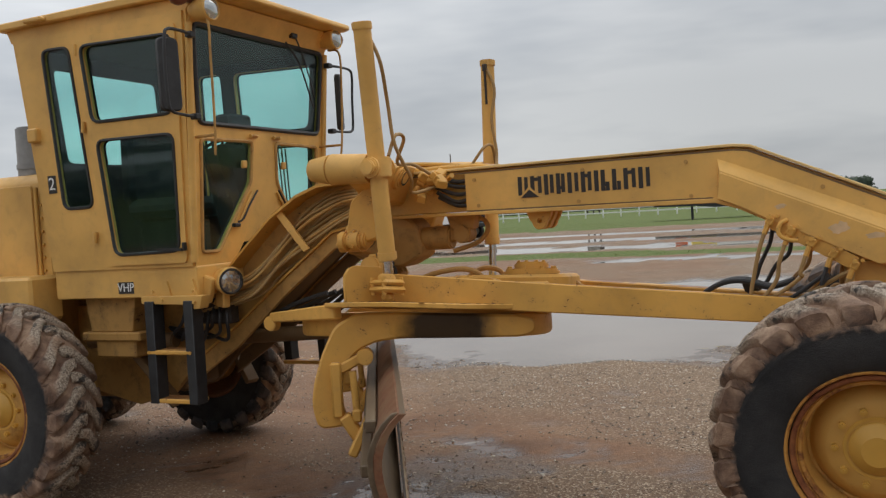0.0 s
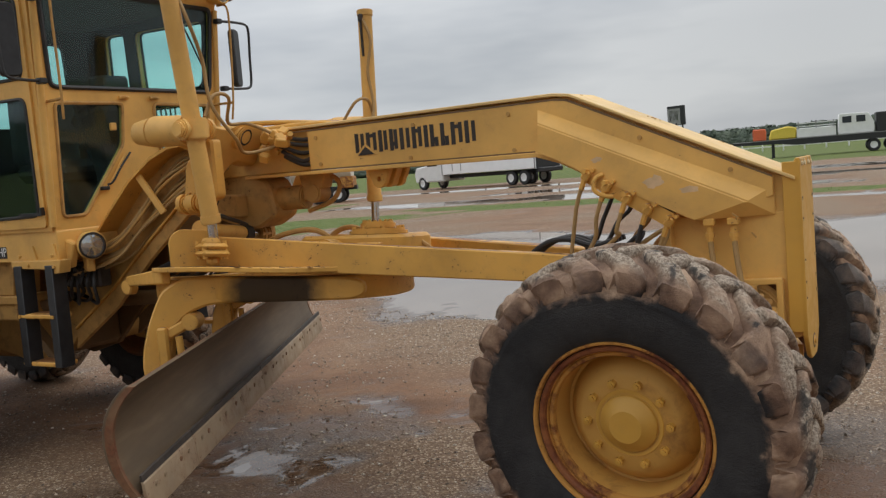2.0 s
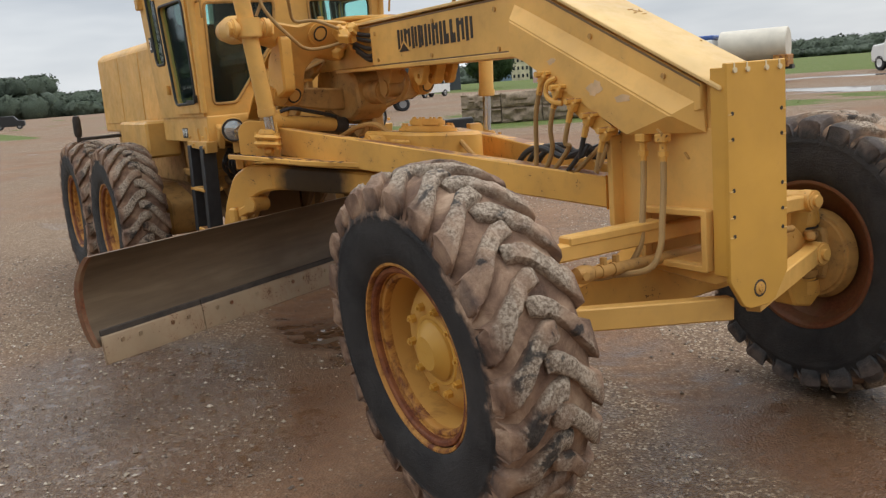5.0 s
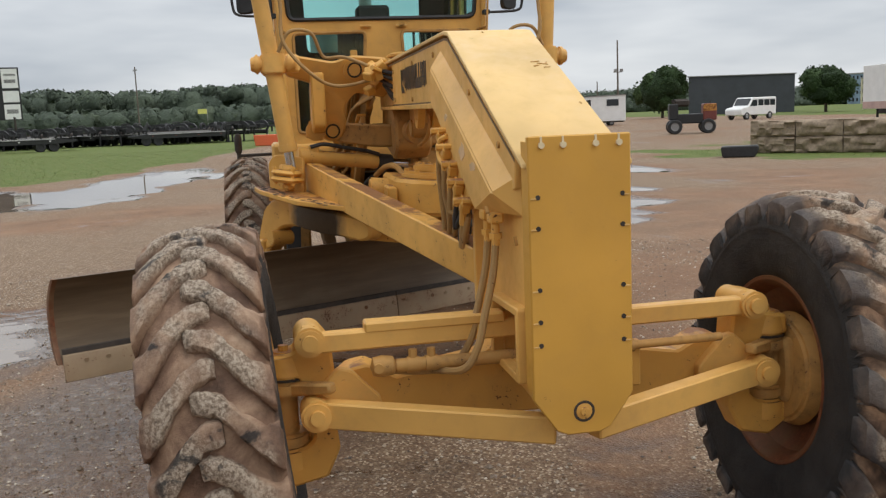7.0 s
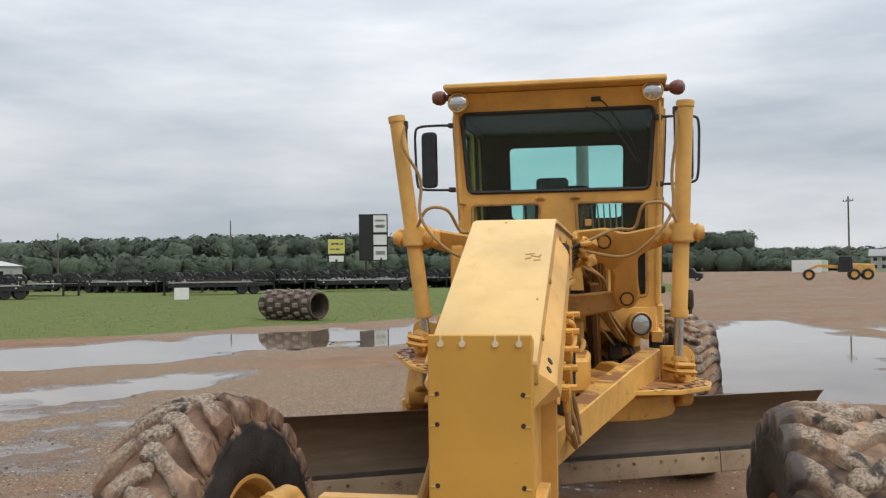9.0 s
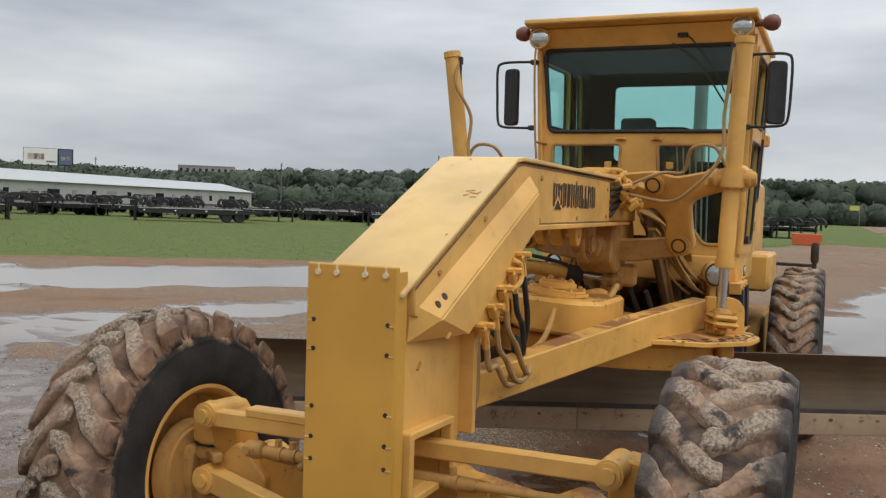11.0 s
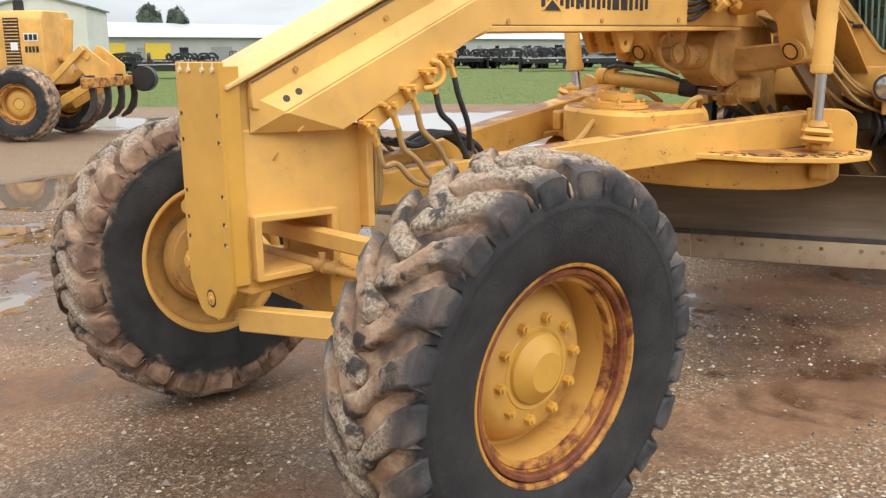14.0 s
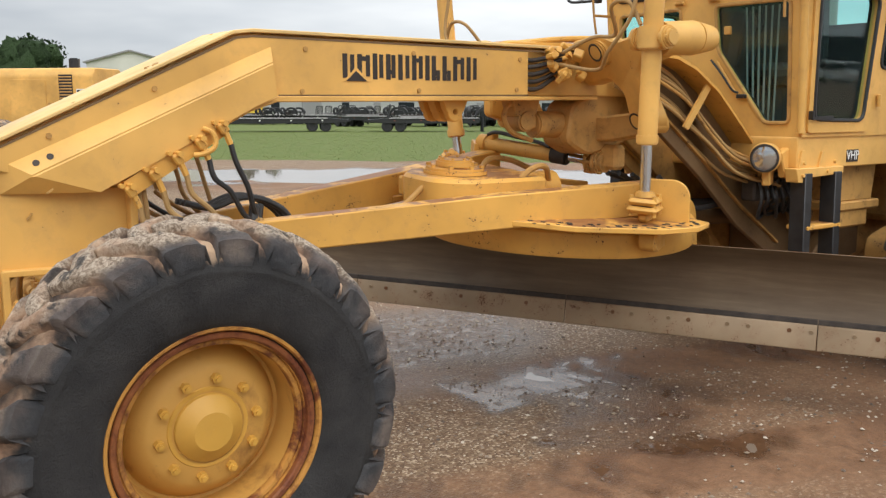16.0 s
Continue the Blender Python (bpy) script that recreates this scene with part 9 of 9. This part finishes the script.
def crown(V, F, cx, cy, cz, rx, rz, lobes, cards, size, rg):
    """Lobes of foliage with single sprays of leaves standing out of them."""
    for k in range(lobes):
        a, b = rg.uniform(0, 6.283), rg.uniform(-0.75, 0.9)
        q = math.sqrt(max(0.0, 1 - b * b)) * rg.uniform(0.35, 0.68)
        lr = rg.uniform(0.36, 0.52)
        c = (cx + rx * q * math.cos(a), cy + rx * q * math.sin(a), cz + rz * b * 0.62)
        leaf_lump(V, F, c, rx * lr, rz * lr, rg)
        for _ in range(cards // lobes):
            d = Vector((rg.gauss(0, 1), rg.gauss(0, 1), rg.gauss(0, 1))).normalized() * rg.uniform(0.85, 1.12)
            leaf_card(V, F, Vector((c[0] + d.x * rx * lr, c[1] + d.y * rx * lr, c[2] + d.z * rz * lr)), size * rg.uniform(0.5, 1.2), rg)


def tree(x, y, r, h, label, seed, n=3600, size=0.20, leaf=M_LEAF):
    rg = random.Random(seed)
    t = thing("tree", label, "tree", at=(x, y, 0))
    bm = B()
    rod(bm, (0, 0, -0.2), (0, 0, h * 0.45), 0.22, 0.13, seg=10)
    for k in range(6):
        a = k * 1.05
        rod(bm, (0, 0, h * (0.22 + 0.03 * k)), (math.cos(a) * r * 0.55, math.sin(a) * r * 0.55, h * (0.45 + 0.06 * k)), 0.08, 0.03, seg=7)
    part("trunk", bm, M_BARK, t)
    V, F = [], []
    crown(V, F, 0, 0, h * 0.53, r, h * 0.46, 22, n, size, rg)
    leaf_lump(V, F, (0, 0, h * 0.52), r * 0.92, h * 0.43, rg)
    me = bpy.data.meshes.new("crown")
    me.from_pydata(V, [], F)
    me.materials.append(leaf)
    me.shade_smooth()
    ob = new("crown", me)
    ob.parent = t


tree(-113, 51.6, 3.7, 7.0, "round dense dark-green tree beside the grey shed", 1)
tree(-105.6, 70.9, 3.4, 6.3, "round dense dark-green tree behind the block wall", 2)
tree(-64, 132, 3.0, 6.0, "bushy green tree along the fence", 3, 1500, 0.3)
# these two share the woods' leaf colour with its painted haze
tree(-56, -124.5, 2.1, 8.9, "bushy green tree behind the warehouse", 4, 2600, 0.18, M_HAZY_WOODS)
tree(-59.6, -123.5, 1.9, 8.3, "bushy green tree behind the warehouse", 5, 2600, 0.18, M_HAZY_WOODS)
tree(-24, -112, 4.5, 10.5, "leafy green tree behind the second grader", 6, 2200, 0.3)
tree(-14, -122, 4.5, 9.5, "leafy green tree behind the second grader", 7, 2200, 0.3)


def woods():
    """Rounded crowns, one behind the other, along the horizon."""
    rg = random.Random(9)
    V, F = [], []
    for k in range(1700):
        az = 90 + 175 * (k + rg.random()) / 1700
        d = rg.uniform(300, 400)
        el = 0.95
        if 172 < az < 232:
            el = (2.35 if az < 205 else 2.35 - 0.5 * min(1.0, (az - 205) / 15)) + 0.40 * noise.noise(Vector((az * 0.13, 1, 0)))
        elif 150 < az <= 172:
            el = 1.15
        elif az <= 150:
            el = 0.85
            if az < 130 and rg.random() < 0.4:
                continue
        else:
            el = 1.6
        h = d * math.tan(radians(el * rg.uniform(0.66, 1.0) ** 0.6)) + 1.6
        x, y = d * math.cos(radians(az)), d * math.sin(radians(az))
        r = rg.uniform(2.4, 6.0)
        cz = h - r * 0.95
        leaf_lump(V, F, (x, y, cz), r * 0.92, r * 0.90, rg)
        for q in range(80):
            n_ = Vector((rg.gauss(0, 1), rg.gauss(0, 1), rg.gauss(0.25, 1))).normalized()
            leaf_spray(V, F, Vector((x, y, cz)) + Vector((n_.x * r, n_.y * r, n_.z * r * 0.95)) * rg.uniform(0.84, 1.02), n_, rg.uniform(0.35, 0.85), rg)
    # lower storey that closes the gaps
    for k in range(420):
        az = 90 + 175 * (k + rg.random()) / 420
        d = rg.uniform(290, 304)
        deep = 7.5 if 172 < az < 232 else 4.5 if az > 150 else 2.6
        base = Vector((d * math.cos(radians(az)), d * math.sin(radians(az)), deep * 0.35))
        leaf_lump(V, F, base, 4.8, deep * 0.62, rg)
        for q in range(90):
            n_ = Vector((rg.gauss(0, 1), rg.gauss(0, 1), rg.gauss(0.2, 1))).normalized()
            leaf_spray(V, F, base + Vector((n_.x * 4.8, n_.y * 4.8, n_.z * deep * 0.62)) * rg.uniform(0.9, 1.06), n_, rg.uniform(0.35, 0.9), rg)
    me = bpy.data.meshes.new("far_woods")
    me.from_pydata(V, [], F)
    me.materials.append(M_HAZY_WOODS)
    me.shade_smooth()
    tagged(new("far_woods", me), "dense green woods along the horizon", "woods", kind="stuff")


woods()
